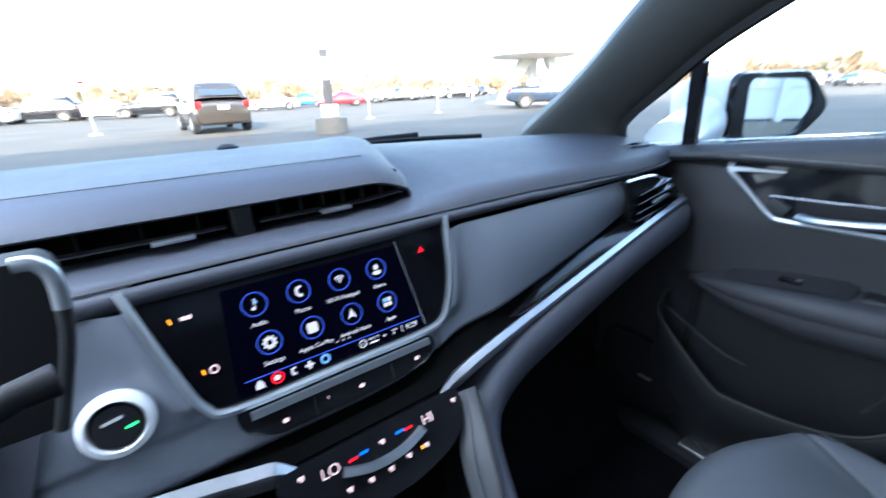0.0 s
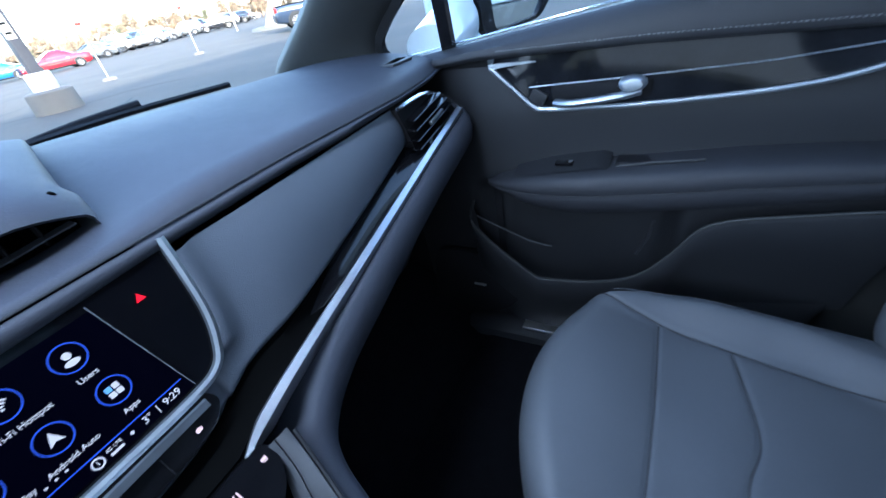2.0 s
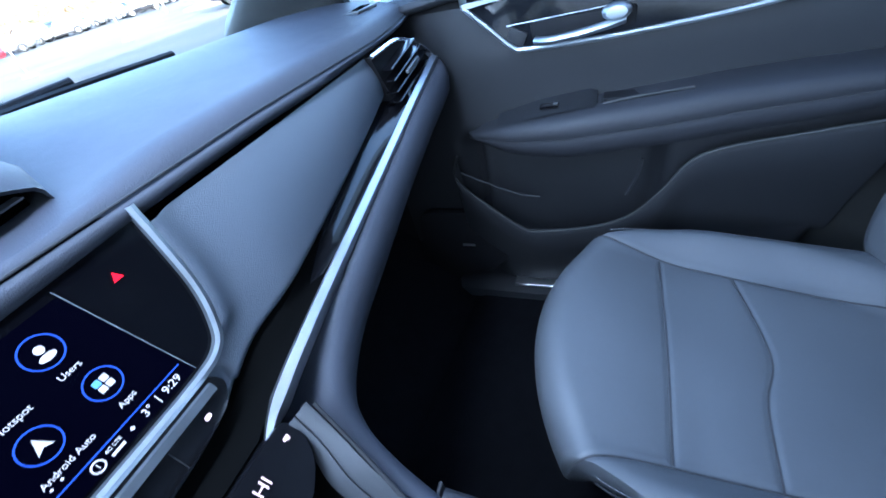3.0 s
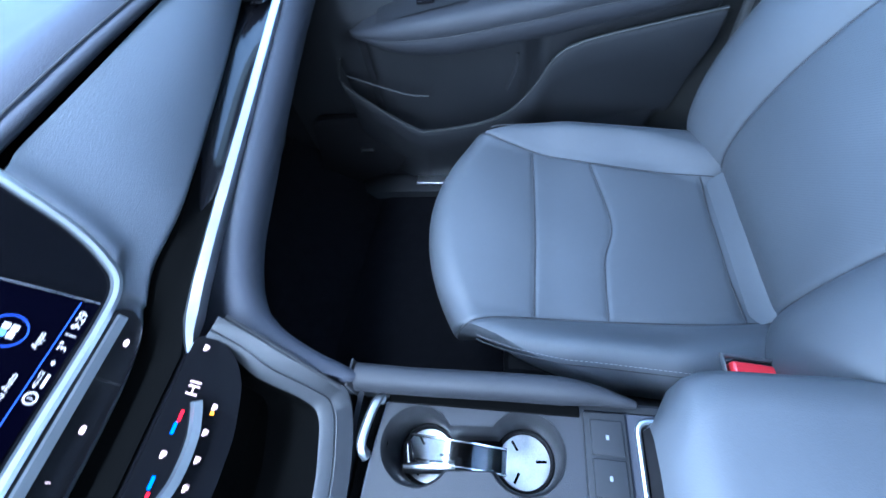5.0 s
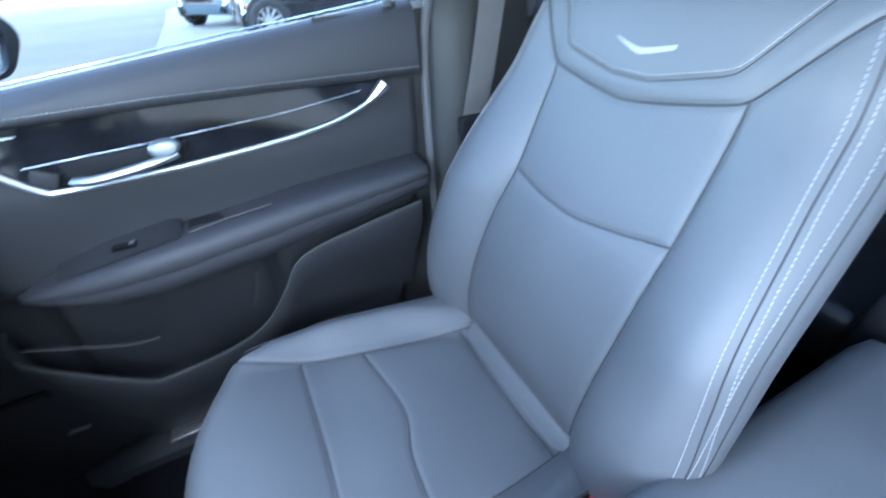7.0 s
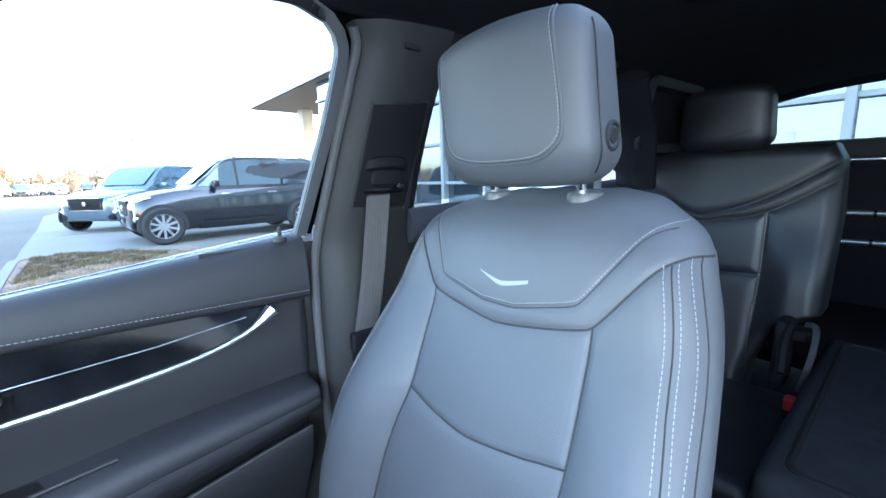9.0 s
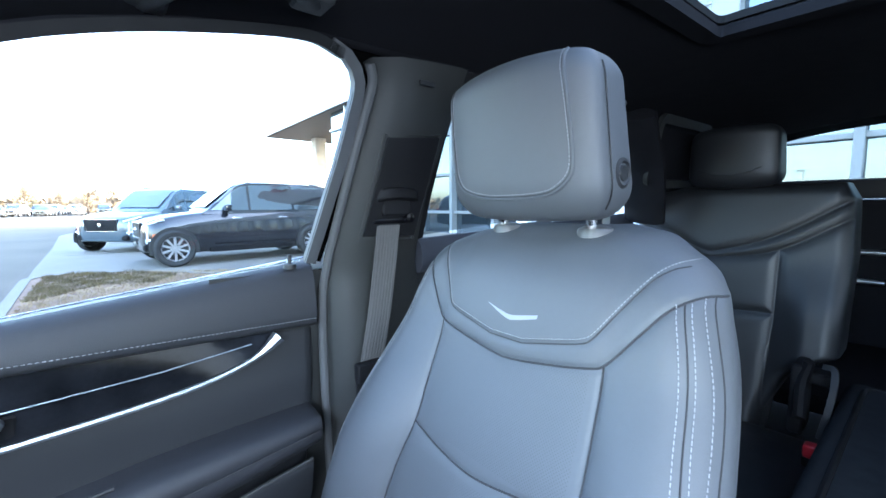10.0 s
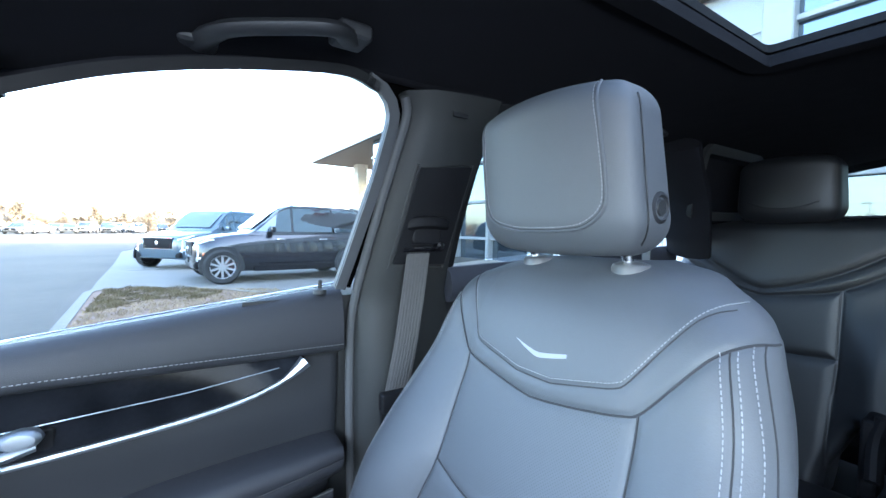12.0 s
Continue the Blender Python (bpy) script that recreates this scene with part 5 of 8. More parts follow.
# ---- pillars and roof ----
pillar_a = thing("pillar_trim", (0.70, 0.85, 1.07), "grey plastic trim of the front roof pillar", "pillar trim", "", "structure")
PA = [((1.020, 1.070), (0.770, 1.060)), ((0.935, 1.122), (0.752, 1.112)), ((0.822, 1.196), (0.662, 1.182)), ((0.675, 1.308), (0.578, 1.243)), ((0.560, 1.382), (0.459, 1.308)), ((0.43, 1.445), (0.372, 1.360)), ((0.32, 1.492), (0.312, 1.386))]
rows = []
for (ya, za), (yb, zb) in [((p[0], p[1]), (p[2], p[3])) for p in smooth([(*a, *b) for a, b in PA], 5)]:
    A = Vector((0.70 - 0.34 * (za - 1.083), ya, za))
    B = side(yb, zb, 0.008)
    n = Vector((-0.85, -0.45, 0.1))
    rows.append([A + Vector((0.05, 0.03, 0.02)), A + Vector((0.006, 0.006, 0.0))] + [A + (B - A) * t + n * 0.030 * math.sin(math.pi * t) ** 0.7 for t in np.linspace(0.03, 0.97, 9)] + [B + Vector((0.012, 0, 0))])
part("pillar_cover", grid(rows), PILLAR, pillar_a, "", 60)
part("pillar_seal", sweep([r[-1] + Vector((-0.008, -0.004, 0)) for r in rows], ring(0.010, 8)), RUBBER, pillar_a)

pillar_b = thing("pillar_trim", (0.72, -0.19, 0.45), "grey centre pillar trim with black belt slide", "pillar trim", "", "structure")
edge_f = [(-0.107, 0.60), (-0.100, 0.80), (-0.096, 1.0), (-0.101, 1.14), (-0.108, 1.20), (-0.123, 1.30), (-0.136, 1.38), (-0.143, 1.43), (-0.128, 1.462)]
edge_b = [(-0.31, 0.60), (-0.30, 0.80), (-0.29, 1.0), (-0.272, 1.14), (-0.270, 1.20), (-0.272, 1.27), (-0.285, 1.35), (-0.298, 1.41), (-0.310, 1.478)]


def pillar_in(z):
    return 0.020 if z > 1.1 else 0.035


rows = []
for (y0, z0), (y1, z1) in zip(smooth(edge_f, 4), smooth(edge_b, 4)):
    a, b = side(y0, z0, pillar_in(z0)), side(y1, z1, pillar_in(z1))
    if z0 < 1.14:
        a.x = b.x = lerp_at(z0, [0.98, 1.14], [0.700, 0.7068])
    rows.append([a + Vector((0.035, 0.002, 0)), a + Vector((0.010, 0.003, 0)), a, a + (b - a) * 0.20 + Vector((-0.018, 0, 0)), a + (b - a) * 0.5 + Vector((-0.016, 0, 0)), a + (b - a) * 0.88 + Vector((-0.008, 0, 0)), b, b + Vector((0.03, 0, 0))])
part("pillar_cover", grid(rows), PILLAR, pillar_b, "", 50)
part("door_seal", sweep([side(y + 0.008, z, 0.014) if z > 1.1 else Vector((0.7255, y + 0.008, z)) for y, z in smooth(edge_f[:-1] + [(-0.135, 1.455)], 4)], ring(0.0078, 10), up=(1, 0, 0)), SEAL, pillar_b, "grey door seal")
slide = part("belt_slide", merge(slab([(-0.140, 1.195), (-0.160, 1.353), (-0.262, 1.362), (-0.244, 1.192)], "x", 0, 0.012, 0.003)), DARK, None)
me = slide.data
for v in me.vertices:
    s = side(v.co.y, v.co.z, 0.036)
    v.co.x = s.x + v.co.x - 0.006
slide.parent = pillar_b
for v in me.vertices:
    v.co -= pillar_b.location
slide["label"] = "black belt height slide"
knob = part("slide_knob", sweep(smooth([(0.656, -0.163, 1.262), (0.646, -0.172, 1.266), (0.643, -0.195, 1.268), (0.647, -0.222, 1.266), (0.658, -0.232, 1.262)], 4), ring(0.013, 12, 0.011, 0.7), up=(0, 0, 1)), DARK, pillar_b, "black hooded belt height knob")
part("knob_base", rbox((0.658, -0.196, 1.246), (0.022, 0.058, 0.034), 0.008, 3), DARK, knob)
part("slide_rim", sweep([side(y, z, 0.034) for y, z in ((-0.136, 1.190), (-0.157, 1.357), (-0.266, 1.366), (-0.247, 1.186))], ring(0.003, 8), up=(1, 0, 0.33), closed=True), PILLAR, pillar_b)
part("airbag_mark", rbox((0.586, -0.215, 1.437), (0.003, 0.030, 0.008), 0.001, 1), PLASTIC, pillar_b)
part("belt_anchor", merge(rbox((0.664, -0.188, 1.222), (0.014, 0.070, 0.012), 0.005), lathe([(0, -0.01), (0.008, -0.009), (0.010, 0.0)], (0.655, -0.222, 1.226), "x", 14)), GLOSS, pillar_b)

part("door_jamb", grid([[Vector((0.742 - 0.33 * max(0, z - 1.1), y, z)) for y in (-0.33, -0.16, -0.06, 0.08)] for z in (0.42, 0.7, 1.0, 1.14)]), PILLAR, pillar_b)
part("jamb_edge", grid([[side(y, z, -0.004) for y in (-0.30, -0.20, -0.135 - 0.12 * max(0, z - 1.2))] for z in np.linspace(1.12, 1.48, 8)]), DARK, pillar_b)
seatbelt = thing("seat_belt", (0.66, -0.17, 0.9), "grey woven seat belt hanging from the pillar", "seat belt")
path = smooth([(0.661, -0.187, 1.222), (0.664, -0.178, 1.14), (0.666, -0.165, 1.05), (0.668, -0.150, 0.97), (0.668, -0.140, 0.88), (0.668, -0.13, 0.70)], 6)
part("webbing", sweep(path, [(-0.0225, -0.0007), (0.0225, -0.0007), (0.0225, 0.0007), (-0.0225, 0.0007)], up=(1, 0, 0)), WEBBING, seatbelt)
for k in (-3, -2, -1, 0, 1, 2, 3):
    part("rib", sweep([Vector(p) + Vector((-0.0009, 0.0058 * k, 0)) for p in path], ring(0.0008, 5), up=(1, 0, 0)), WEBBING, seatbelt)
part("tongue", merge(rbox((0.662, -0.142, 0.965), (0.018, 0.050, 0.034), 0.006), rbox((0.660, -0.128, 0.938), (0.006, 0.024, 0.04), 0.002)), DARK, seatbelt, "black belt tongue")

# roof lining with sunroof opening
roof = thing("ceiling", (0, -0.6, 1.5), "black fabric headliner with a sunroof opening", "ceiling", "", "structure")


def roof_z(x, y):
    z = 1.535 - 0.055 * (abs(x) / 0.6) ** 2.6 - 0.02 * ((y + 0.6) / 1.3) ** 2
    return z - max(0.0, y - 0.15) * 0.42 * (y > 0.15)


HOLE = (-0.36, 0.36, -0.635, 0.12)


def roof_ok(x, y):
    return not (HOLE[0] < x < HOLE[1] and HOLE[2] < y < HOLE[3])


bm = bmesh.new()
gx = sorted(set([round(v, 4) for v in np.linspace(-0.66, 0.66, 34)] + [HOLE[0], HOLE[1]]))
gy = sorted(set([round(v, 4) for v in np.linspace(-1.85, 0.52, 40)] + [HOLE[2], HOLE[3]]))


def roof_half(y):
    return lerp_at(y, [-1.9, -1.2, -0.14, 0.02, 0.15, 0.25, 0.32, 0.40, 0.46, 0.52], [0.56, 0.60, 0.605, 0.613, 0.622, 0.634, 0.648, 0.648, 0.645, 0.64])


def roof_point(x, y):
    h = roof_half(y)
    zz = lerp_at(y, [-1.9, -1.2, -0.30, -0.14, -0.027, 0.112, 0.22, 0.31, 0.37, 0.52], [1.45, 1.48, 1.482, 1.477, 1.478, 1.458, 1.432, 1.398, 1.40, 1.40])
    k = min(abs(x) / 0.66, 1.0)
    c = roof_z(0, y)
    return Vector((x / 0.66 * h, y, zz + (c - zz) * (1 - k ** 3.0) if c > zz else zz))


vs = {}
for i, x in enumerate(gx):
    for j, y in enumerate(gy):
        vs[i, j] = bm.verts.new(roof_point(x, y))
for i in range(len(gx) - 1):
    for j in range(len(gy) - 1):
        if roof_ok((gx[i] + gx[i + 1]) / 2, (gy[j] + gy[j + 1]) / 2):
            bm.faces.new((vs[i, j], vs[i, j + 1], vs[i + 1, j + 1], vs[i + 1, j]))
part("headliner", bm, LINING, roof, "", 60)
hole = rounded([(HOLE[0], HOLE[2]), (HOLE[1], HOLE[2]), (HOLE[1], HOLE[3]), (HOLE[0], HOLE[3])], 0.03)
hole3 = [roof_point(x, y) for x, y in hole]
part("sunroof_lip", sweep(hole3, [(-0.016, -0.006), (0.016, -0.006), (0.020, 0.002), (0.014, 0.012), (-0.006, 0.016), (-0.016, 0.010)], up=(0, 0, 1), closed=True), LINING, roof, "black padded sunroof surround")
part("sunroof_frame", sweep([Vector((v.x * 0.985, (v.y + 0.23) * 0.985 - 0.23, v.z + 0.022)) for v in hole3], [(-0.008, -0.006), (0.008, -0.006), (0.008, 0.006), (-0.008, 0.006)], closed=True), DARK, roof, "black sunroof frame")
bm = bmesh.new()
bm.faces.new([bm.verts.new((x, y, 1.578)) for x, y in rounded([(-0.46, -1.12), (0.46, -1.12), (0.46, 0.18), (-0.46, 0.18)], 0.05)])
part("sunroof_glass", bm, TINT, roof, "tinted sunroof glass")
outer = []
for y in np.linspace(-1.9, 0.45, 24):
    outer.append([Vector((x, y, roof_point(x, y).z + 0.055)) for x in np.linspace(-0.66, 0.66, 23)])
bm = bmesh.new()
ov = [[bm.verts.new(v) for v in r] for r in outer]
for j in range(len(ov) - 1):
    for i in range(len(ov[0]) - 1):
        c = (ov[j][i].co + ov[j + 1][i + 1].co) / 2
        if not (-0.45 < c.x < 0.45 and -1.10 < c.y < 0.16):
            bm.faces.new((ov[j][i], ov[j][i + 1], ov[j + 1][i + 1], ov[j + 1][i]))
part("roof_skin", bm, WHITE_PAINT, roof, "pale pearl outer roof skin")
rows = []
for y in np.linspace(-0.32, 0.40, 40):
    ws_ = [w for w in WIN[6:] if w[1] > 1.3]
    zz = lerp_at(y, [w[0] for w in ws_], [w[1] for w in ws_])
    e = roof_point(0.66, y)
    b = side(y, zz + 0.004, 0.0)
    rows.append([e + Vector((-0.004, 0, 0.001)), e * 0.5 + b * 0.5 + Vector((-0.006, 0, 0.002)), b + Vector((-0.004, 0, 0)), b + Vector((0.03, 0, 0.01)), e + Vector((0.03, 0, 0.06))])
part("roof_rail", grid(rows), LINING, roof, "", 60)
GRIP = material("dark grey handle plastic", (0.017, 0.0175, 0.0195), 0.5, vary=0.1, grain=0.3)
grab = thing("grab_handle", (0.58, 0.07, 1.47), "dark grey fold-down grab handle on the headliner", "grab handle")
part("grip", sweep(smooth([(0.610, 0.142, 1.462), (0.570, 0.130, 1.461), (0.545, 0.112, 1.462), (0.520, 0.075, 1.464), (0.500, 0.035, 1.467), (0.506, 0.012, 1.472), (0.535, -0.010, 1.480)], 6), ring(0.011, 12, 0.008), scale=lambda t: 1.0 + 0.35 * (abs(t - 0.5) * 2) ** 3), GRIP, grab)
for x, y, z in ((0.608, 0.143, 1.464), (0.533, -0.010, 1.483)):
    part("mount", rbox((x, y, z), (0.045, 0.042, 0.020), 0.008), GRIP, grab)
coat = thing("grab_handle", (0.45, -0.55, 1.49), "black rear coat hook and handle", "grab handle")
part("grip", sweep(smooth([(0.53, -0.50, 1.475), (0.51, -0.53, 1.462), (0.50, -0.60, 1.460), (0.51, -0.68, 1.462), (0.53, -0.71, 1.475)], 5), ring(0.010, 10, 0.007)), PLASTIC, coat)


# ---- centre console ----
console = thing("centre_console", (0.0, 0.2, 0.42), "grey-black centre console with cup holders and silver accents", "console")
part("console_body", slab(rounded([(-0.115, -0.42), (0.115, -0.42), (0.128, 0.20), (0.120, 0.44), (-0.120, 0.44), (-0.128, 0.20)], 0.02), "z", 0.42, 0.655, 0.006), PLASTIC, console)
for x in (-0.117, 0.117):
    part("console_wall", rbox((x, 0.10, 0.692), (0.012, 0.66, 0.09), 0.003, 1), PLASTIC, console)
part("rear_block", rbox((0, -0.12, 0.692), (0.22, 0.42, 0.085), 0.004, 1), PLASTIC, console)
# top plate with a two-lobed well for the cups
CUPS, CR = ((0.0655, 0.3585), (0.0685, 0.2485)), 0.0392
TOP = 0.7385


def well(r, slot):
    """Outline of two cups joined by a slot."""
    (ax, ay), (bx, by) = CUPS
    out = []
    t0 = math.asin(slot / r)
    for k in range(29):
        a = -math.pi / 2 + t0 + (2 * math.pi - 2 * t0) * k / 28
        out.append((ax + r * math.cos(a), ay + r * math.sin(a)))
    for k in range(29):
        a = math.pi / 2 + t0 + (2 * math.pi - 2 * t0) * k / 28
        out.append((bx + r * math.cos(a), by + r * math.sin(a)))
    return out


rim = well(CR, 0.021)
plate = bmesh.new()
outer = [(-0.112, 0.19), (0.114, 0.19), (0.112, 0.30), (0.108, 0.385), (0.104, 0.397), (0.05, 0.404), (-0.02, 0.408), (-0.112, 0.41)]
for loop in (outer, rim):
    vs = [plate.verts.new((x, y, TOP)) for x, y in loop]
    for i in range(len(vs)):
        plate.edges.new((vs[i], vs[(i + 1) % len(vs)]))
bmesh.ops.triangle_fill(plate, use_beauty=True, use_dissolve=False, edges=plate.edges[:])
bmesh.ops.recalc_face_normals(plate, faces=plate.faces)
if sum(f.normal.z for f in plate.faces) < 0:
    bmesh.ops.reverse_faces(plate, faces=plate.faces[:])
part("cup_plate", plate, PAD, console, "grey cup holder plate")
part("plate_edge", sweep([Vector((x, y, TOP - 0.006)) for x, y in outer[3:]], [(-0.001, -0.012), (0.002, -0.012), (0.002, 0.0055), (-0.001, 0.0055)]), SOFT, console)
# black block in place of the shade under the plate's edge
part("plate_gap", rbox((0.0, 0.409, 0.722), (0.216, 0.03, 0.012), 0.002, 1), VOID, console)
part("rear_plate", grid([[Vector((x, y, TOP)) for x in np.linspace(-0.112, 0.112, 12)] for y in np.linspace(0.10, 0.19, 6)]), SOFT, console)
inner, low = well(CR - 0.0025, 0.0195), well(CR - 0.006, 0.017)
part("cup_well", grid([[Vector((x, y, z)) for x, y in lp] for lp, z in ((rim, TOP - 0.0005), (well(CR - 0.0006, 0.0205), TOP + 0.0015), (inner, TOP - 0.0005), (low, 0.690), (low, 0.655))], True), PLASTIC, console, "black two-lobed cup holder well", 60)
for cx, cy in CUPS:
    cup = part("cup_holder", lathe([(0.0330, 0.010), (0.0320, 0.012), (0.0300, 0.010), (0.0295, -0.004), (0.0, -0.004)], (cx, cy, 0.664), "z", 40), DARK, console, "round cup holder with polished base")
    part("cup_base", lathe([(0.0, 0.0), (0.0285, 0.0), (0.0290, -0.003)], (cx, cy, 0.666), "z", 40), SPUN, cup, "polished steel cup base")
    for k in range(3):
        a = 0.6 + 2.1 * k
        part("base_slot", rbox((cx + 0.019 * math.cos(a), cy + 0.019 * math.sin(a), 0.6665), (0.012, 0.0028, 0.001), 0.0003, 1, Matrix.Rotation(a, 4, "Z")), VOID, cup)
part("cup_bridge", rbox((0.067, 0.3035, 0.662), (0.050, 0.06, 0.030), 0.004), VOID, console)
fob = thing("key_pouch", (0.062, 0.33, 0.70), "chrome key in a clear plastic strap across the cups", "key")
part("strap", sweep(smooth([(0.070, 0.378, 0.690), (0.066, 0.34, 0.704), (0.064, 0.30, 0.703), (0.063, 0.268, 0.690)], 5), [(-0.012, -0.001), (0.012, -0.001), (0.012, 0.001), (-0.012, 0.001)]), glass("clear plastic", (0.62, 0.64, 0.67), 0.12), fob, "clear plastic strap").visible_shadow = False
for dx, r in ((-0.0125, 0.0016), (0.0125, 0.0016)):
    part("strap_edge", sweep(smooth([(0.070 + dx, 0.378, 0.691), (0.066 + dx, 0.34, 0.705), (0.064 + dx, 0.30, 0.704), (0.063 + dx, 0.268, 0.691)], 5), ring(r, 6)), CHROME, fob)
part("barrel", sweep([(0.048, 0.379, 0.690), (0.050, 0.352, 0.697), (0.053, 0.322, 0.698)], ring(0.0068, 12)), CHROME, fob, "chrome key barrel")
part("clasp", rbox((0.060, 0.376, 0.690), (0.032, 0.010, 0.014), 0.003, 2, Matrix.Rotation(0.3, 4, "Z")), GLOSS, fob)
part("collar", rbox((0.054, 0.318, 0.698), (0.016, 0.008, 0.014), 0.003), DARK, fob)
part("silver_accent", sweep(smooth([(0.106, 0.400, 0.748), (0.102, 0.405, 0.753), (0.082, 0.410, 0.755), (0.062, 0.413, 0.754), (0.054, 0.412, 0.749), (0.050, 0.409, 0.742)], 5), ring(0.0060, 12, 0.005, 0.8), up=(0, 1, 0.4)), SILVER, console, "curved silver accent")
# padded rail on the passenger side, joined to the dash by a leg
part("console_rail", sweep(smooth([(0.120, 0.425, 0.775), (0.122, 0.36, 0.765), (0.126, 0.26, 0.755), (0.126, 0.19, 0.751), (0.120, 0.142, 0.745)], 6), ring(0.0135, 16, 0.019, 0.85), scale=lambda t: 1.0 if t < 0.66 else 1 - 2.1 * (t - 0.66)), PAD, console, "padded side rail")
# black bar in place of the shade beside the rail
part("rail_gap", rbox((0.110, 0.295, 0.7405), (0.010, 0.20, 0.004), 0.001, 1), VOID, console)
part("rail_joint", rbox((0.120, 0.428, 0.773), (0.029, 0.003, 0.036), 0.001, 1), SEAM, console)
part("leg_seam", sweep(smooth([(0.130, 0.508, 0.896), (0.121, 0.482, 0.866), (0.110, 0.452, 0.831), (0.102, 0.43, 0.80)], 5), ring(0.002, 6)), SEAM, console)
# frame round the open storage bin below the climate panel
F_IN = smooth([(0.107, 0.517, 0.898), (0.103, 0.504, 0.872), (0.093, 0.490, 0.847), (0.086, 0.462, 0.810), (0.076, 0.449, 0.792), (0.045, 0.443, 0.784), (0.0, 0.439, 0.779), (-0.1, 0.439, 0.779)], 6)
F_OUT = smooth([(0.128, 0.512, 0.900), (0.122, 0.492, 0.876), (0.113, 0.466, 0.844), (0.107, 0.442, 0.810), (0.104, 0.431, 0.775), (0.062, 0.422, 0.757), (0.0, 0.418, 0.750), (-0.1, 0.418, 0.750)], 6)
rows, wall = [], []
for a, b in zip(F_IN, F_OUT):
    a, b = Vector(a), Vector(b)
    n = Vector((0.0, -0.72, 0.69)) * 0.004
    wall.append([a + Vector((0.006, 0.060, -0.004)), a + Vector((0.001, 0.010, -0.002)), a - n * 0.2])
    rows.append([a - n * 0.2, a.lerp(b, 0.10) + n * 0.5, a.lerp(b, 0.38) + n, a.lerp(b, 0.42) + n * 0.45, a.lerp(b, 0.46) + n * 0.9, a.lerp(b, 0.95) + n * 1.1, b + n * 0.4, b + Vector((0, 0.012, -0.012))])
part("stack_frame", grid(rows), PLASTIC_MID, console, "grey frame round the storage bin", 50)
# bin walls, back and floor are blackened to hold its inner shade
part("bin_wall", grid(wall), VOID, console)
part("storage_bin", grid([[Vector((x, 0.572 - 0.01 * k, 0.89 - 0.052 * k)) for x in np.linspace(-0.12, 0.118, 6)] for k in range(4)]), VOID, console, "open storage bin, its shade put in as black")
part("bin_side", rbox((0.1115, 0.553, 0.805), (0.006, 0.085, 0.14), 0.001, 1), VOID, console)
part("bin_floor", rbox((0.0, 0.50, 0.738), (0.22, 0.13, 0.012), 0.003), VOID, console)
part("front_tunnel", slab([(0.43, 0.42), (0.43, 0.730), (0.60, 0.730), (0.72, 0.60), (0.72, 0.42)], "x", -0.125, 0.125, 0.004), PLASTIC, console)
# key block, shifter bezel and armrest
keys = part("heat_keys", rbox((0.071, 0.172, 0.7405), (0.080, 0.040, 0.006), 0.002), PLASTIC, console, "column of two console keys")
for x in (0.0875, 0.0525):
    key = part("console_key", rbox((x, 0.171, 0.7435), (0.032, 0.030, 0.004), 0.0015), PLASTIC, keys)
    part("key_symbol", rbox((x, 0.171, 0.7458), (0.0042, 0.0026, 0.0006), 0), material("pale key marking", (0.16, 0.17, 0.19), 0.5), key)
part("key_block", rbox((0.005, 0.172, 0.741), (0.045, 0.034, 0.008), 0.003), PLASTIC, console)
part("slot_frame", sweep([Vector((x, y, 0.743)) for x, y in rounded([(0.105, 0.142), (0.02, 0.142), (0.02, 0.09), (0.105, 0.09)], 0.012)], ring(0.003, 8), closed=True), SILVER, console, "silver edged slot")
part("slot", rbox((0.062, 0.115, 0.737), (0.078, 0.045, 0.006), 0.002), DARK, console)
rows = []
for t in np.linspace(0, 1, 30):
    y = 0.128 - 0.50 * t
    e = math.sqrt(max(0.0, 1 - max(0.0, (0.10 - t) / 0.10) ** 2))
    w = 0.145 * (0.72 + 0.28 * e) if t < 0.1 else 0.145
    h = 0.818 + 0.004 * t
    rows.append([Vector((-w, y, 0.745)), Vector((-w, y, 0.790)), Vector((-w + 0.012, y, h - 0.016 + 0.012 * e)), Vector((-w + 0.04, y, h - 0.012 + 0.012 * e)), Vector((0, y, h - 0.009 + 0.012 * e)),
                 Vector((w - 0.04, y, h - 0.012 + 0.012 * e)), Vector((w - 0.012, y, h - 0.018 + 0.012 * e)), Vector((w, y, 0.790)), Vector((w, y, 0.745))])
rows.insert(0, [Vector((v.x * 0.9, v.y + 0.012, 0.745 + (v.z - 0.745) * 0.7)) for v in rows[0]])
arm = part("armrest_lid", grid(rows), LEATHER, console, "padded leather console armrest", 65)
part("stitching", stitches([Vector((0.128, 0.06 - 0.41 * k / 50, 0.8105)) for k in range(51)], 0.0055, 0.0036), THREAD, arm, "pale grey stitching")
part("lid_side", rbox((0.0, -0.15, 0.735), (0.27, 0.5, 0.03), 0.008), PLASTIC, console)
buckle = thing("belt_buckle", (0.172, 0.0, 0.62), "black seat belt buckle with red button", "belt buckle")
part("body", rbox((0.164, 0.004, 0.672), (0.044, 0.066, 0.080), 0.006, 3, Matrix.Rotation(0.25, 4, "X")), DARK, buckle)
part("frame", sweep([(0.143, 0.040, 0.722), (0.186, 0.040, 0.722), (0.187, -0.028, 0.705), (0.142, -0.028, 0.705)], ring(0.003, 8), closed=True), COLLAR, buckle, "grey buckle rim")
part("release", rbox((0.164, 0.006, 0.709), (0.034, 0.054, 0.016), 0.005, 3, Matrix.Rotation(0.25, 4, "X")), RED, buckle, "red release button")
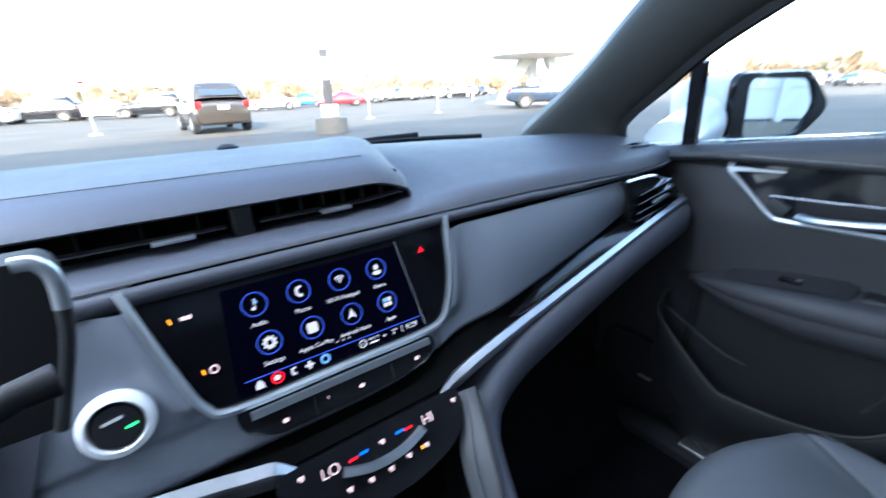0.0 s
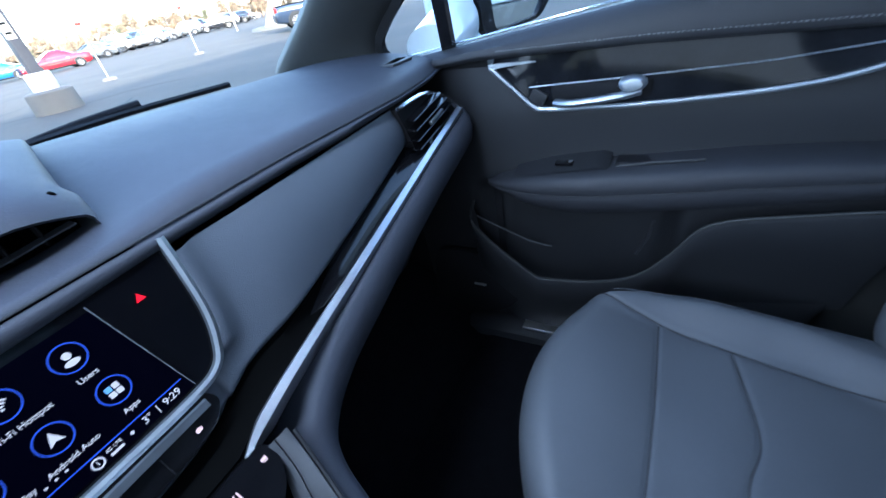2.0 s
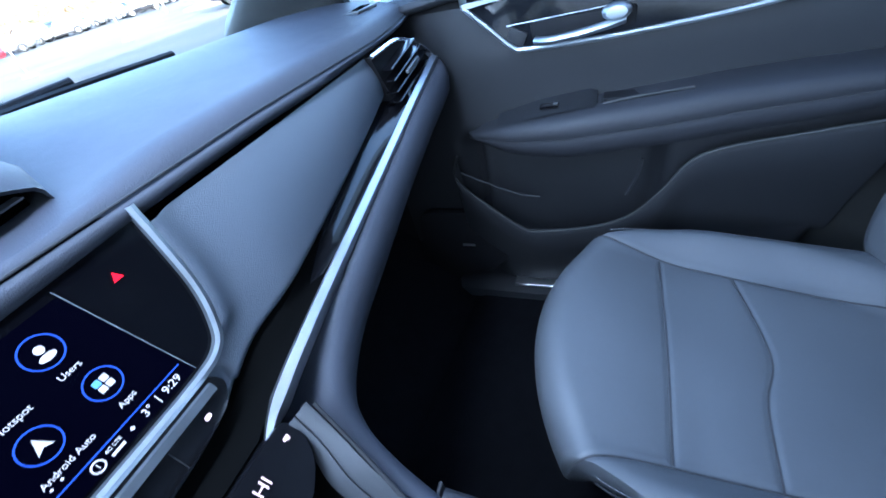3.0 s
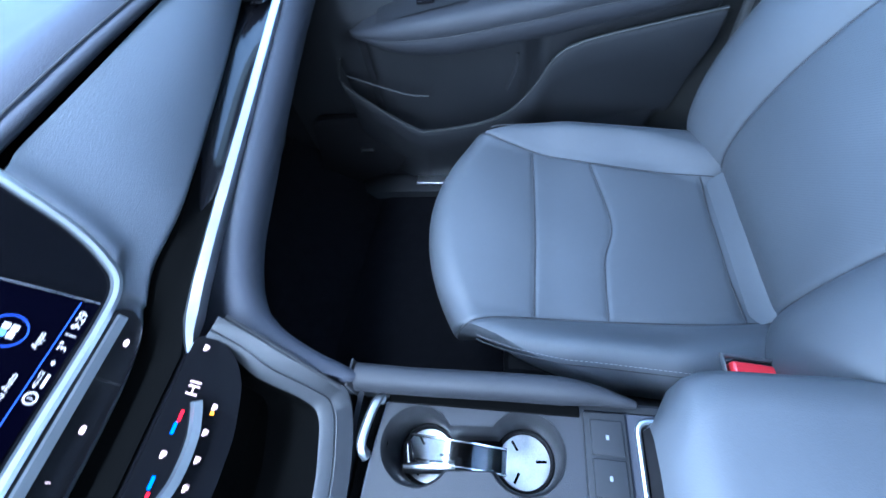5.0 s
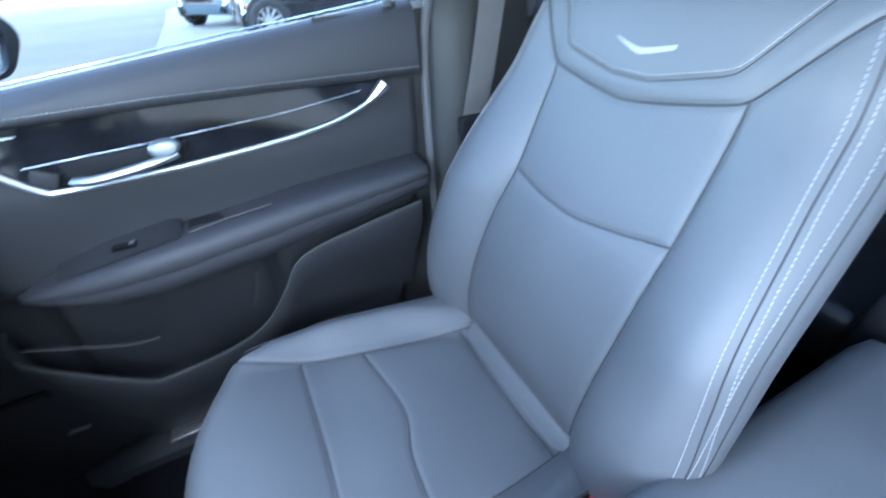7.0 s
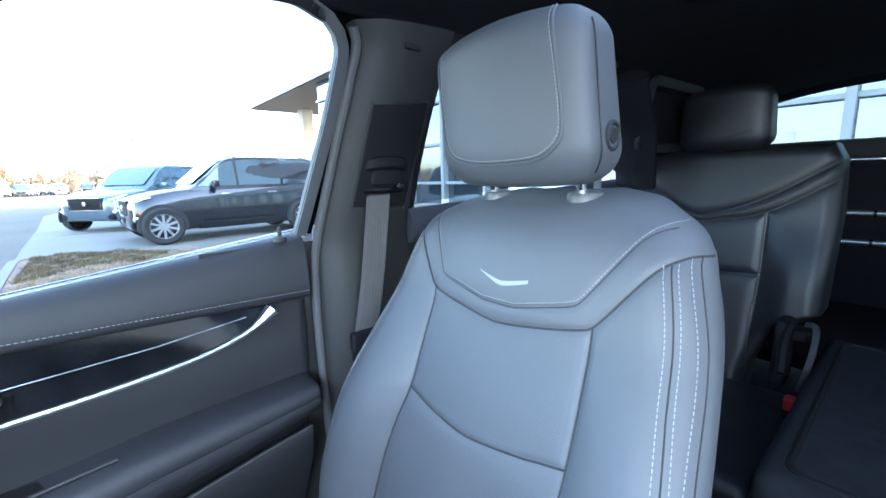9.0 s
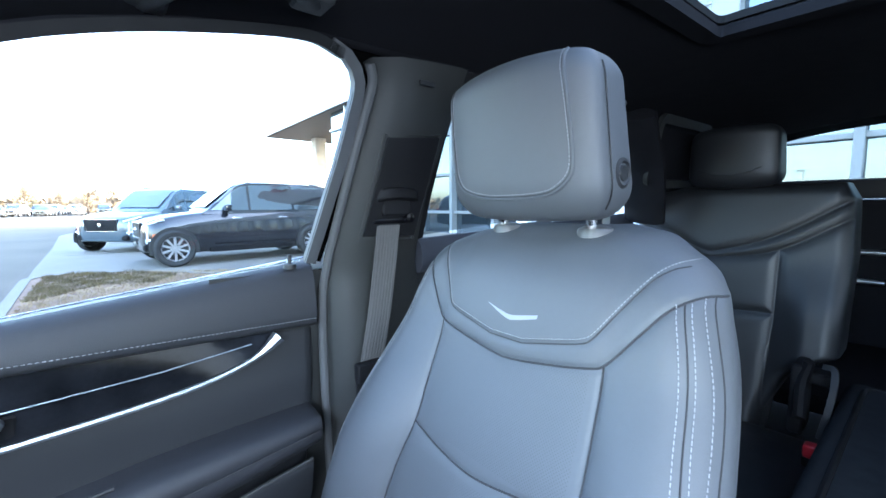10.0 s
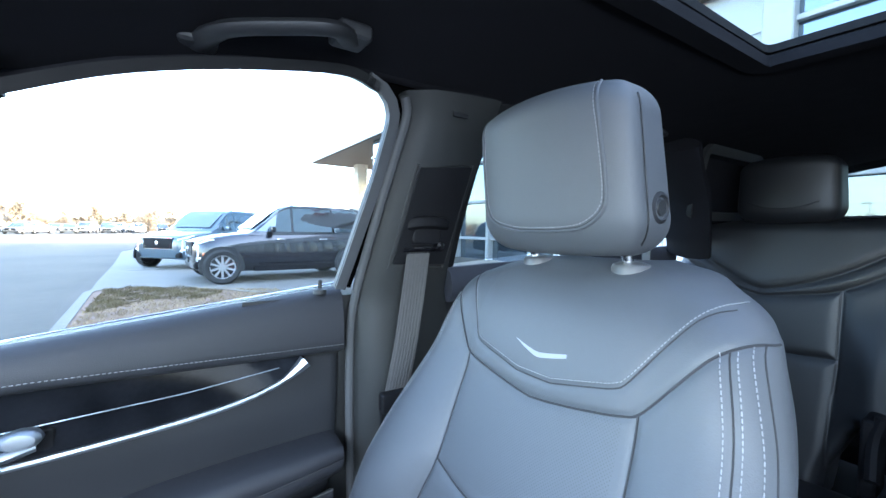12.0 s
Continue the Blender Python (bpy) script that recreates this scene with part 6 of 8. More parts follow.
part("strap", rbox((0.19, -0.075, 0.655), (0.035, 0.10, 0.03), 0.008), PILLAR, buckle)

# ---- floor, sills, driver seat, windscreen ----
floor = thing("floor", (0, 0, 0.40), "black carpeted car floor", "floor", "", "structure")
rows = []
for y in np.linspace(-2.0, 1.0, 40):
    rows.append([Vector((x, y, 0.42 + 0.02 * abs(x / 0.75) ** 4 + max(0.0, y - 0.62) * 0.7)) for x in np.linspace(-0.76, 0.76, 24)])
part("carpet", grid(rows), CARPET, floor, "", 60)
part("firewall", grid([[Vector((x, 0.95 + 0.03 * k, 0.62 + 0.10 * k)) for x in np.linspace(-0.76, 0.76, 8)] for k in range(5)]), CARPET, floor)
mat_ = thing("floor_mat", (0.42, 0.45, 0.43), "black carpet floor mat", "floor mat")
part("mat", slab(rounded([(0.18, 0.15), (0.66, 0.15), (0.68, 0.60), (0.20, 0.62)], 0.05), "z", 0.424, 0.436, 0.003), CARPET, mat_)
sill = thing("door_sill", (0.71, 0.2, 0.42), "black door sill with a silver scuff plate", "sill", "", "structure")
part("sill_cover", grid([[Vector((x, y, z)) for x, z in ((0.665, 0.425), (0.675, 0.450), (0.70, 0.458), (0.75, 0.455), (0.77, 0.42))] for y in np.linspace(-0.4, 0.74, 12)]), PLASTIC, sill)
part("scuff_plate", rbox((0.705, 0.20, 0.460), (0.028, 0.62, 0.006), 0.002), ALLOY, sill, "silver scuff plate")
part("seat_side_trim", rbox((0.640, -0.06, 0.585), (0.03, 0.10, 0.03), 0.01), ALLOY, sill)

driver = thing("front_seat", (-0.38, 0.0, 0.40), "black leather driver seat", "car seat")
part("cushion", rbox((-0.38, 0.12, 0.60), (0.46, 0.50, 0.16), 0.05, 4), LEATHER, driver)
part("backrest", rbox((-0.38, -0.22, 0.92), (0.48, 0.13, 0.62), 0.05, 4, Matrix.Rotation(0.2, 4, "X")), LEATHER, driver)
part("headrest", headrest_bm(-0.38), LEATHER, driver)

ws = thing("windscreen", (0, 0.9, 1.1), "clear curved windscreen", "windscreen", "", "structure")
rows = []
for t in np.linspace(0, 1, 14):
    rows.append([Vector((x * (0.80 - 0.13 * t), 1.16 - 0.76 * t - 0.16 * (x) ** 2 * (1 - 0.5 * t), 1.062 + 0.42 * t)) for x in np.linspace(-1, 1, 22)])
part("pane", grid(rows), PANE, ws).visible_shadow = False
part("screen_seal", sweep([r + Vector((0, -0.02, -0.002)) for r in rows[0]], ring(0.016, 8, 0.008)), RUBBER, ws)
part("cowl", grid([[Vector((0.84 * x, 1.145 - 0.16 * x * x + 0.07 * k, 1.052 - 0.02 * k)) for x in np.linspace(-1, 1, 24)] for k in range(5)]), RUBBER, ws, "black cowl below the windscreen")
wiper = thing("windscreen_wiper", (0.3, 1.15, 1.07), "black windscreen wiper at rest", "wiper")
part("blade", sweep(smooth([(-0.20, 1.215, 1.060), (0.10, 1.215, 1.066), (0.42, 1.185, 1.070), (0.66, 1.12, 1.066)], 6), [(-0.004, -0.005), (0.004, -0.005), (0.006, 0.002), (0.0, 0.006), (-0.006, 0.002)]), RUBBER, wiper)
part("arm", sweep(smooth([(0.20, 1.26, 1.05), (0.36, 1.22, 1.072), (0.50, 1.19, 1.078)], 6), ring(0.007, 8)), DARK, wiper)
wiper2 = thing("windscreen_wiper", (-0.3, 1.15, 1.07), "black windscreen wiper at rest", "wiper")
part("blade", sweep(smooth([(-0.70, 1.14, 1.060), (-0.45, 1.20, 1.066), (-0.18, 1.22, 1.068), (0.06, 1.22, 1.064)], 6), [(-0.004, -0.005), (0.004, -0.005), (0.006, 0.002), (0.0, 0.006), (-0.006, 0.002)]), RUBBER, wiper2)

hull = thing("car_body", (0, -0.5, 0.3), "pale pearl body shell closing the car", "car body", "", "structure")
part("bonnet", grid([[Vector((x * (0.86 - 0.05 * k / 6), 1.25 + 0.13 * k - 0.10 * x * x, 1.035 - 0.012 * k - 0.004 * k * k - 0.03 * x ** 4)) for x in np.linspace(-1, 1, 18)] for k in range(8)]), WHITE_PAINT, hull, "pale pearl bonnet")
part("right_flank", grid([[Vector((0.79 + 0.10 * math.sin(min(1.0, max(0, (1.12 - z) / 0.5)) * 1.2), y, z)) for y in np.linspace(-1.95, -0.085, 12)] for z in (1.16, 1.08, 0.95, 0.8, 0.6, 0.40)]), WHITE_PAINT, hull, "pale pearl rear flank")
part("left_side", grid([[Vector((-0.76 + 0.33 * max(0, z - 1.1), y, z)) for y in (-2.0, -0.8, -0.2, 0.3, 0.95)] for z in (0.42, 0.8, 1.1)]), PLASTIC, hull)
part("left_rail", grid([[Vector((-0.62 - 0.04 * k, y, 1.47 - 0.06 * k)) for y in np.linspace(-1.9, 0.4, 8)] for k in range(2)]), LINING, hull)
part("left_pillar", merge(rbox((-0.68, -0.20, 1.28), (0.05, 0.14, 0.42), 0.02), rbox((-0.66, -1.25, 1.28), (0.05, 0.2, 0.42), 0.02),
                          sweep([(-0.73, 0.9, 1.07), (-0.60, 0.40, 1.44)], ring(0.045, 8))), PILLAR, hull)
part("right_rail", grid([[Vector((0.600 + 0.05 * k, y, 1.487 - 0.035 * k)) for y in np.linspace(-1.9, -0.31, 8)] for k in range(2)]), LINING, hull)
# unseen left panes, added with tint to reduce sky light from that side
for y0, y1, tint in ((-0.13, 0.55, TINT), (-1.15, -0.27, PRIVACY)):
    part("left_pane", grid([[Vector((-0.76 + 0.33 * (z - 1.1), y, z)) for y in (y0, (y0 + y1) / 2, y1)] for z in (1.10, 1.28, 1.46)]), tint, hull, "unseen left side window, tinted to cut light")
part("rear_arch", merge(rbox((0.70, -1.50, 0.78), (0.16, 0.75, 0.72), 0.05), rbox((-0.70, -1.50, 0.78), (0.16, 0.75, 0.72), 0.05)), PLASTIC, hull)

# ---- rear side: door, quarter, rear bench ----
rear_door = thing("rear_door", (0.73, -0.7, 0.42), "closed black rear passenger door", "car door")
part("door_panel", grid([[Vector((0.715 + 0.01 * (z > 1.1), y, z + (0.045 * (-0.3 - y) * (z > 1.0)))) for y in np.linspace(-1.12, -0.27, 16)] for z in (0.42, 0.7, 0.9, 1.08, 1.13, 1.165)]), PLASTIC, rear_door)
part("sill_pad", sweep([Vector((0.705, y, 1.150 + 0.045 * (-0.3 - y))) for y in np.linspace(-1.12, -0.275, 10)], ring(0.022, 10, 0.035)), SOFT, rear_door)
part("door_ledge", sweep([Vector((0.694, y, 1.075)) for y in np.linspace(-1.1, -0.28, 8)], ring(0.016, 10, 0.02)), SOFT, rear_door)
RW = [(-0.272, 1.185), (-0.292, 1.405), (-0.335, 1.472), (-0.75, 1.470), (-0.90, 1.44), (-1.08, 1.25)]
part("window_frame", sweep([side(y, z, 0.002) for y, z in smooth(RW, 4)], [(-0.012, -0.008), (0.012, -0.008), (0.012, 0.008), (-0.012, 0.008)], up=(1, 0, 0.33)), RUBBER, rear_door)
bm = bmesh.new()
bm.faces.new([bm.verts.new(side(y, z, -0.012)) for y, z in RW])
part("window_pane", bm, REAR_TINT, rear_door, "tinted rear side window")
quarter = thing("quarter_panel", (0.68, -1.4, 0.9), "black rear quarter trim with belt", "quarter trim", "", "structure")
part("quarter_cover", grid([[side(y, z, 0.03) for y in (-0.93 - 0.9 * (1.47 - z), -1.20, -1.5, -1.95)] for z in (1.47, 1.40, 1.32, 1.25, 1.10, 0.8)]), LINING, quarter)
part("c_pillar", sweep(smooth([(0.575, -0.86, 1.475), (0.590, -0.92, 1.42), (0.603, -0.99, 1.36), (0.618, -1.04, 1.28), (0.632, -1.08, 1.20)], 5), ring(0.026, 10, 0.060), up=(1, 0, 0)), LINING, quarter, "dark rear pillar trim")
part("quarter_surround", sweep([side(y, z, 0.075) for y, z in rounded([(-0.955, 1.475), (-1.000, 1.305), (-1.345, 1.315), (-1.300, 1.480)], 0.03)], [(-0.012, -0.006), (0.012, -0.006), (0.012, 0.006), (-0.012, 0.006)], up=(1, 0, 0.33), closed=True), PILLAR, quarter, "grey trim round the dark quarter recess")
rbelt = thing("seat_belt", (0.55, -0.9, 1.3), "grey rear seat belt", "seat belt")
part("webbing", sweep([(0.612, -0.84, 1.36), (0.617, -0.83, 1.22), (0.615, -0.82, 1.05), (0.61, -0.81, 0.85)], [(-0.022, -0.0007), (0.022, -0.0007), (0.022, 0.0007), (-0.022, 0.0007)], up=(0.6, 0.8, 0)), WEBBING, rbelt)

# rear seat, upright part
RX, RYB = 0.445, -1.20
rear_seat = thing("rear_seat", (RX, -1.1, 0.55), "upright black leather rear seat with headrest", "car seat")
RL = [smooth([(-0.262, 1.262), (-0.12, 1.165), (0.0, 1.118), (0.06, 1.115), (0.15, 1.165), (0.262, 1.235)], 5), smooth([(-0.262, 1.215), (-0.125, 1.126), (0.0, 1.098), (0.06, 1.098), (0.15, 1.126), (0.262, 1.19)], 5),
      [(-0.125, 1.126), (-0.128, 0.95), (-0.118, 0.66)], [(0.135, 1.126), (0.13, 0.95), (0.12, 0.66)], [(-0.128, 0.958), (0.13, 0.946)]]
rows, nn, mm = [], 250, 180
for j in range(mm):
    z = 0.62 + 0.68 * j / (mm - 1)
    ul = lerp_at(z, [0.62, 0.70, 0.80, 0.835, 0.88, 1.12, 1.26, 1.30], [-0.118, -0.125, -0.165, -0.190, -0.262, -0.264, -0.255, -0.235])
    uh = lerp_at(z, [0.62, 1.12, 1.235, 1.285, 1.30], [0.27, 0.27, 0.255, 0.20, 0.12])
    U = np.linspace(ul, uh, nn)
    V = np.full(nn, z)
    y = RYB + 0.16 * (1.30 - z) + grooves(U, V, RL, 0.0032, 0.005) + 0.03 * step(np.abs(U), 0.13, 0.2) * (1 - step(V, 0.95, 1.12))
    d = np.minimum(np.minimum(U - ul, uh - U), 1.301 - z)
    y = y - roll(np.maximum(d, 0), 0.035)
    rows.append([Vector((RX + U[i], y[i], z)) for i in range(nn)])
bm = bmesh.new()
vs2 = add_grid(bm, rows)
rimv = [r[0] for r in vs2] + vs2[-1][1:] + [r[-1] for r in vs2[::-1]][1:]
lastv = rimv
nxt = [bm.verts.new(v.co + Vector((0, -0.10, 0))) for v in rimv]
for i in range(len(rimv) - 1):
    bm.faces.new((lastv[i], lastv[i + 1], nxt[i + 1], nxt[i]))
bmesh.ops.recalc_face_normals(bm, faces=bm.faces)
# darkened leather copy carries the shade of the rear bench
part("backrest", bm, LEATHER_SHADED, rear_seat, "black leather backrest with curved seams", 60)
part("cushion", rbox((RX, -0.88, 0.60), (0.52, 0.50, 0.13), 0.04, 4), LEATHER_SHADED, rear_seat)
rh = part("headrest", headrest_bm(RX, half=0.112, bottom=1.290, top=1.466, front=-1.165, depth=0.11, tilt=0.0), LEATHER_SHADED, rear_seat)
part("headrest_seam", sweep(smooth([(RX - 0.075, -1.164, 1.345), (RX - 0.03, -1.163, 1.330), (RX + 0.03, -1.163, 1.330), (RX + 0.075, -1.164, 1.345)], 5), ring(0.0018, 6)), SEAM, rh)
for x in (RX - 0.05, RX + 0.06):
    part("post", sweep([(x, -1.225, 1.27), (x, -1.225, 1.33)], ring(0.007, 10), up=(1, 0, 0)), DARK, rear_seat)
part("hinge_cover", merge(rbox((0.240, -1.075, 0.79), (0.030, 0.09, 0.17), 0.012), rbox((0.205, -1.10, 0.835), (0.045, 0.06, 0.03), 0.01)), DARK, rear_seat, "black seat hinge cover")
part("latch_arm", sweep(smooth([(0.1980, -1.040, 0.8803), (0.1787, -1.030, 0.8750), (0.1776, -1.000, 0.8173), (0.1892, -0.980, 0.7346)], 6), [(-0.006, -0.006), (0.006, -0.006), (0.006, 0.006), (-0.006, 0.006)], up=(0, 1, 0.2)), PLASTIC, rear_seat, "black curved latch arm")
part("latch_bracket", sweep(smooth([(0.2249, -1.050, 0.8799), (0.2329, -1.040, 0.8307), (0.2277, -1.000, 0.7601)], 5), ring(0.012, 8, 0.022), up=(0, 1, 0)), DARK, rear_seat)
rb = thing("belt_buckle", (0.20, -0.98, 0.605), "black rear seat belt buckle with red button", "belt buckle")
part("body", rbox((0.200, -1.0, 0.655), (0.03, 0.05, 0.10), 0.006), DARK, rb)
part("release", rbox((0.200, -0.985, 0.700), (0.026, 0.03, 0.03), 0.006), RED, rb, "red release button")
folded = thing("rear_seat", (-0.15, -0.95, 0.55), "folded-down rear seat section with black carpet back", "car seat")
part("seat_back", rbox((-0.175, -0.86, 0.745), (0.70, 0.74, 0.12), 0.03, 4), SEAT_CARPET, folded, "black carpeted back of the folded seat")
part("back_rim", sweep([Vector((x, y, 0.803)) for x, y in rounded([(0.14, -0.53), (-0.49, -0.53), (-0.49, -1.19), (0.14, -1.19)], 0.03)], ring(0.006, 8), closed=True), DARK, folded)
part("seat_cushion", rbox((-0.16, -0.92, 0.60), (0.72, 0.60, 0.16), 0.03, 4), LEATHER_SHADED, folded)
# cargo bay and tailgate
cargo = thing("cargo_bay", (0, -1.6, 0.55), "black carpeted cargo bay", "cargo bay", "", "structure")
part("cargo_floor", rbox((0, -1.62, 0.70), (1.2, 0.70, 0.05), 0.01), CARPET, cargo)
part("tailgate_panel", grid([[Vector((x, -1.98 + 0.05 * k, 0.60 + 0.22 * k)) for x in np.linspace(-0.70, 0.70, 8)] for k in range(4)]), LINING, cargo)
RWIN = [(-0.52, -1.88, 1.335), (0.52, -1.88, 1.335), (0.46, -1.68, 1.535), (-0.46, -1.68, 1.535)]
bm = bmesh.new()
bm.faces.new([bm.verts.new(p) for p in RWIN])
part("rear_window", bm, REAR_TINT, cargo, "tinted rear window")
part("rear_header", rbox((0, -1.72, 1.550), (1.2, 0.12, 0.03), 0.01), LINING, cargo)
part("rear_pillar", merge(sweep([(0.56, -1.92, 1.28), (0.505, -1.68, 1.56)], ring(0.05, 8)), sweep([(-0.56, -1.92, 1.28), (-0.505, -1.68, 1.56)], ring(0.05, 8))), LINING, cargo)
part("window_ledge", rbox((0, -1.90, 1.30), (1.3, 0.06, 0.07), 0.015), PLASTIC, cargo)
for z in (1.076, 0.973):
    barr = thing("cargo_rail", (0.0, -1.86, z), "silver cargo bar with dark joints", "rail", "cargo bars")
    part("tube", sweep([(0.27, -1.86, z), (-0.55, -1.86, z)], ring(0.010, 12)), SILVER, barr)
    for x in (0.155, -0.10, -0.35):
        part("joint", sweep([(x - 0.004, -1.86, z), (x + 0.004, -1.86, z)], ring(0.0115, 12)), DARK, barr)


# ---- outside ----
ASPHALT = material("worn grey asphalt", (0.078, 0.067, 0.053), 0.9, vary=0.35, scale=0.35, grain=0.6, grain_scale=60, spec=0.3)
CONCRETE = material("pale concrete", (0.135, 0.122, 0.104), 0.85, vary=0.2, scale=0.8, grain=0.4, grain_scale=80)
GRASS = material("dry grass", (0.25, 0.18, 0.105), 0.95, vary=0.5, scale=5, spec=0.2)
GRASS_GREEN = material("winter green grass", (0.105, 0.080, 0.038), 0.95, vary=0.5, scale=5, spec=0.2)
MULCH = material("brown mulch", (0.20, 0.135, 0.105), 0.95, vary=0.4, scale=9, grain=0.8, grain_scale=60, spec=0.2)
FACADE = material("white cladding", (0.46, 0.46, 0.45), 0.55, vary=0.06, scale=0.6)
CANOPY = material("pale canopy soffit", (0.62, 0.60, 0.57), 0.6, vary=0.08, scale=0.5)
# dark tan puts the shade under the overhang into the colour
SOFFIT = material("tan soffit darkened as shade", (0.16, 0.13, 0.10), 0.7, vary=0.1, scale=0.5)
TYRE = material("black tyre rubber", (0.018, 0.018, 0.018), 0.8, vary=0.3, scale=12)
RIM = material("silver alloy rim", (0.36, 0.36, 0.37), 0.32, metal=0.7, vary=0.08)
CAR_GLASS = material("dark car window", (0.085, 0.11, 0.125), 0.05, metal=0.6, vary=0.1, coat=0.6, rough_vary=0.02)
AMBER = material("amber lamp cover", (0.55, 0.10, 0.015), 0.2, vary=0.1, coat=0.5)
LAMP = material("clear lamp cover", (0.7, 0.72, 0.75), 0.12, vary=0.1, coat=0.5)
RED_LAMP = material("red tail lamp", (0.45, 0.01, 0.01), 0.15, vary=0.1, coat=0.5)
BARK = material("grey bark", (0.11, 0.085, 0.065), 0.95, vary=0.3, scale=4)
LEAF = material("tan leaves", (0.17, 0.125, 0.08), 0.9, vary=0.4, scale=1.5)
LEAF_GREEN = material("dull evergreen", (0.09, 0.09, 0.05), 0.9, vary=0.4, scale=1.5)
SHOWROOM_GLASS = material("showroom glass", (0.17, 0.21, 0.24), 0.03, metal=0.75, vary=0.1, coat=1.0, rough_vary=0.01)
POLE = material("dark painted pole", (0.035, 0.035, 0.04), 0.5)
CREAM = material("weathered cream paint", (0.55, 0.5, 0.42), 0.8, vary=0.2, scale=3)

ground = thing("ground", (0, 0, 0), "worn grey asphalt car park with cracks", "ground", "", "structure")
rows = []
gxs = np.sign(np.linspace(-1, 1, 81)) * np.abs(np.linspace(-1, 1, 81)) ** 3 * 900
for y in gxs:
    rows.append([Vector((x, y, -0.012 * max(0.0, math.hypot(x, y) - 60) ** 0.5)) for x in gxs])
part("asphalt", grid(rows), ASPHALT, ground)
random.seed(4)
crk = bmesh.new()
for k in range(14):
    x, y, a = random.uniform(-3, 26), random.uniform(7, 26), random.uniform(-0.6, 0.6)
    pts = []
    for s in range(9):
        pts.append(Vector((x, y, 0.006)))
        a += random.uniform(-0.5, 0.5)
        x, y = x + 0.6 * math.cos(a), y + 0.6 * math.sin(a)
    add_sweep(crk, pts, [(-0.025, -0.002), (0.025, -0.002), (0.0, 0.002)])
part("cracks", crk, DARK, ground, "dark tar-filled cracks")

pad = thing("pavement", (12, -3, 0), "pale concrete parking apron", "pavement", "", "structure")
PADP = [(8.2, -7.4), (7.95, -1.25), (8.95, -0.55), (9.75, 0.55), (9.85, 1.30), (11.2, 1.36), (16.9, 1.50), (24.0, 1.8), (30.0, 1.0), (30.0, -7.4)]
part("slab", slab(PADP, "z", -0.05, 0.05, 0.01), CONCRETE, pad)
part("joint", merge(*[rbox((x, -3.0, 0.051), (0.02, 8.0, 0.004), 0) for x in (13.9, 17.6, 22)]), DARK, pad)
bed = thing("planting_bed", (8.0, 0.2, 0.05), "dry grass and mulch bed with a concrete kerb", "planting bed")
BED = rounded([(5.4, 1.12), (9.45, 1.26), (9.65, 0.60), (8.9, -0.55), (7.85, -1.25), (7.9, -4.0), (5.4, -4.0)], 0.35)
part("kerb", sweep([Vector((x, y, 0.08)) for x, y in BED], [(-0.07, -0.08), (0.07, -0.08), (0.06, 0.035), (-0.06, 0.035)], closed=True), CONCRETE, bed)
part("soil", slab(BED, "z", 0.0, 0.10), MULCH, bed)
random.seed(9)
for green, name in ((True, "green_grass"), (False, "dry_grass")):
    gb = bmesh.new()
    for k in range(26000 if green else 14000):
        x, y = random.uniform(5.6, 9.6), random.uniform(-1.6, 1.06)
        far = x > 7.25 + 0.45 * (1.1 - y) + 0.25 * math.sin(y * 5) and y > -0.45 - 0.2 * math.sin(x * 4)
        edge = (x - 8.9) * 1.5 - (y + 0.55)
        if far != green or edge > 0:
            continue
        clump = 0.6 + 0.4 * math.sin(x * 9) * math.sin(y * 11 + x * 3)
        h, a = random.uniform(0.03, 0.10) * (clump if green else 0.55), random.uniform(0, 6.28)
        w = 0.007
        p = Vector((x, y, 0.095))
        q = Vector((math.cos(a) * w, math.sin(a) * w, 0))
        tip = Vector((random.gauss(0, 0.04), random.gauss(0, 0.04), h))
        gb.faces.new((gb.verts.new(p - q), gb.verts.new(p + q), gb.verts.new(p + tip)))
    g = part(name, gb, GRASS_GREEN if green else GRASS, bed)
    g["kind"] = "stuff"


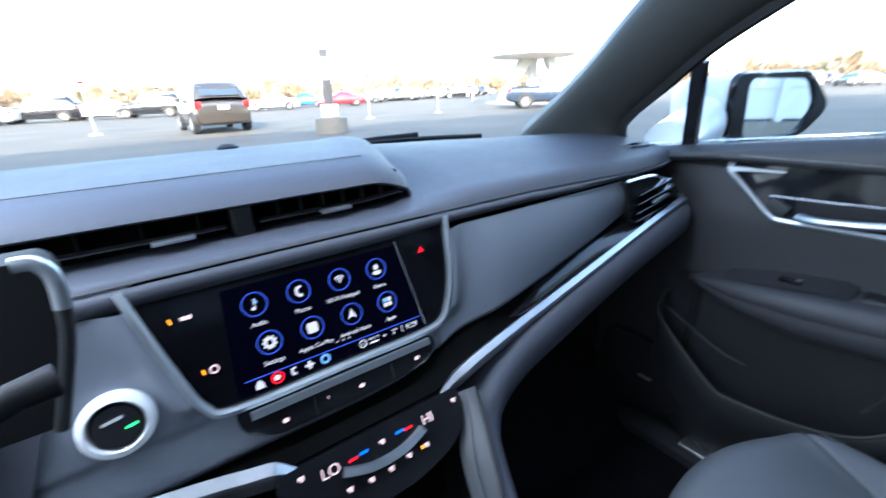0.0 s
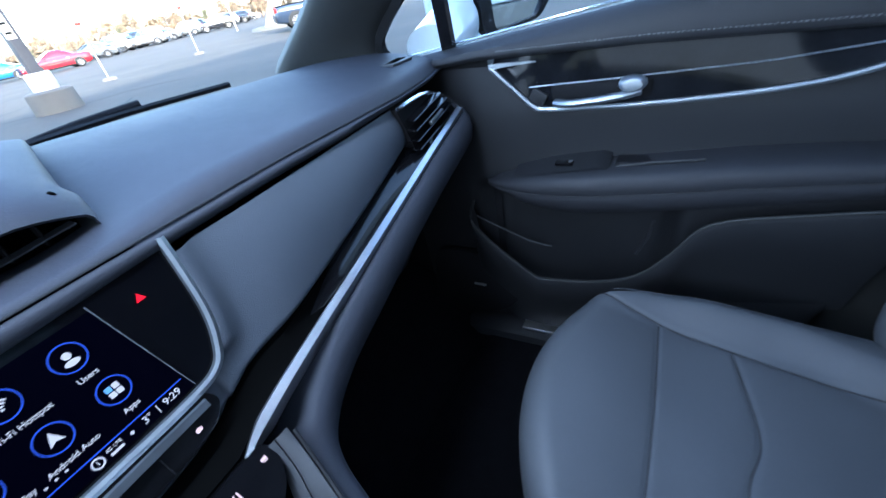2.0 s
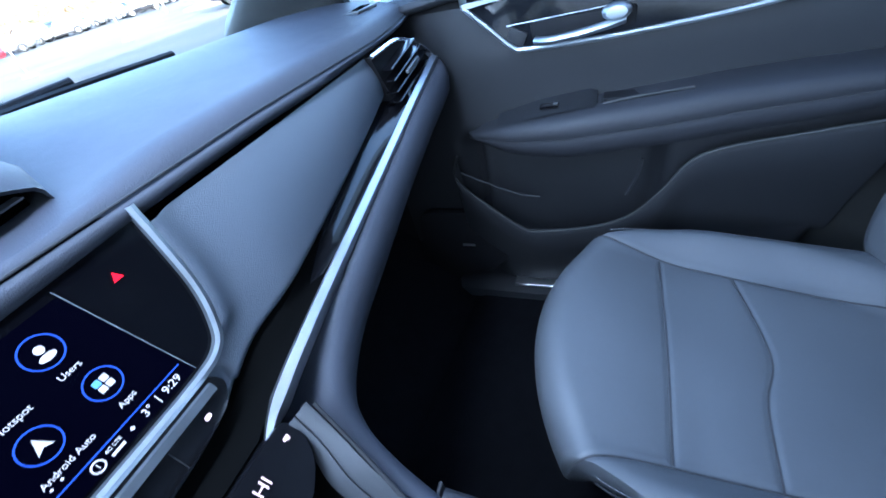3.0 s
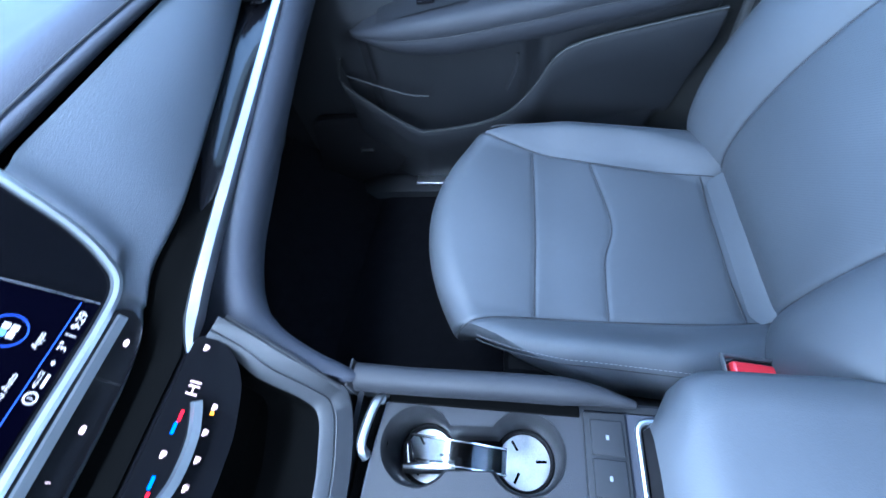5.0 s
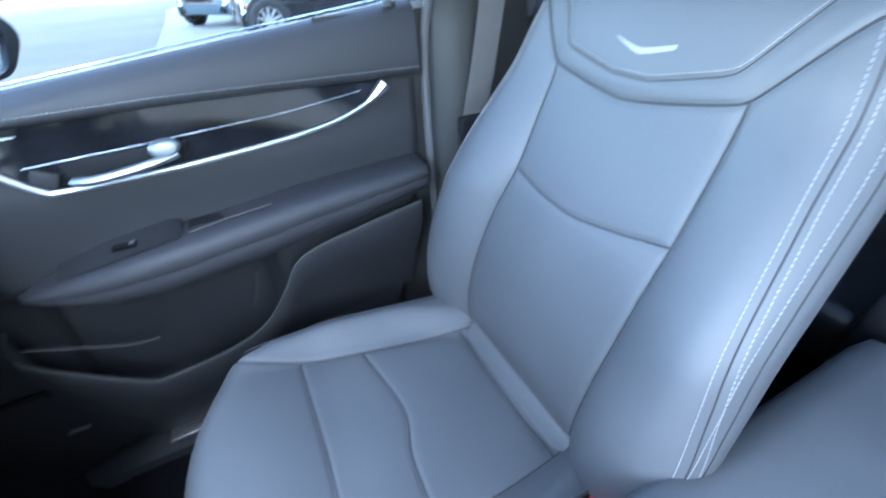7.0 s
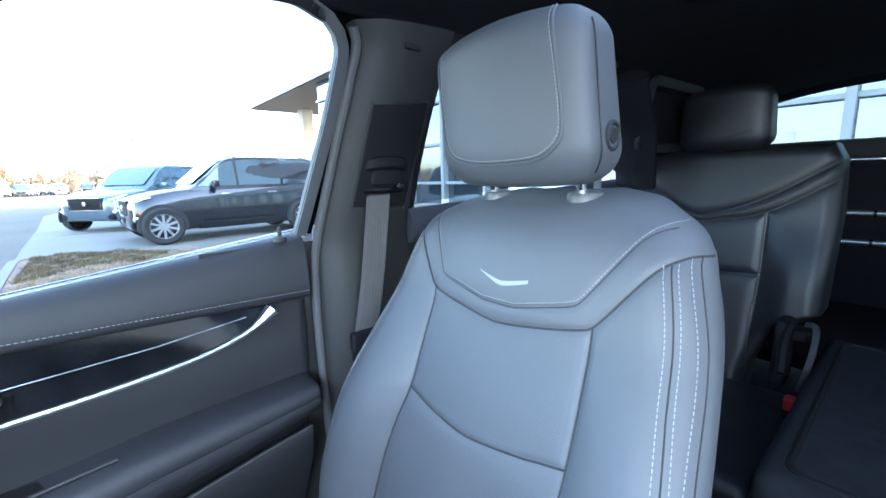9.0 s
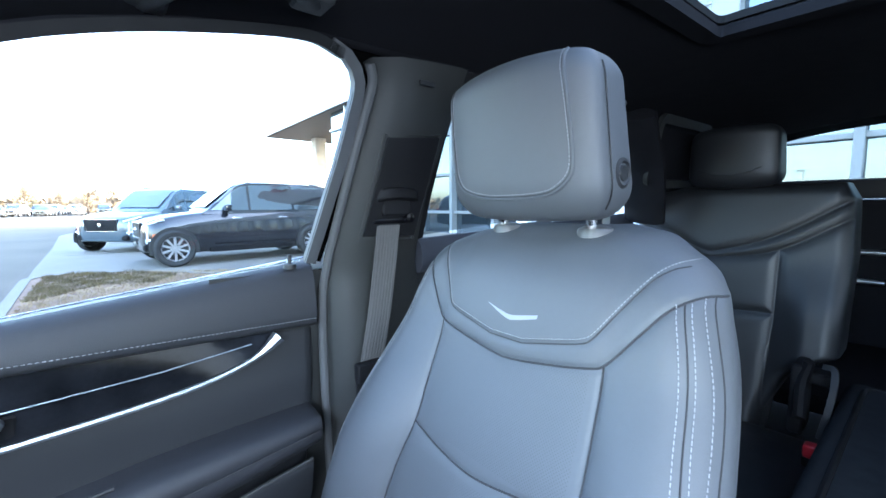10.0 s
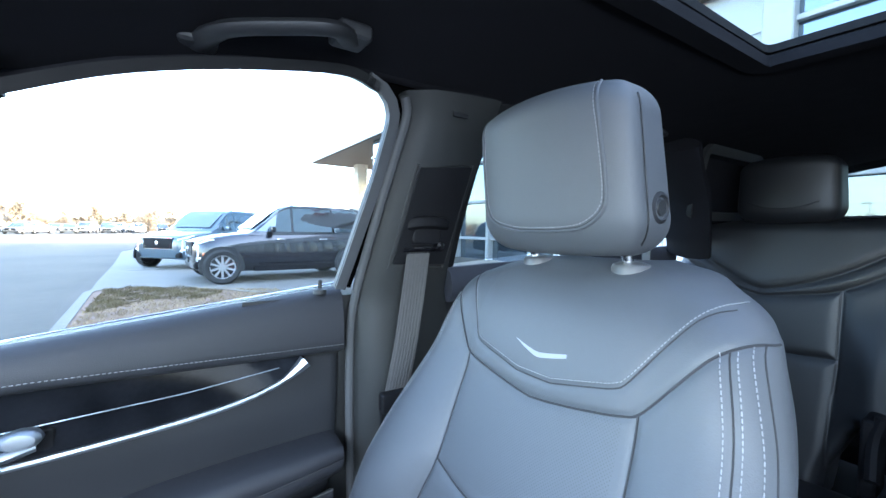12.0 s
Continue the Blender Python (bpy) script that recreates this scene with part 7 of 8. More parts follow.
# cars: side profile lofted across, then wheels, lamps and windows
def make_car(paint, at, turn, kind, label, spokes=10, rim_m=None):
    car = thing("parked_car", (0, 0, 0), label, "car", "parked cars")
    suv = kind in ("suv", "truck")
    L, W, H = {"suv": (4.60, 1.90, 1.77), "sedan": (4.75, 1.84, 1.45), "truck": (5.8, 2.02, 1.92)}[kind]
    wr = {"suv": 0.37, "sedan": 0.33, "truck": 0.41}[kind]
    f = L / 2
    belt_z = {"suv": 1.10, "sedan": 0.93, "truck": 1.18}[kind]
    hood_z = {"suv": 1.08, "sedan": 0.88, "truck": 1.18}[kind]
    low = {"suv": 0.26, "sedan": 0.2, "truck": 0.36}[kind]
    # stations from nose to tail: y, top height, half width, bottom height
    if kind == "suv":
        st = [(f - 0.22, 0.70 * hood_z, 0.60, low + 0.10), (f - 0.25, 0.78 * hood_z, 0.74, low + 0.05), (f - 0.34, 0.85 * hood_z, 0.89, low + 0.02), (f - 0.52, 0.90 * hood_z, 0.98, low), (f - 0.80, 0.955 * hood_z, 1.0, low), (f - 1.2, hood_z, 1.0, low)]
    else:
        st = [(f, 0.74 * hood_z, 0.66, low + 0.10), (f - 0.04, 0.86 * hood_z, 0.80, low + 0.04), (f - 0.18, 0.93 * hood_z, 0.93, low), (f - 0.5, 0.965 * hood_z, 0.99, low), (f - 1.25, hood_z + 0.01, 1.0, low)]
    st += [(f - 1.6, belt_z, 1.0, low), (0.0, belt_z + 0.01, 1.0, low), (-f + 1.0, belt_z + 0.03, 1.0, low), (-f + 0.35, belt_z + 0.02, 0.98, low + 0.03), (-f + 0.06, belt_z - 0.03, 0.92, low + 0.10), (-f, belt_z - 0.18, 0.86, low + 0.16)]
    rows = []
    for y, zt, hw, zb in [tuple(s) for s in smooth(st, 4)]:
        w = hw * W / 2
        prof = [(0.90, zb), (0.985, zb + 0.10), (1.0, zb + (zt - zb) * 0.45), (0.985, zb + (zt - zb) * 0.70), (0.955, zt - 0.06), (0.90, zt - 0.012), (0.7, zt + 0.012), (0.35, zt + 0.025), (0, zt + 0.03)]
        half = [Vector((w * a, y, z)) for a, z in prof]
        rows.append(half + [Vector((-v.x, v.y, v.z)) for v in half[:-1][::-1]])
    part("body", grid(rows, True, True), paint, car, "", 50)
    # cabin
    if kind == "suv":
        cab = [(f - 1.26, belt_z - 0.02, 0.90), (f - 1.62, belt_z + 0.29, 0.86), (f - 1.98, H - 0.075, 0.81), (f - 2.40, H, 0.78), (-f + 1.3, H - 0.01, 0.75), (-f + 0.45, H - 0.08, 0.73), (-f + 0.12, belt_z + 0.12, 0.80)]
    elif kind == "sedan":
        cab = [(f - 1.35, belt_z, 0.88), (f - 1.85, belt_z + 0.26, 0.80), (f - 2.25, H - 0.03, 0.70), (f - 2.8, H, 0.68), (-f + 1.7, H - 0.08, 0.67), (-f + 1.2, belt_z + 0.22, 0.72), (-f + 0.65, belt_z + 0.02, 0.8)]
    else:
        cab = [(f - 1.55, belt_z, 0.90), (f - 1.85, belt_z + 0.35, 0.86), (f - 2.15, H - 0.05, 0.80), (f - 2.5, H, 0.78), (-f + 2.3, H - 0.01, 0.78), (-f + 1.95, H - 0.10, 0.80), (-f + 1.85, belt_z, 0.86)]
    rows, cabs = [], [tuple(s) for s in smooth(cab, 3)]
    for y, zt, k in cabs:
        w = W / 2
        half = [Vector((w * 0.95, y, belt_z - 0.05)), Vector((w * (0.93 - 0.10 * max(0, zt - belt_z)), y, belt_z + (zt - belt_z) * 0.5)), Vector((w * k, y, zt - 0.035)), Vector((w * (k - 0.08), y, zt - 0.008)), Vector((w * 0.4, y, zt + 0.01)), Vector((0, y, zt + 0.015))]
        rows.append(half + [Vector((-v.x, v.y, v.z)) for v in half[:-1][::-1]])
    part("cabin", grid(rows, False, False), paint, car, "", 50)
    ys = [c[0] for c in cabs][::-1]
    zs = [c[1] for c in cabs][::-1]
    ks = [c[2] for c in cabs][::-1]

    def cab_side(y, z):
        zt, k = lerp_at(y, ys, zs), lerp_at(y, ys, ks)
        m = belt_z + (zt - belt_z) * 0.5
        return W / 2 * lerp_at(z, [belt_z - 0.05, m, max(zt - 0.035, m + 0.01)], [0.95, 0.93 - 0.10 * max(0, zt - belt_z), k])

    marks = {"suv": [f - 1.38, f - 2.20, f - 3.20, -f + 0.55], "sedan": [f - 1.72, f - 2.45, f - 3.2, -f + 1.1], "truck": [f - 1.8, f - 2.5, f - 3.3, -f + 2.2]}[kind]
    for sgn in (1, -1):
        for a, b in zip(marks[:-1], marks[1:]):
            bm = bmesh.new()
            n = 7
            top, bot = [], []
            for t in np.linspace(0.03, 0.97, n):
                y = a + (b - a) * t
                zt = max(lerp_at(y, ys, zs) - 0.085, belt_z + 0.03)
                bot.append(bm.verts.new((sgn * (cab_side(y, belt_z + 0.02) + 0.006), y, belt_z + 0.03)))
                top.append(bm.verts.new((sgn * (cab_side(y, zt) + 0.006), y, zt)))
            for i in range(n - 1):
                bm.faces.new((bot[i], bot[i + 1], top[i + 1], top[i]))
            bmesh.ops.recalc_face_normals(bm, faces=bm.faces)
            part("window", bm, CAR_GLASS, car)
        for y in (marks[0] - 0.55, marks[1] - 0.72):
            part("door_handle", rbox((sgn * (W / 2 * 0.985), y, belt_z - 0.14), (0.03, 0.20, 0.03), 0.01, 2), CHROME, car)
        for y, z0 in ((f - (0.72 if kind == "suv" else 0.95), 0), (-f + 0.95 + 0.1 * (kind == "truck"), 0)):
            c = (sgn * (W / 2 - 0.07), y, wr)
            arch = slab([(y + (wr + 0.065) * math.cos(a), wr + (wr + 0.065) * math.sin(a)) for a in np.linspace(-0.25, math.pi + 0.25, 18)], "x", 0, 0.03)
            bmesh.ops.translate(arch, vec=(sgn * (W / 2 - 0.009) - 0.015, 0, 0), verts=arch.verts)
            part("wheel_arch", arch, TYRE, car)
            s = sgn
            whl = part("wheel", lathe([(0.0, -0.06), (wr * 0.55, -0.05), (wr * 0.66, 0.0), (wr * 0.66, 0.115 * 1), (wr * 0.70, 0.125), (wr * 0.9, 0.128), (wr, 0.09), (wr, -0.10)] if s > 0 else [(0.0, 0.06), (wr * 0.55, 0.05), (wr * 0.66, 0.0), (wr * 0.66, -0.115), (wr * 0.70, -0.125), (wr * 0.9, -0.128), (wr, -0.09), (wr, 0.10)], c, "x", 32), TYRE, car, "black tyre")
            sp = bmesh.new()
            for q in range(spokes):
                t = 2 * math.pi * q / spokes
                m = Matrix.Translation(c) @ Matrix.Rotation(t, 4, "X") @ Matrix.Translation((s * 0.085, 0, wr * 0.36)) @ Matrix.Diagonal((0.03, 0.042, wr * 0.66, 1))
                bmesh.ops.create_cube(sp, size=1.0, matrix=m)
            sp = merge(sp, lathe([(0.0, s * 0.105), (0.055, s * 0.10), (0.06, s * 0.06)], c, "x", 16), lathe([(wr * 0.62, s * 0.09), (wr * 0.68, s * 0.122), (wr * 0.70, s * 0.10)], c, "x", 32))
            part("rim", sp, rim_m or RIM, whl, "silver spoked rim")
        if kind == "suv":
            lamp = part("headlamp", sweep(smooth([(sgn * W * 0.34, f - 0.28, hood_z * 0.765), (sgn * W * 0.405, f - 0.345, hood_z * 0.80), (sgn * W * 0.462, f - 0.46, hood_z * 0.855), (sgn * W * 0.475, f - 0.58, hood_z * 0.875)], 4), ring(0.038, 8), up=(0, 0, 1), scale=lambda t: 1 - 0.6 * t), LAMP, car, "slim swept-back headlamp")
            part("running_light", sweep(smooth([(sgn * W * 0.405, f - 0.315, hood_z * 0.76), (sgn * W * 0.412, f - 0.30, hood_z * 0.60), (sgn * W * 0.405, f - 0.29, hood_z * 0.45)], 4), ring(0.022, 8), up=(0, 1, 0)), LAMP, lamp, "upright clear light strip")
            part("side_marker", rbox((sgn * W * 0.474, f - 0.385, hood_z * 0.56), (0.03, 0.05, 0.13), 0.01, 2), AMBER, lamp, "amber side marker")
        else:
            part("headlamp", rbox((sgn * W / 2 * 0.74, f - 0.16, hood_z * 0.80), (0.36, 0.22, 0.11), 0.03, 2), LAMP, car)
        part("tail_lamp", rbox((sgn * W / 2 * 0.84, -f + 0.07, belt_z - 0.12), (0.22, 0.14, 0.26 if suv else 0.14), 0.03, 2), RED_LAMP, car)
        part("door_mirror", rbox((sgn * (W / 2 + 0.06), f - 1.72, belt_z + 0.08), (0.20, 0.12, 0.14), 0.04, 3), paint, car)
        part("rocker", rbox((sgn * (W / 2 * 0.95), 0.0, low + 0.05), (0.08, L - 2.7, 0.12), 0.02, 2), DARK, car)
    part("windscreen", grid([[Vector((x * W / 2 * 0.72, y, z + 0.02)) for x in np.linspace(-1, 1, 8)] for y, z in ((cabs[1][0] + 0.03, cabs[1][1]), (cabs[4][0] + 0.02, cabs[4][1]), (cabs[6][0] + 0.01, cabs[6][1] - 0.01))]), CAR_GLASS, car)
    part("rear_window", grid([[Vector((x * W / 2 * 0.66, y, z)) for x in np.linspace(-1, 1, 8)] for y, z in ((cabs[-4][0] - 0.08, cabs[-4][1] - 0.06), (cabs[-1][0] - 0.03, cabs[-1][1] + 0.08))]), CAR_GLASS, car)
    f -= 0.23 * (kind == "suv")
    part("grille", rbox((0, f - 0.02, 0.68 * hood_z), (1.04, 0.08, 0.32), 0.05, 3), DARK, car, "black mesh grille")
    part("grille_surround", sweep([Vector((x, f + 0.012, 0.68 * hood_z + z)) for x, z in ((-0.51, 0.15), (0.51, 0.15), (0.42, -0.16), (-0.42, -0.16))], ring(0.014, 6), up=(0, 1, 0), closed=True), CHROME, car)
    for sg in (1, -1):
        part("fog_trim", rbox((sg * W * 0.37, f - 0.09, low + 0.26), (0.30, 0.12, 0.05), 0.015, 2, Matrix.Rotation(-0.25 * sg, 4, "Y")), LAMP, car)
    part("grille_badge", lathe([(0, 0.045), (0.055, 0.04), (0.06, 0.0)], (0, f + 0.01, 0.68 * hood_z), "y", 16), CHROME, car, "plain silver badge")
    part("bumper", rbox((0, f - 0.10, low + 0.14), (W * 0.82, 0.20, 0.16), 0.06, 3), DARK, car)
    part("rear_plate", rbox((0, -L / 2 - 0.012, belt_z - 0.20), (0.36, 0.03, 0.16), 0.01, 1), FACADE, car, "blank plate")
    f = L / 2
    if kind == "suv":
        for sg in (1, -1):
            part("roof_rail", sweep(smooth([(sg * W * 0.36, f - 2.2, H - 0.02), (sg * W * 0.355, f - 2.5, H + 0.045), (sg * W * 0.35, -f + 1.2, H + 0.035), (sg * W * 0.345, -f + 0.6, H - 0.05)], 4), ring(0.018, 6)), ALLOY, car)
        part("sill_trim", merge(*[rbox((sg * W * 0.502, 0.0, low + 0.17), (0.02, L - 2.9, 0.03), 0.008, 1) for sg in (1, -1)]), DARK, car)
    if kind == "truck":
        part("cargo_bed", slab([(-W / 2 + 0.1, -f + 0.12), (W / 2 - 0.1, -f + 0.12), (W / 2 - 0.1, -f + 1.8), (-W / 2 + 0.1, -f + 1.8)], "z", belt_z + 0.03, belt_z + 0.06), DARK, car)
    car.matrix_world = pose(at[0], at[1], at[2] if len(at) > 2 else 0, 0, 0, turn)
    return car


def paint(name, c, m=0.3):
    return material(name, c, 0.16, metal=m, vary=0.03, scale=1.5, coat=0.9, rough_vary=0.015)


P_BLACK, P_SLATE = paint("black paint", (0.012, 0.013, 0.017)), paint("slate blue paint", (0.075, 0.105, 0.13))
P_WHITE, P_RED = paint("white paint", (0.5, 0.5, 0.5), 0), paint("red paint", (0.38, 0.012, 0.02), 0.1)
P_BLUE, P_GREY = paint("bright blue paint", (0.02, 0.12, 0.36), 0.2), paint("grey paint", (0.16, 0.17, 0.18), 0.5)
P_NAVY, P_BROWN = paint("dark navy paint", (0.03, 0.045, 0.075), 0.3), paint("dark brown paint", (0.05, 0.042, 0.036), 0.3)
black_suv = make_car(P_BLACK, (10.83, -2.35, 0.05), 4, "suv", "black sport utility vehicle parked on the concrete apron")
slate_suv = make_car(P_SLATE, (15.5, -1.22, 0.05), 42, "suv", "slate blue sport utility vehicle beside a black one")
brown_suv = make_car(P_BROWN, (2.4, 19.6), 3, "suv", "dark brown sport utility vehicle seen from behind")
truck = make_car(P_NAVY, (20.96, 17.97), -128, "truck", "dark navy pickup truck by the canopy")
white_suv = make_car(P_WHITE, (13.6, -9.6, 0.05), 90, "suv", "white sport utility vehicle by the showroom")
white_sedan = make_car(P_WHITE, (10.4, 42.0), 78, "sedan", "white saloon car in a far row")
red_sedan = make_car(P_RED, (17.8, 43.7), 80, "sedan", "red saloon car in a far row")
blue_car = make_car(P_BLUE, (15.4, 47.8), 60, "sedan", "bright blue car in a far row")
grey_car = make_car(P_GREY, (25.0, 52.0), 40, "sedan", "grey saloon car in a far row")
silver_suv = make_car(paint("silver paint", (0.45, 0.46, 0.47), 0.7), (33.0, 56.0), 40, "suv", "silver sport utility vehicle in a far row")
far_black = make_car(P_BLACK, (43.0, 56.0), 60, "suv", "black sport utility vehicle in a far row")
random.seed(12)
pool = [white_sedan, grey_car, silver_suv, far_black, white_suv, grey_car]
for k in range(12):
    copy_thing(pool[(k * 5 + 1) % 4], pose(27 + 3.0 * k + random.uniform(-0.4, 0.4), 57 + 1.1 * k + random.uniform(-0.5, 0.5), 0, 0, 0, 40 + random.uniform(-6, 6)))
for k in range(9):
    copy_thing(pool[(k * 3) % 6], pose(-22 + 3.3 * k, 44 + random.uniform(-0.5, 0.5) - 0.4 * k, 0, 0, 0, 75 + random.uniform(-8, 8)))
for k in range(11):
    copy_thing(pool[(k * 7 + 2) % 6], pose(60 + 4.5 * k + random.uniform(-1, 1), 21 - 1.7 * k + random.uniform(-1, 1), 0, 0, 0, random.uniform(60, 110)))
for k in range(10):
    copy_thing(pool[(k * 5 + 3) % 6], pose(92 + random.uniform(-2, 2), 22 - 3.6 * k, 0, 0, 0, random.uniform(80, 100)))

# pole on a concrete base, sign posts
bollard = thing("sign_pole", (5.1, 13.85, 0), "dark square pole in a cream concrete base", "pole")
part("footing", lathe([(0.0, 0.50), (0.44, 0.50), (0.50, 0.46), (0.53, 0.0)], (5.1, 13.85, 0), "z", 28), CONCRETE, bollard)
part("collar", lathe([(0.0, 0.90), (0.25, 0.90), (0.28, 0.86), (0.28, 0.5)], (5.1, 13.85, 0), "z", 24), CREAM, bollard, "cream painted collar")
part("shaft", rbox((5.1, 13.85, 1.68), (0.24, 0.24, 1.65), 0.02), POLE, bollard)
part("notice", rbox((5.05, 13.72, 1.95), (0.20, 0.02, 0.65), 0.01, 1), CREAM, bollard, "faded notice of plain bars")
for k in range(3):
    part("notice_bar", rbox((5.05, 13.705, 1.75 + 0.2 * k), (0.13, 0.008, 0.05), 0), DARK, bollard)
sign = thing("sign_post", (9.2, 19.4, 0), "small parking sign on a grey post", "sign", "parking signs")
part("post", sweep([(9.2, 19.4, 0), (9.2, 19.4, 2.0)], ring(0.03, 8), up=(1, 0, 0)), ALLOY, sign)
part("plate", rbox((9.2, 19.36, 1.86), (0.32, 0.02, 0.46), 0.01, 1), FACADE, sign)
part("plate_bar", rbox((9.2, 19.345, 1.92), (0.22, 0.01, 0.10), 0), RED_LAMP, sign)
part("foot", lathe([(0, 0.12), (0.22, 0.10), (0.28, 0.0)], (9.2, 19.4, 0), "z", 16), CONCRETE, sign)
copy_thing(sign, pose(13.9, 20.3, 0))
copy_thing(sign, pose(-1.5, 21.5, 0))

# roadside canopy with splayed white legs and a spire
SHX, SHY = 27.0, 25.5
shelter = thing("canopy_shelter", (SHX, SHY, 0), "white canopy with splayed legs and a tall spire", "canopy")
part("slab", lathe([(0.0, 3.75), (3.2, 3.75), (3.4, 3.58), (3.1, 3.40), (0.0, 3.35)], (SHX, SHY, 0), "z", 40), CANOPY, shelter)
for x, y, x2, y2 in ((-0.4, 0.2, -2.3, 1.3), (1.0, -0.8, 2.2, -1.6), (0.6, 0.6, 1.8, 1.6)):
    part("leg", sweep([(SHX + x, SHY + y, 3.45), (SHX + x2, SHY + y2, 0.0)], [(-0.35, -0.2), (0.35, -0.2), (0.35, 0.2), (-0.35, 0.2)], up=(0, 1, 0), scale=lambda t: 1.35 - 0.5 * t), FACADE, shelter)
part("spire", sweep([(SHX - 0.3, SHY, 3.6), (SHX - 0.1, SHY, 6.2), (SHX + 0.15, SHY, 12.5)], ring(0.62, 8), up=(0, 1, 0), scale=lambda t: (1.0, 0.35, 0.08)[round(t * 2)]), FACADE, shelter)
part("island", lathe([(0, 0.16), (3.8, 0.16), (3.9, 0.0)], (SHX, SHY, 0), "z", 36), CONCRETE, shelter)
for x, y, z in ((10.0, 43.1, 4.9), (30.5, 37.3, 7.6), (51.8, -3.7, 5.6)):
    post = thing("street_lamp", (x, y, 0), "tall pale lamp post with a flat dark head", "street lamp", "car park lamps")
    part("post", sweep([(x, y, 0), (x, y, z)], ring(0.07, 8), up=(1, 0, 0)), FACADE, post)
    part("lamp_head", rbox((x + 0.25, y, z), (0.8, 0.35, 0.14), 0.04, 2), POLE, post)

# showroom behind the car: glazed bays between white frames, deep roof edge
show = thing("showroom", (0, -9, 0), "white dealership showroom with glazed front and canopy roof", "building")
FY = -8.2
part("upper_wall", rbox((-6.4, -14.0, 8.0), (67.4, 12.4, 4.8), 0.05, 1), FACADE, show, "white clad upper storey overhanging the glazing")
# added slab, coloured darker than the cladding to give the underside its shade
part("soffit", rbox((-6.4, -14.0, 5.57), (67.2, 12.2, 0.06), 0.01, 1), SOFFIT, show, "tan canopy soffit with shade put into its colour")
part("fascia", rbox((-6.4, -7.76, 5.66), (67.5, 0.08, 0.24), 0.02, 1), CANOPY, show)
part("back_wall", rbox((-10.5, -19.5, 3.0), (57, 0.3, 6.0), 0), FACADE, show)
part("end_wall", rbox((18.1, -14.0, 3.0), (0.3, 11.2, 6.0), 0), FACADE, show)
part("plinth", rbox((-10.5, FY, 0.20), (57, 0.4, 0.4), 0.02, 1), CONCRETE, show)
part("canopy_column", rbox((25.6, -10.6, 2.8), (0.7, 0.7, 5.6), 0.03, 1), CREAM, show)
for i in range(32):
    x = 0.86 + 1.75 * (i - 22)
    if x > 17.0:
        continue
    part("mullion", rbox((x, FY + 0.12, 3.0), (0.34 if i % 5 == 3 else 0.12, 0.22, 5.2), 0.01, 1), FACADE, show)
    w = part("window_bay", rbox((x + 0.875, FY, 3.0), (1.70, 0.05, 5.2), 0), SHOWROOM_GLASS, show)
    for z in (1.05, 2.21, 3.45, 4.7):
        part("transom", rbox((x + 0.875, FY + 0.09, z), (1.66, 0.12, 0.09), 0.01, 1), FACADE, w)
for i in range(8):
    part("cladding_joint", rbox((-36 + 8.5 * i, -7.79, 8.0), (0.03, 0.02, 4.3), 0), ALLOY, show)
part("cladding_band", merge(*[rbox((-6.4, -7.79, z), (67.0, 0.02, 0.03), 0) for z in (6.8, 8.0, 9.2)]), ALLOY, show)
part("corner_column", rbox((2.58, FY + 0.14, 3.0), (0.42, 0.26, 5.3), 0.02, 1), FACADE, show)
part("solid_bay", rbox((4.95, FY + 0.06, 3.0), (4.3, 0.12, 5.1), 0.01, 1), FACADE, show)
part("red_sign", rbox((2.5, -7.72, 7.3), (1.6, 0.12, 0.5), 0.03, 1), RED_LAMP, show, "plain red sign panel")

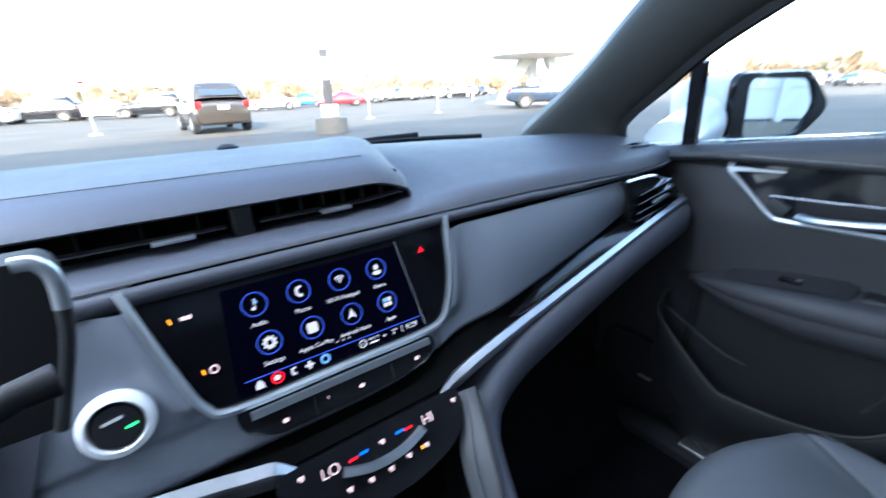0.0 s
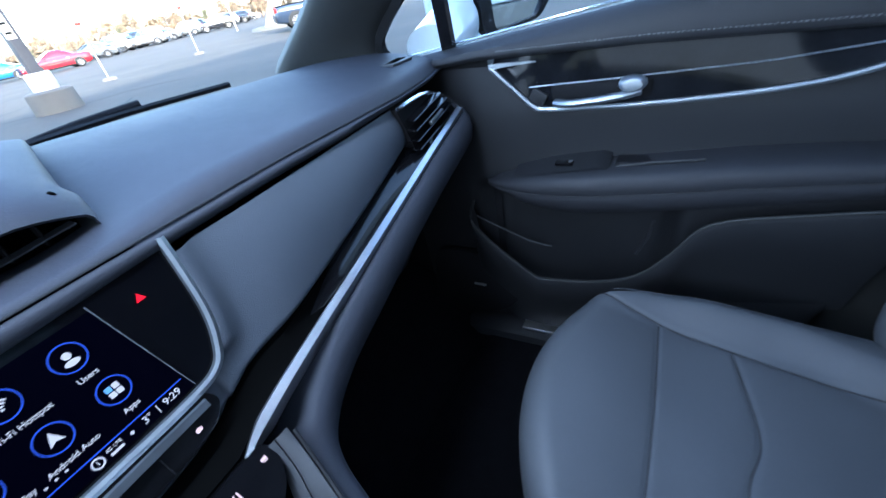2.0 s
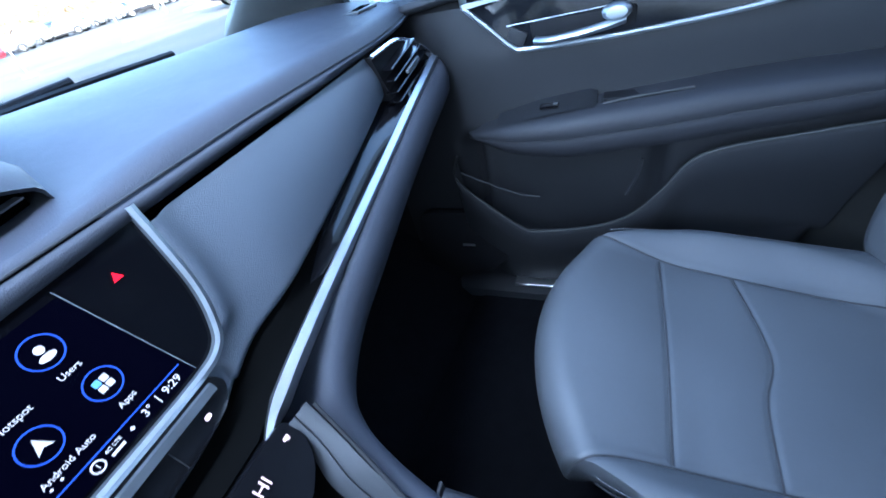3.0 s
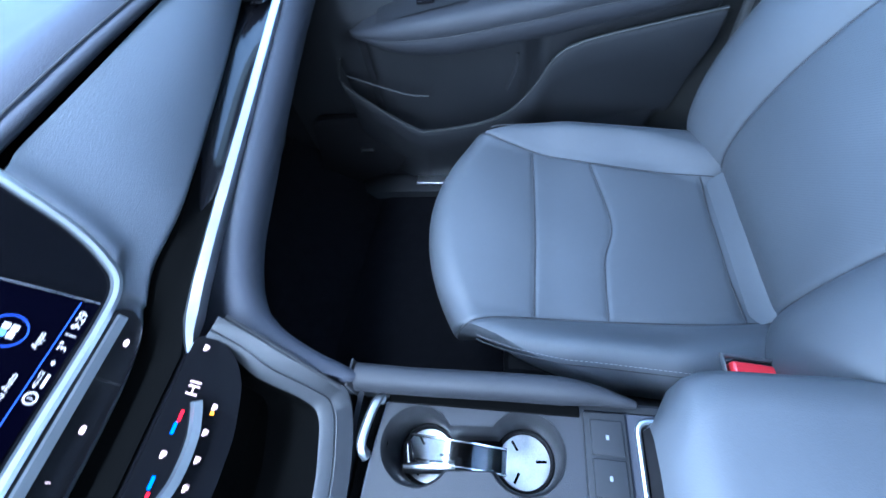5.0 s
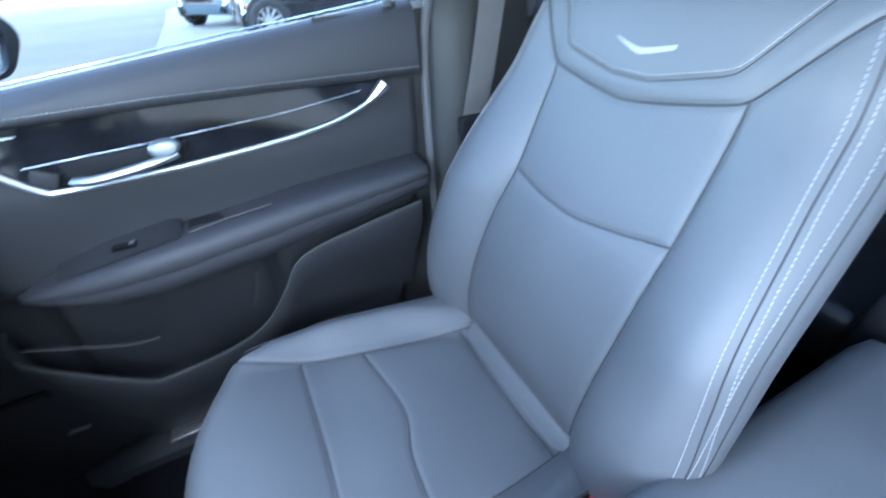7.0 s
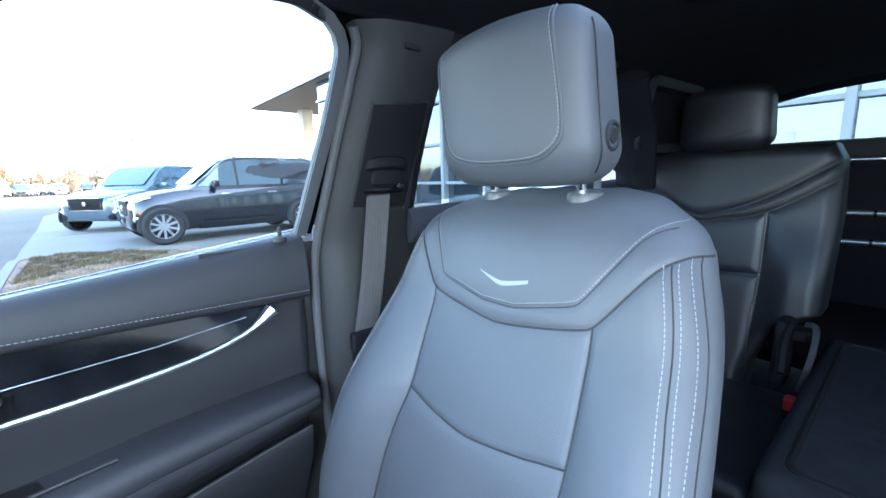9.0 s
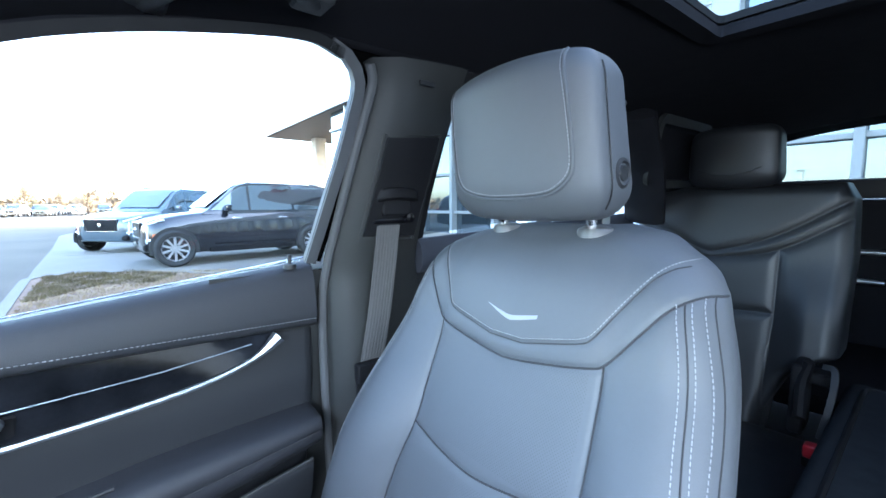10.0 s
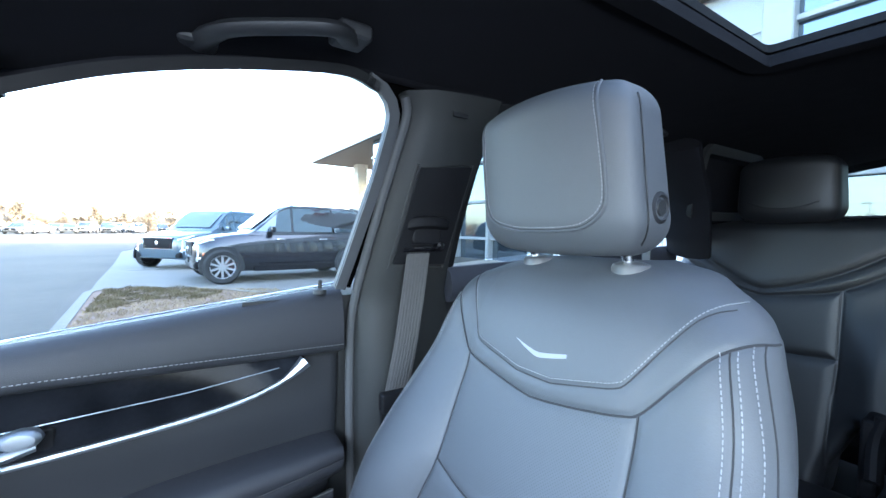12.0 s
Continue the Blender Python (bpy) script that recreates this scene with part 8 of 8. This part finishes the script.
# trees far off
def make_tree(h, leaf, seed):
    random.seed(seed)
    tree = thing("tree", (0, 0, 0), "distant bare autumn tree" if leaf is LEAF else "distant dull green tree", "tree", "far trees")
    tr = bmesh.new()
    add_sweep(tr, [(0, 0, -0.5), (0.1, 0, h * 0.3), (0.05, 0.1, h * 0.6), (0, 0, h * 0.95)], ring(0.03 * h, 7), up=(0, 1, 0), scale=lambda t: 1 - 0.85 * t)
    tips = []
    for k in range(14):
        a, z = random.uniform(0, 6.28), h * random.uniform(0.25, 0.8)
        r = h * random.uniform(0.18, 0.33) * (1.15 - z / h)
        e = Vector((r * math.cos(a), r * math.sin(a), z + r * 0.9))
        add_sweep(tr, [(0, 0, z), e * 0.55 + Vector((0, 0, z * 0.42)), e], ring(0.010 * h, 5), up=(0.3, 0.2, 1), scale=lambda t: 1 - 0.8 * t)
        tips += [e, e * 0.6 + Vector((0, 0, z * 0.42)), e * 0.85]
    part("trunk", tr, BARK, tree)
    cr = bmesh.new()
    for k in range(900):
        c = random.choice(tips) + Vector([random.gauss(0, 0.06 * h) for _ in range(3)])
        s = h * random.uniform(0.012, 0.03)
        q = Euler([random.uniform(0, 6.28) for _ in range(3)]).to_matrix()
        cr.faces.new([cr.verts.new(c + q @ Vector(p) * s) for p in ((-1, -0.6, 0), (1, -0.5, 0), (0.2, 1, 0.2))])
    part("crown", cr, leaf, tree)
    return tree


t_tan, t_green, t_tall = make_tree(4.6, LEAF, 1), make_tree(4.2, LEAF_GREEN, 2), make_tree(6.2, LEAF, 3)
t_tan.matrix_world, t_green.matrix_world, t_tall.matrix_world = pose(66, 98, -0.1), pose(95, 60, -0.1), pose(112, 12, -0.1)
random.seed(21)
for k in range(64):
    a = radians(-22 + 128 * (k + random.uniform(-0.4, 0.4)) / 64)
    d = random.uniform(95, 150)
    copy_thing([t_tan, t_green, t_tall, t_tan][k % 4], pose(d * math.sin(a), d * math.cos(a), -0.2, 0, 0, random.uniform(0, 360)))
hedge = bmesh.new()
random.seed(30)
for k in range(9000):
    a = radians(random.uniform(-40, 112))
    d = random.uniform(150, 175)
    s = random.uniform(0.5, 1.3)
    c = Vector((d * math.sin(a), d * math.cos(a), random.uniform(0.0, 1) * 6.5 * (0.66 + 0.34 * math.sin(a * 17) * math.sin(a * 41))))
    q = Euler([random.uniform(0, 6.28) for _ in range(3)]).to_matrix()
    hedge.faces.new([hedge.verts.new(c + q @ Vector(p) * s) for p in ((-1, -0.7, 0), (1, -0.6, 0), (0.1, 1, 0.2))])
woods = part("far_woods", hedge, LEAF, None)
tagged(woods, "tan winter woods along the horizon", "woods", "", "stuff")
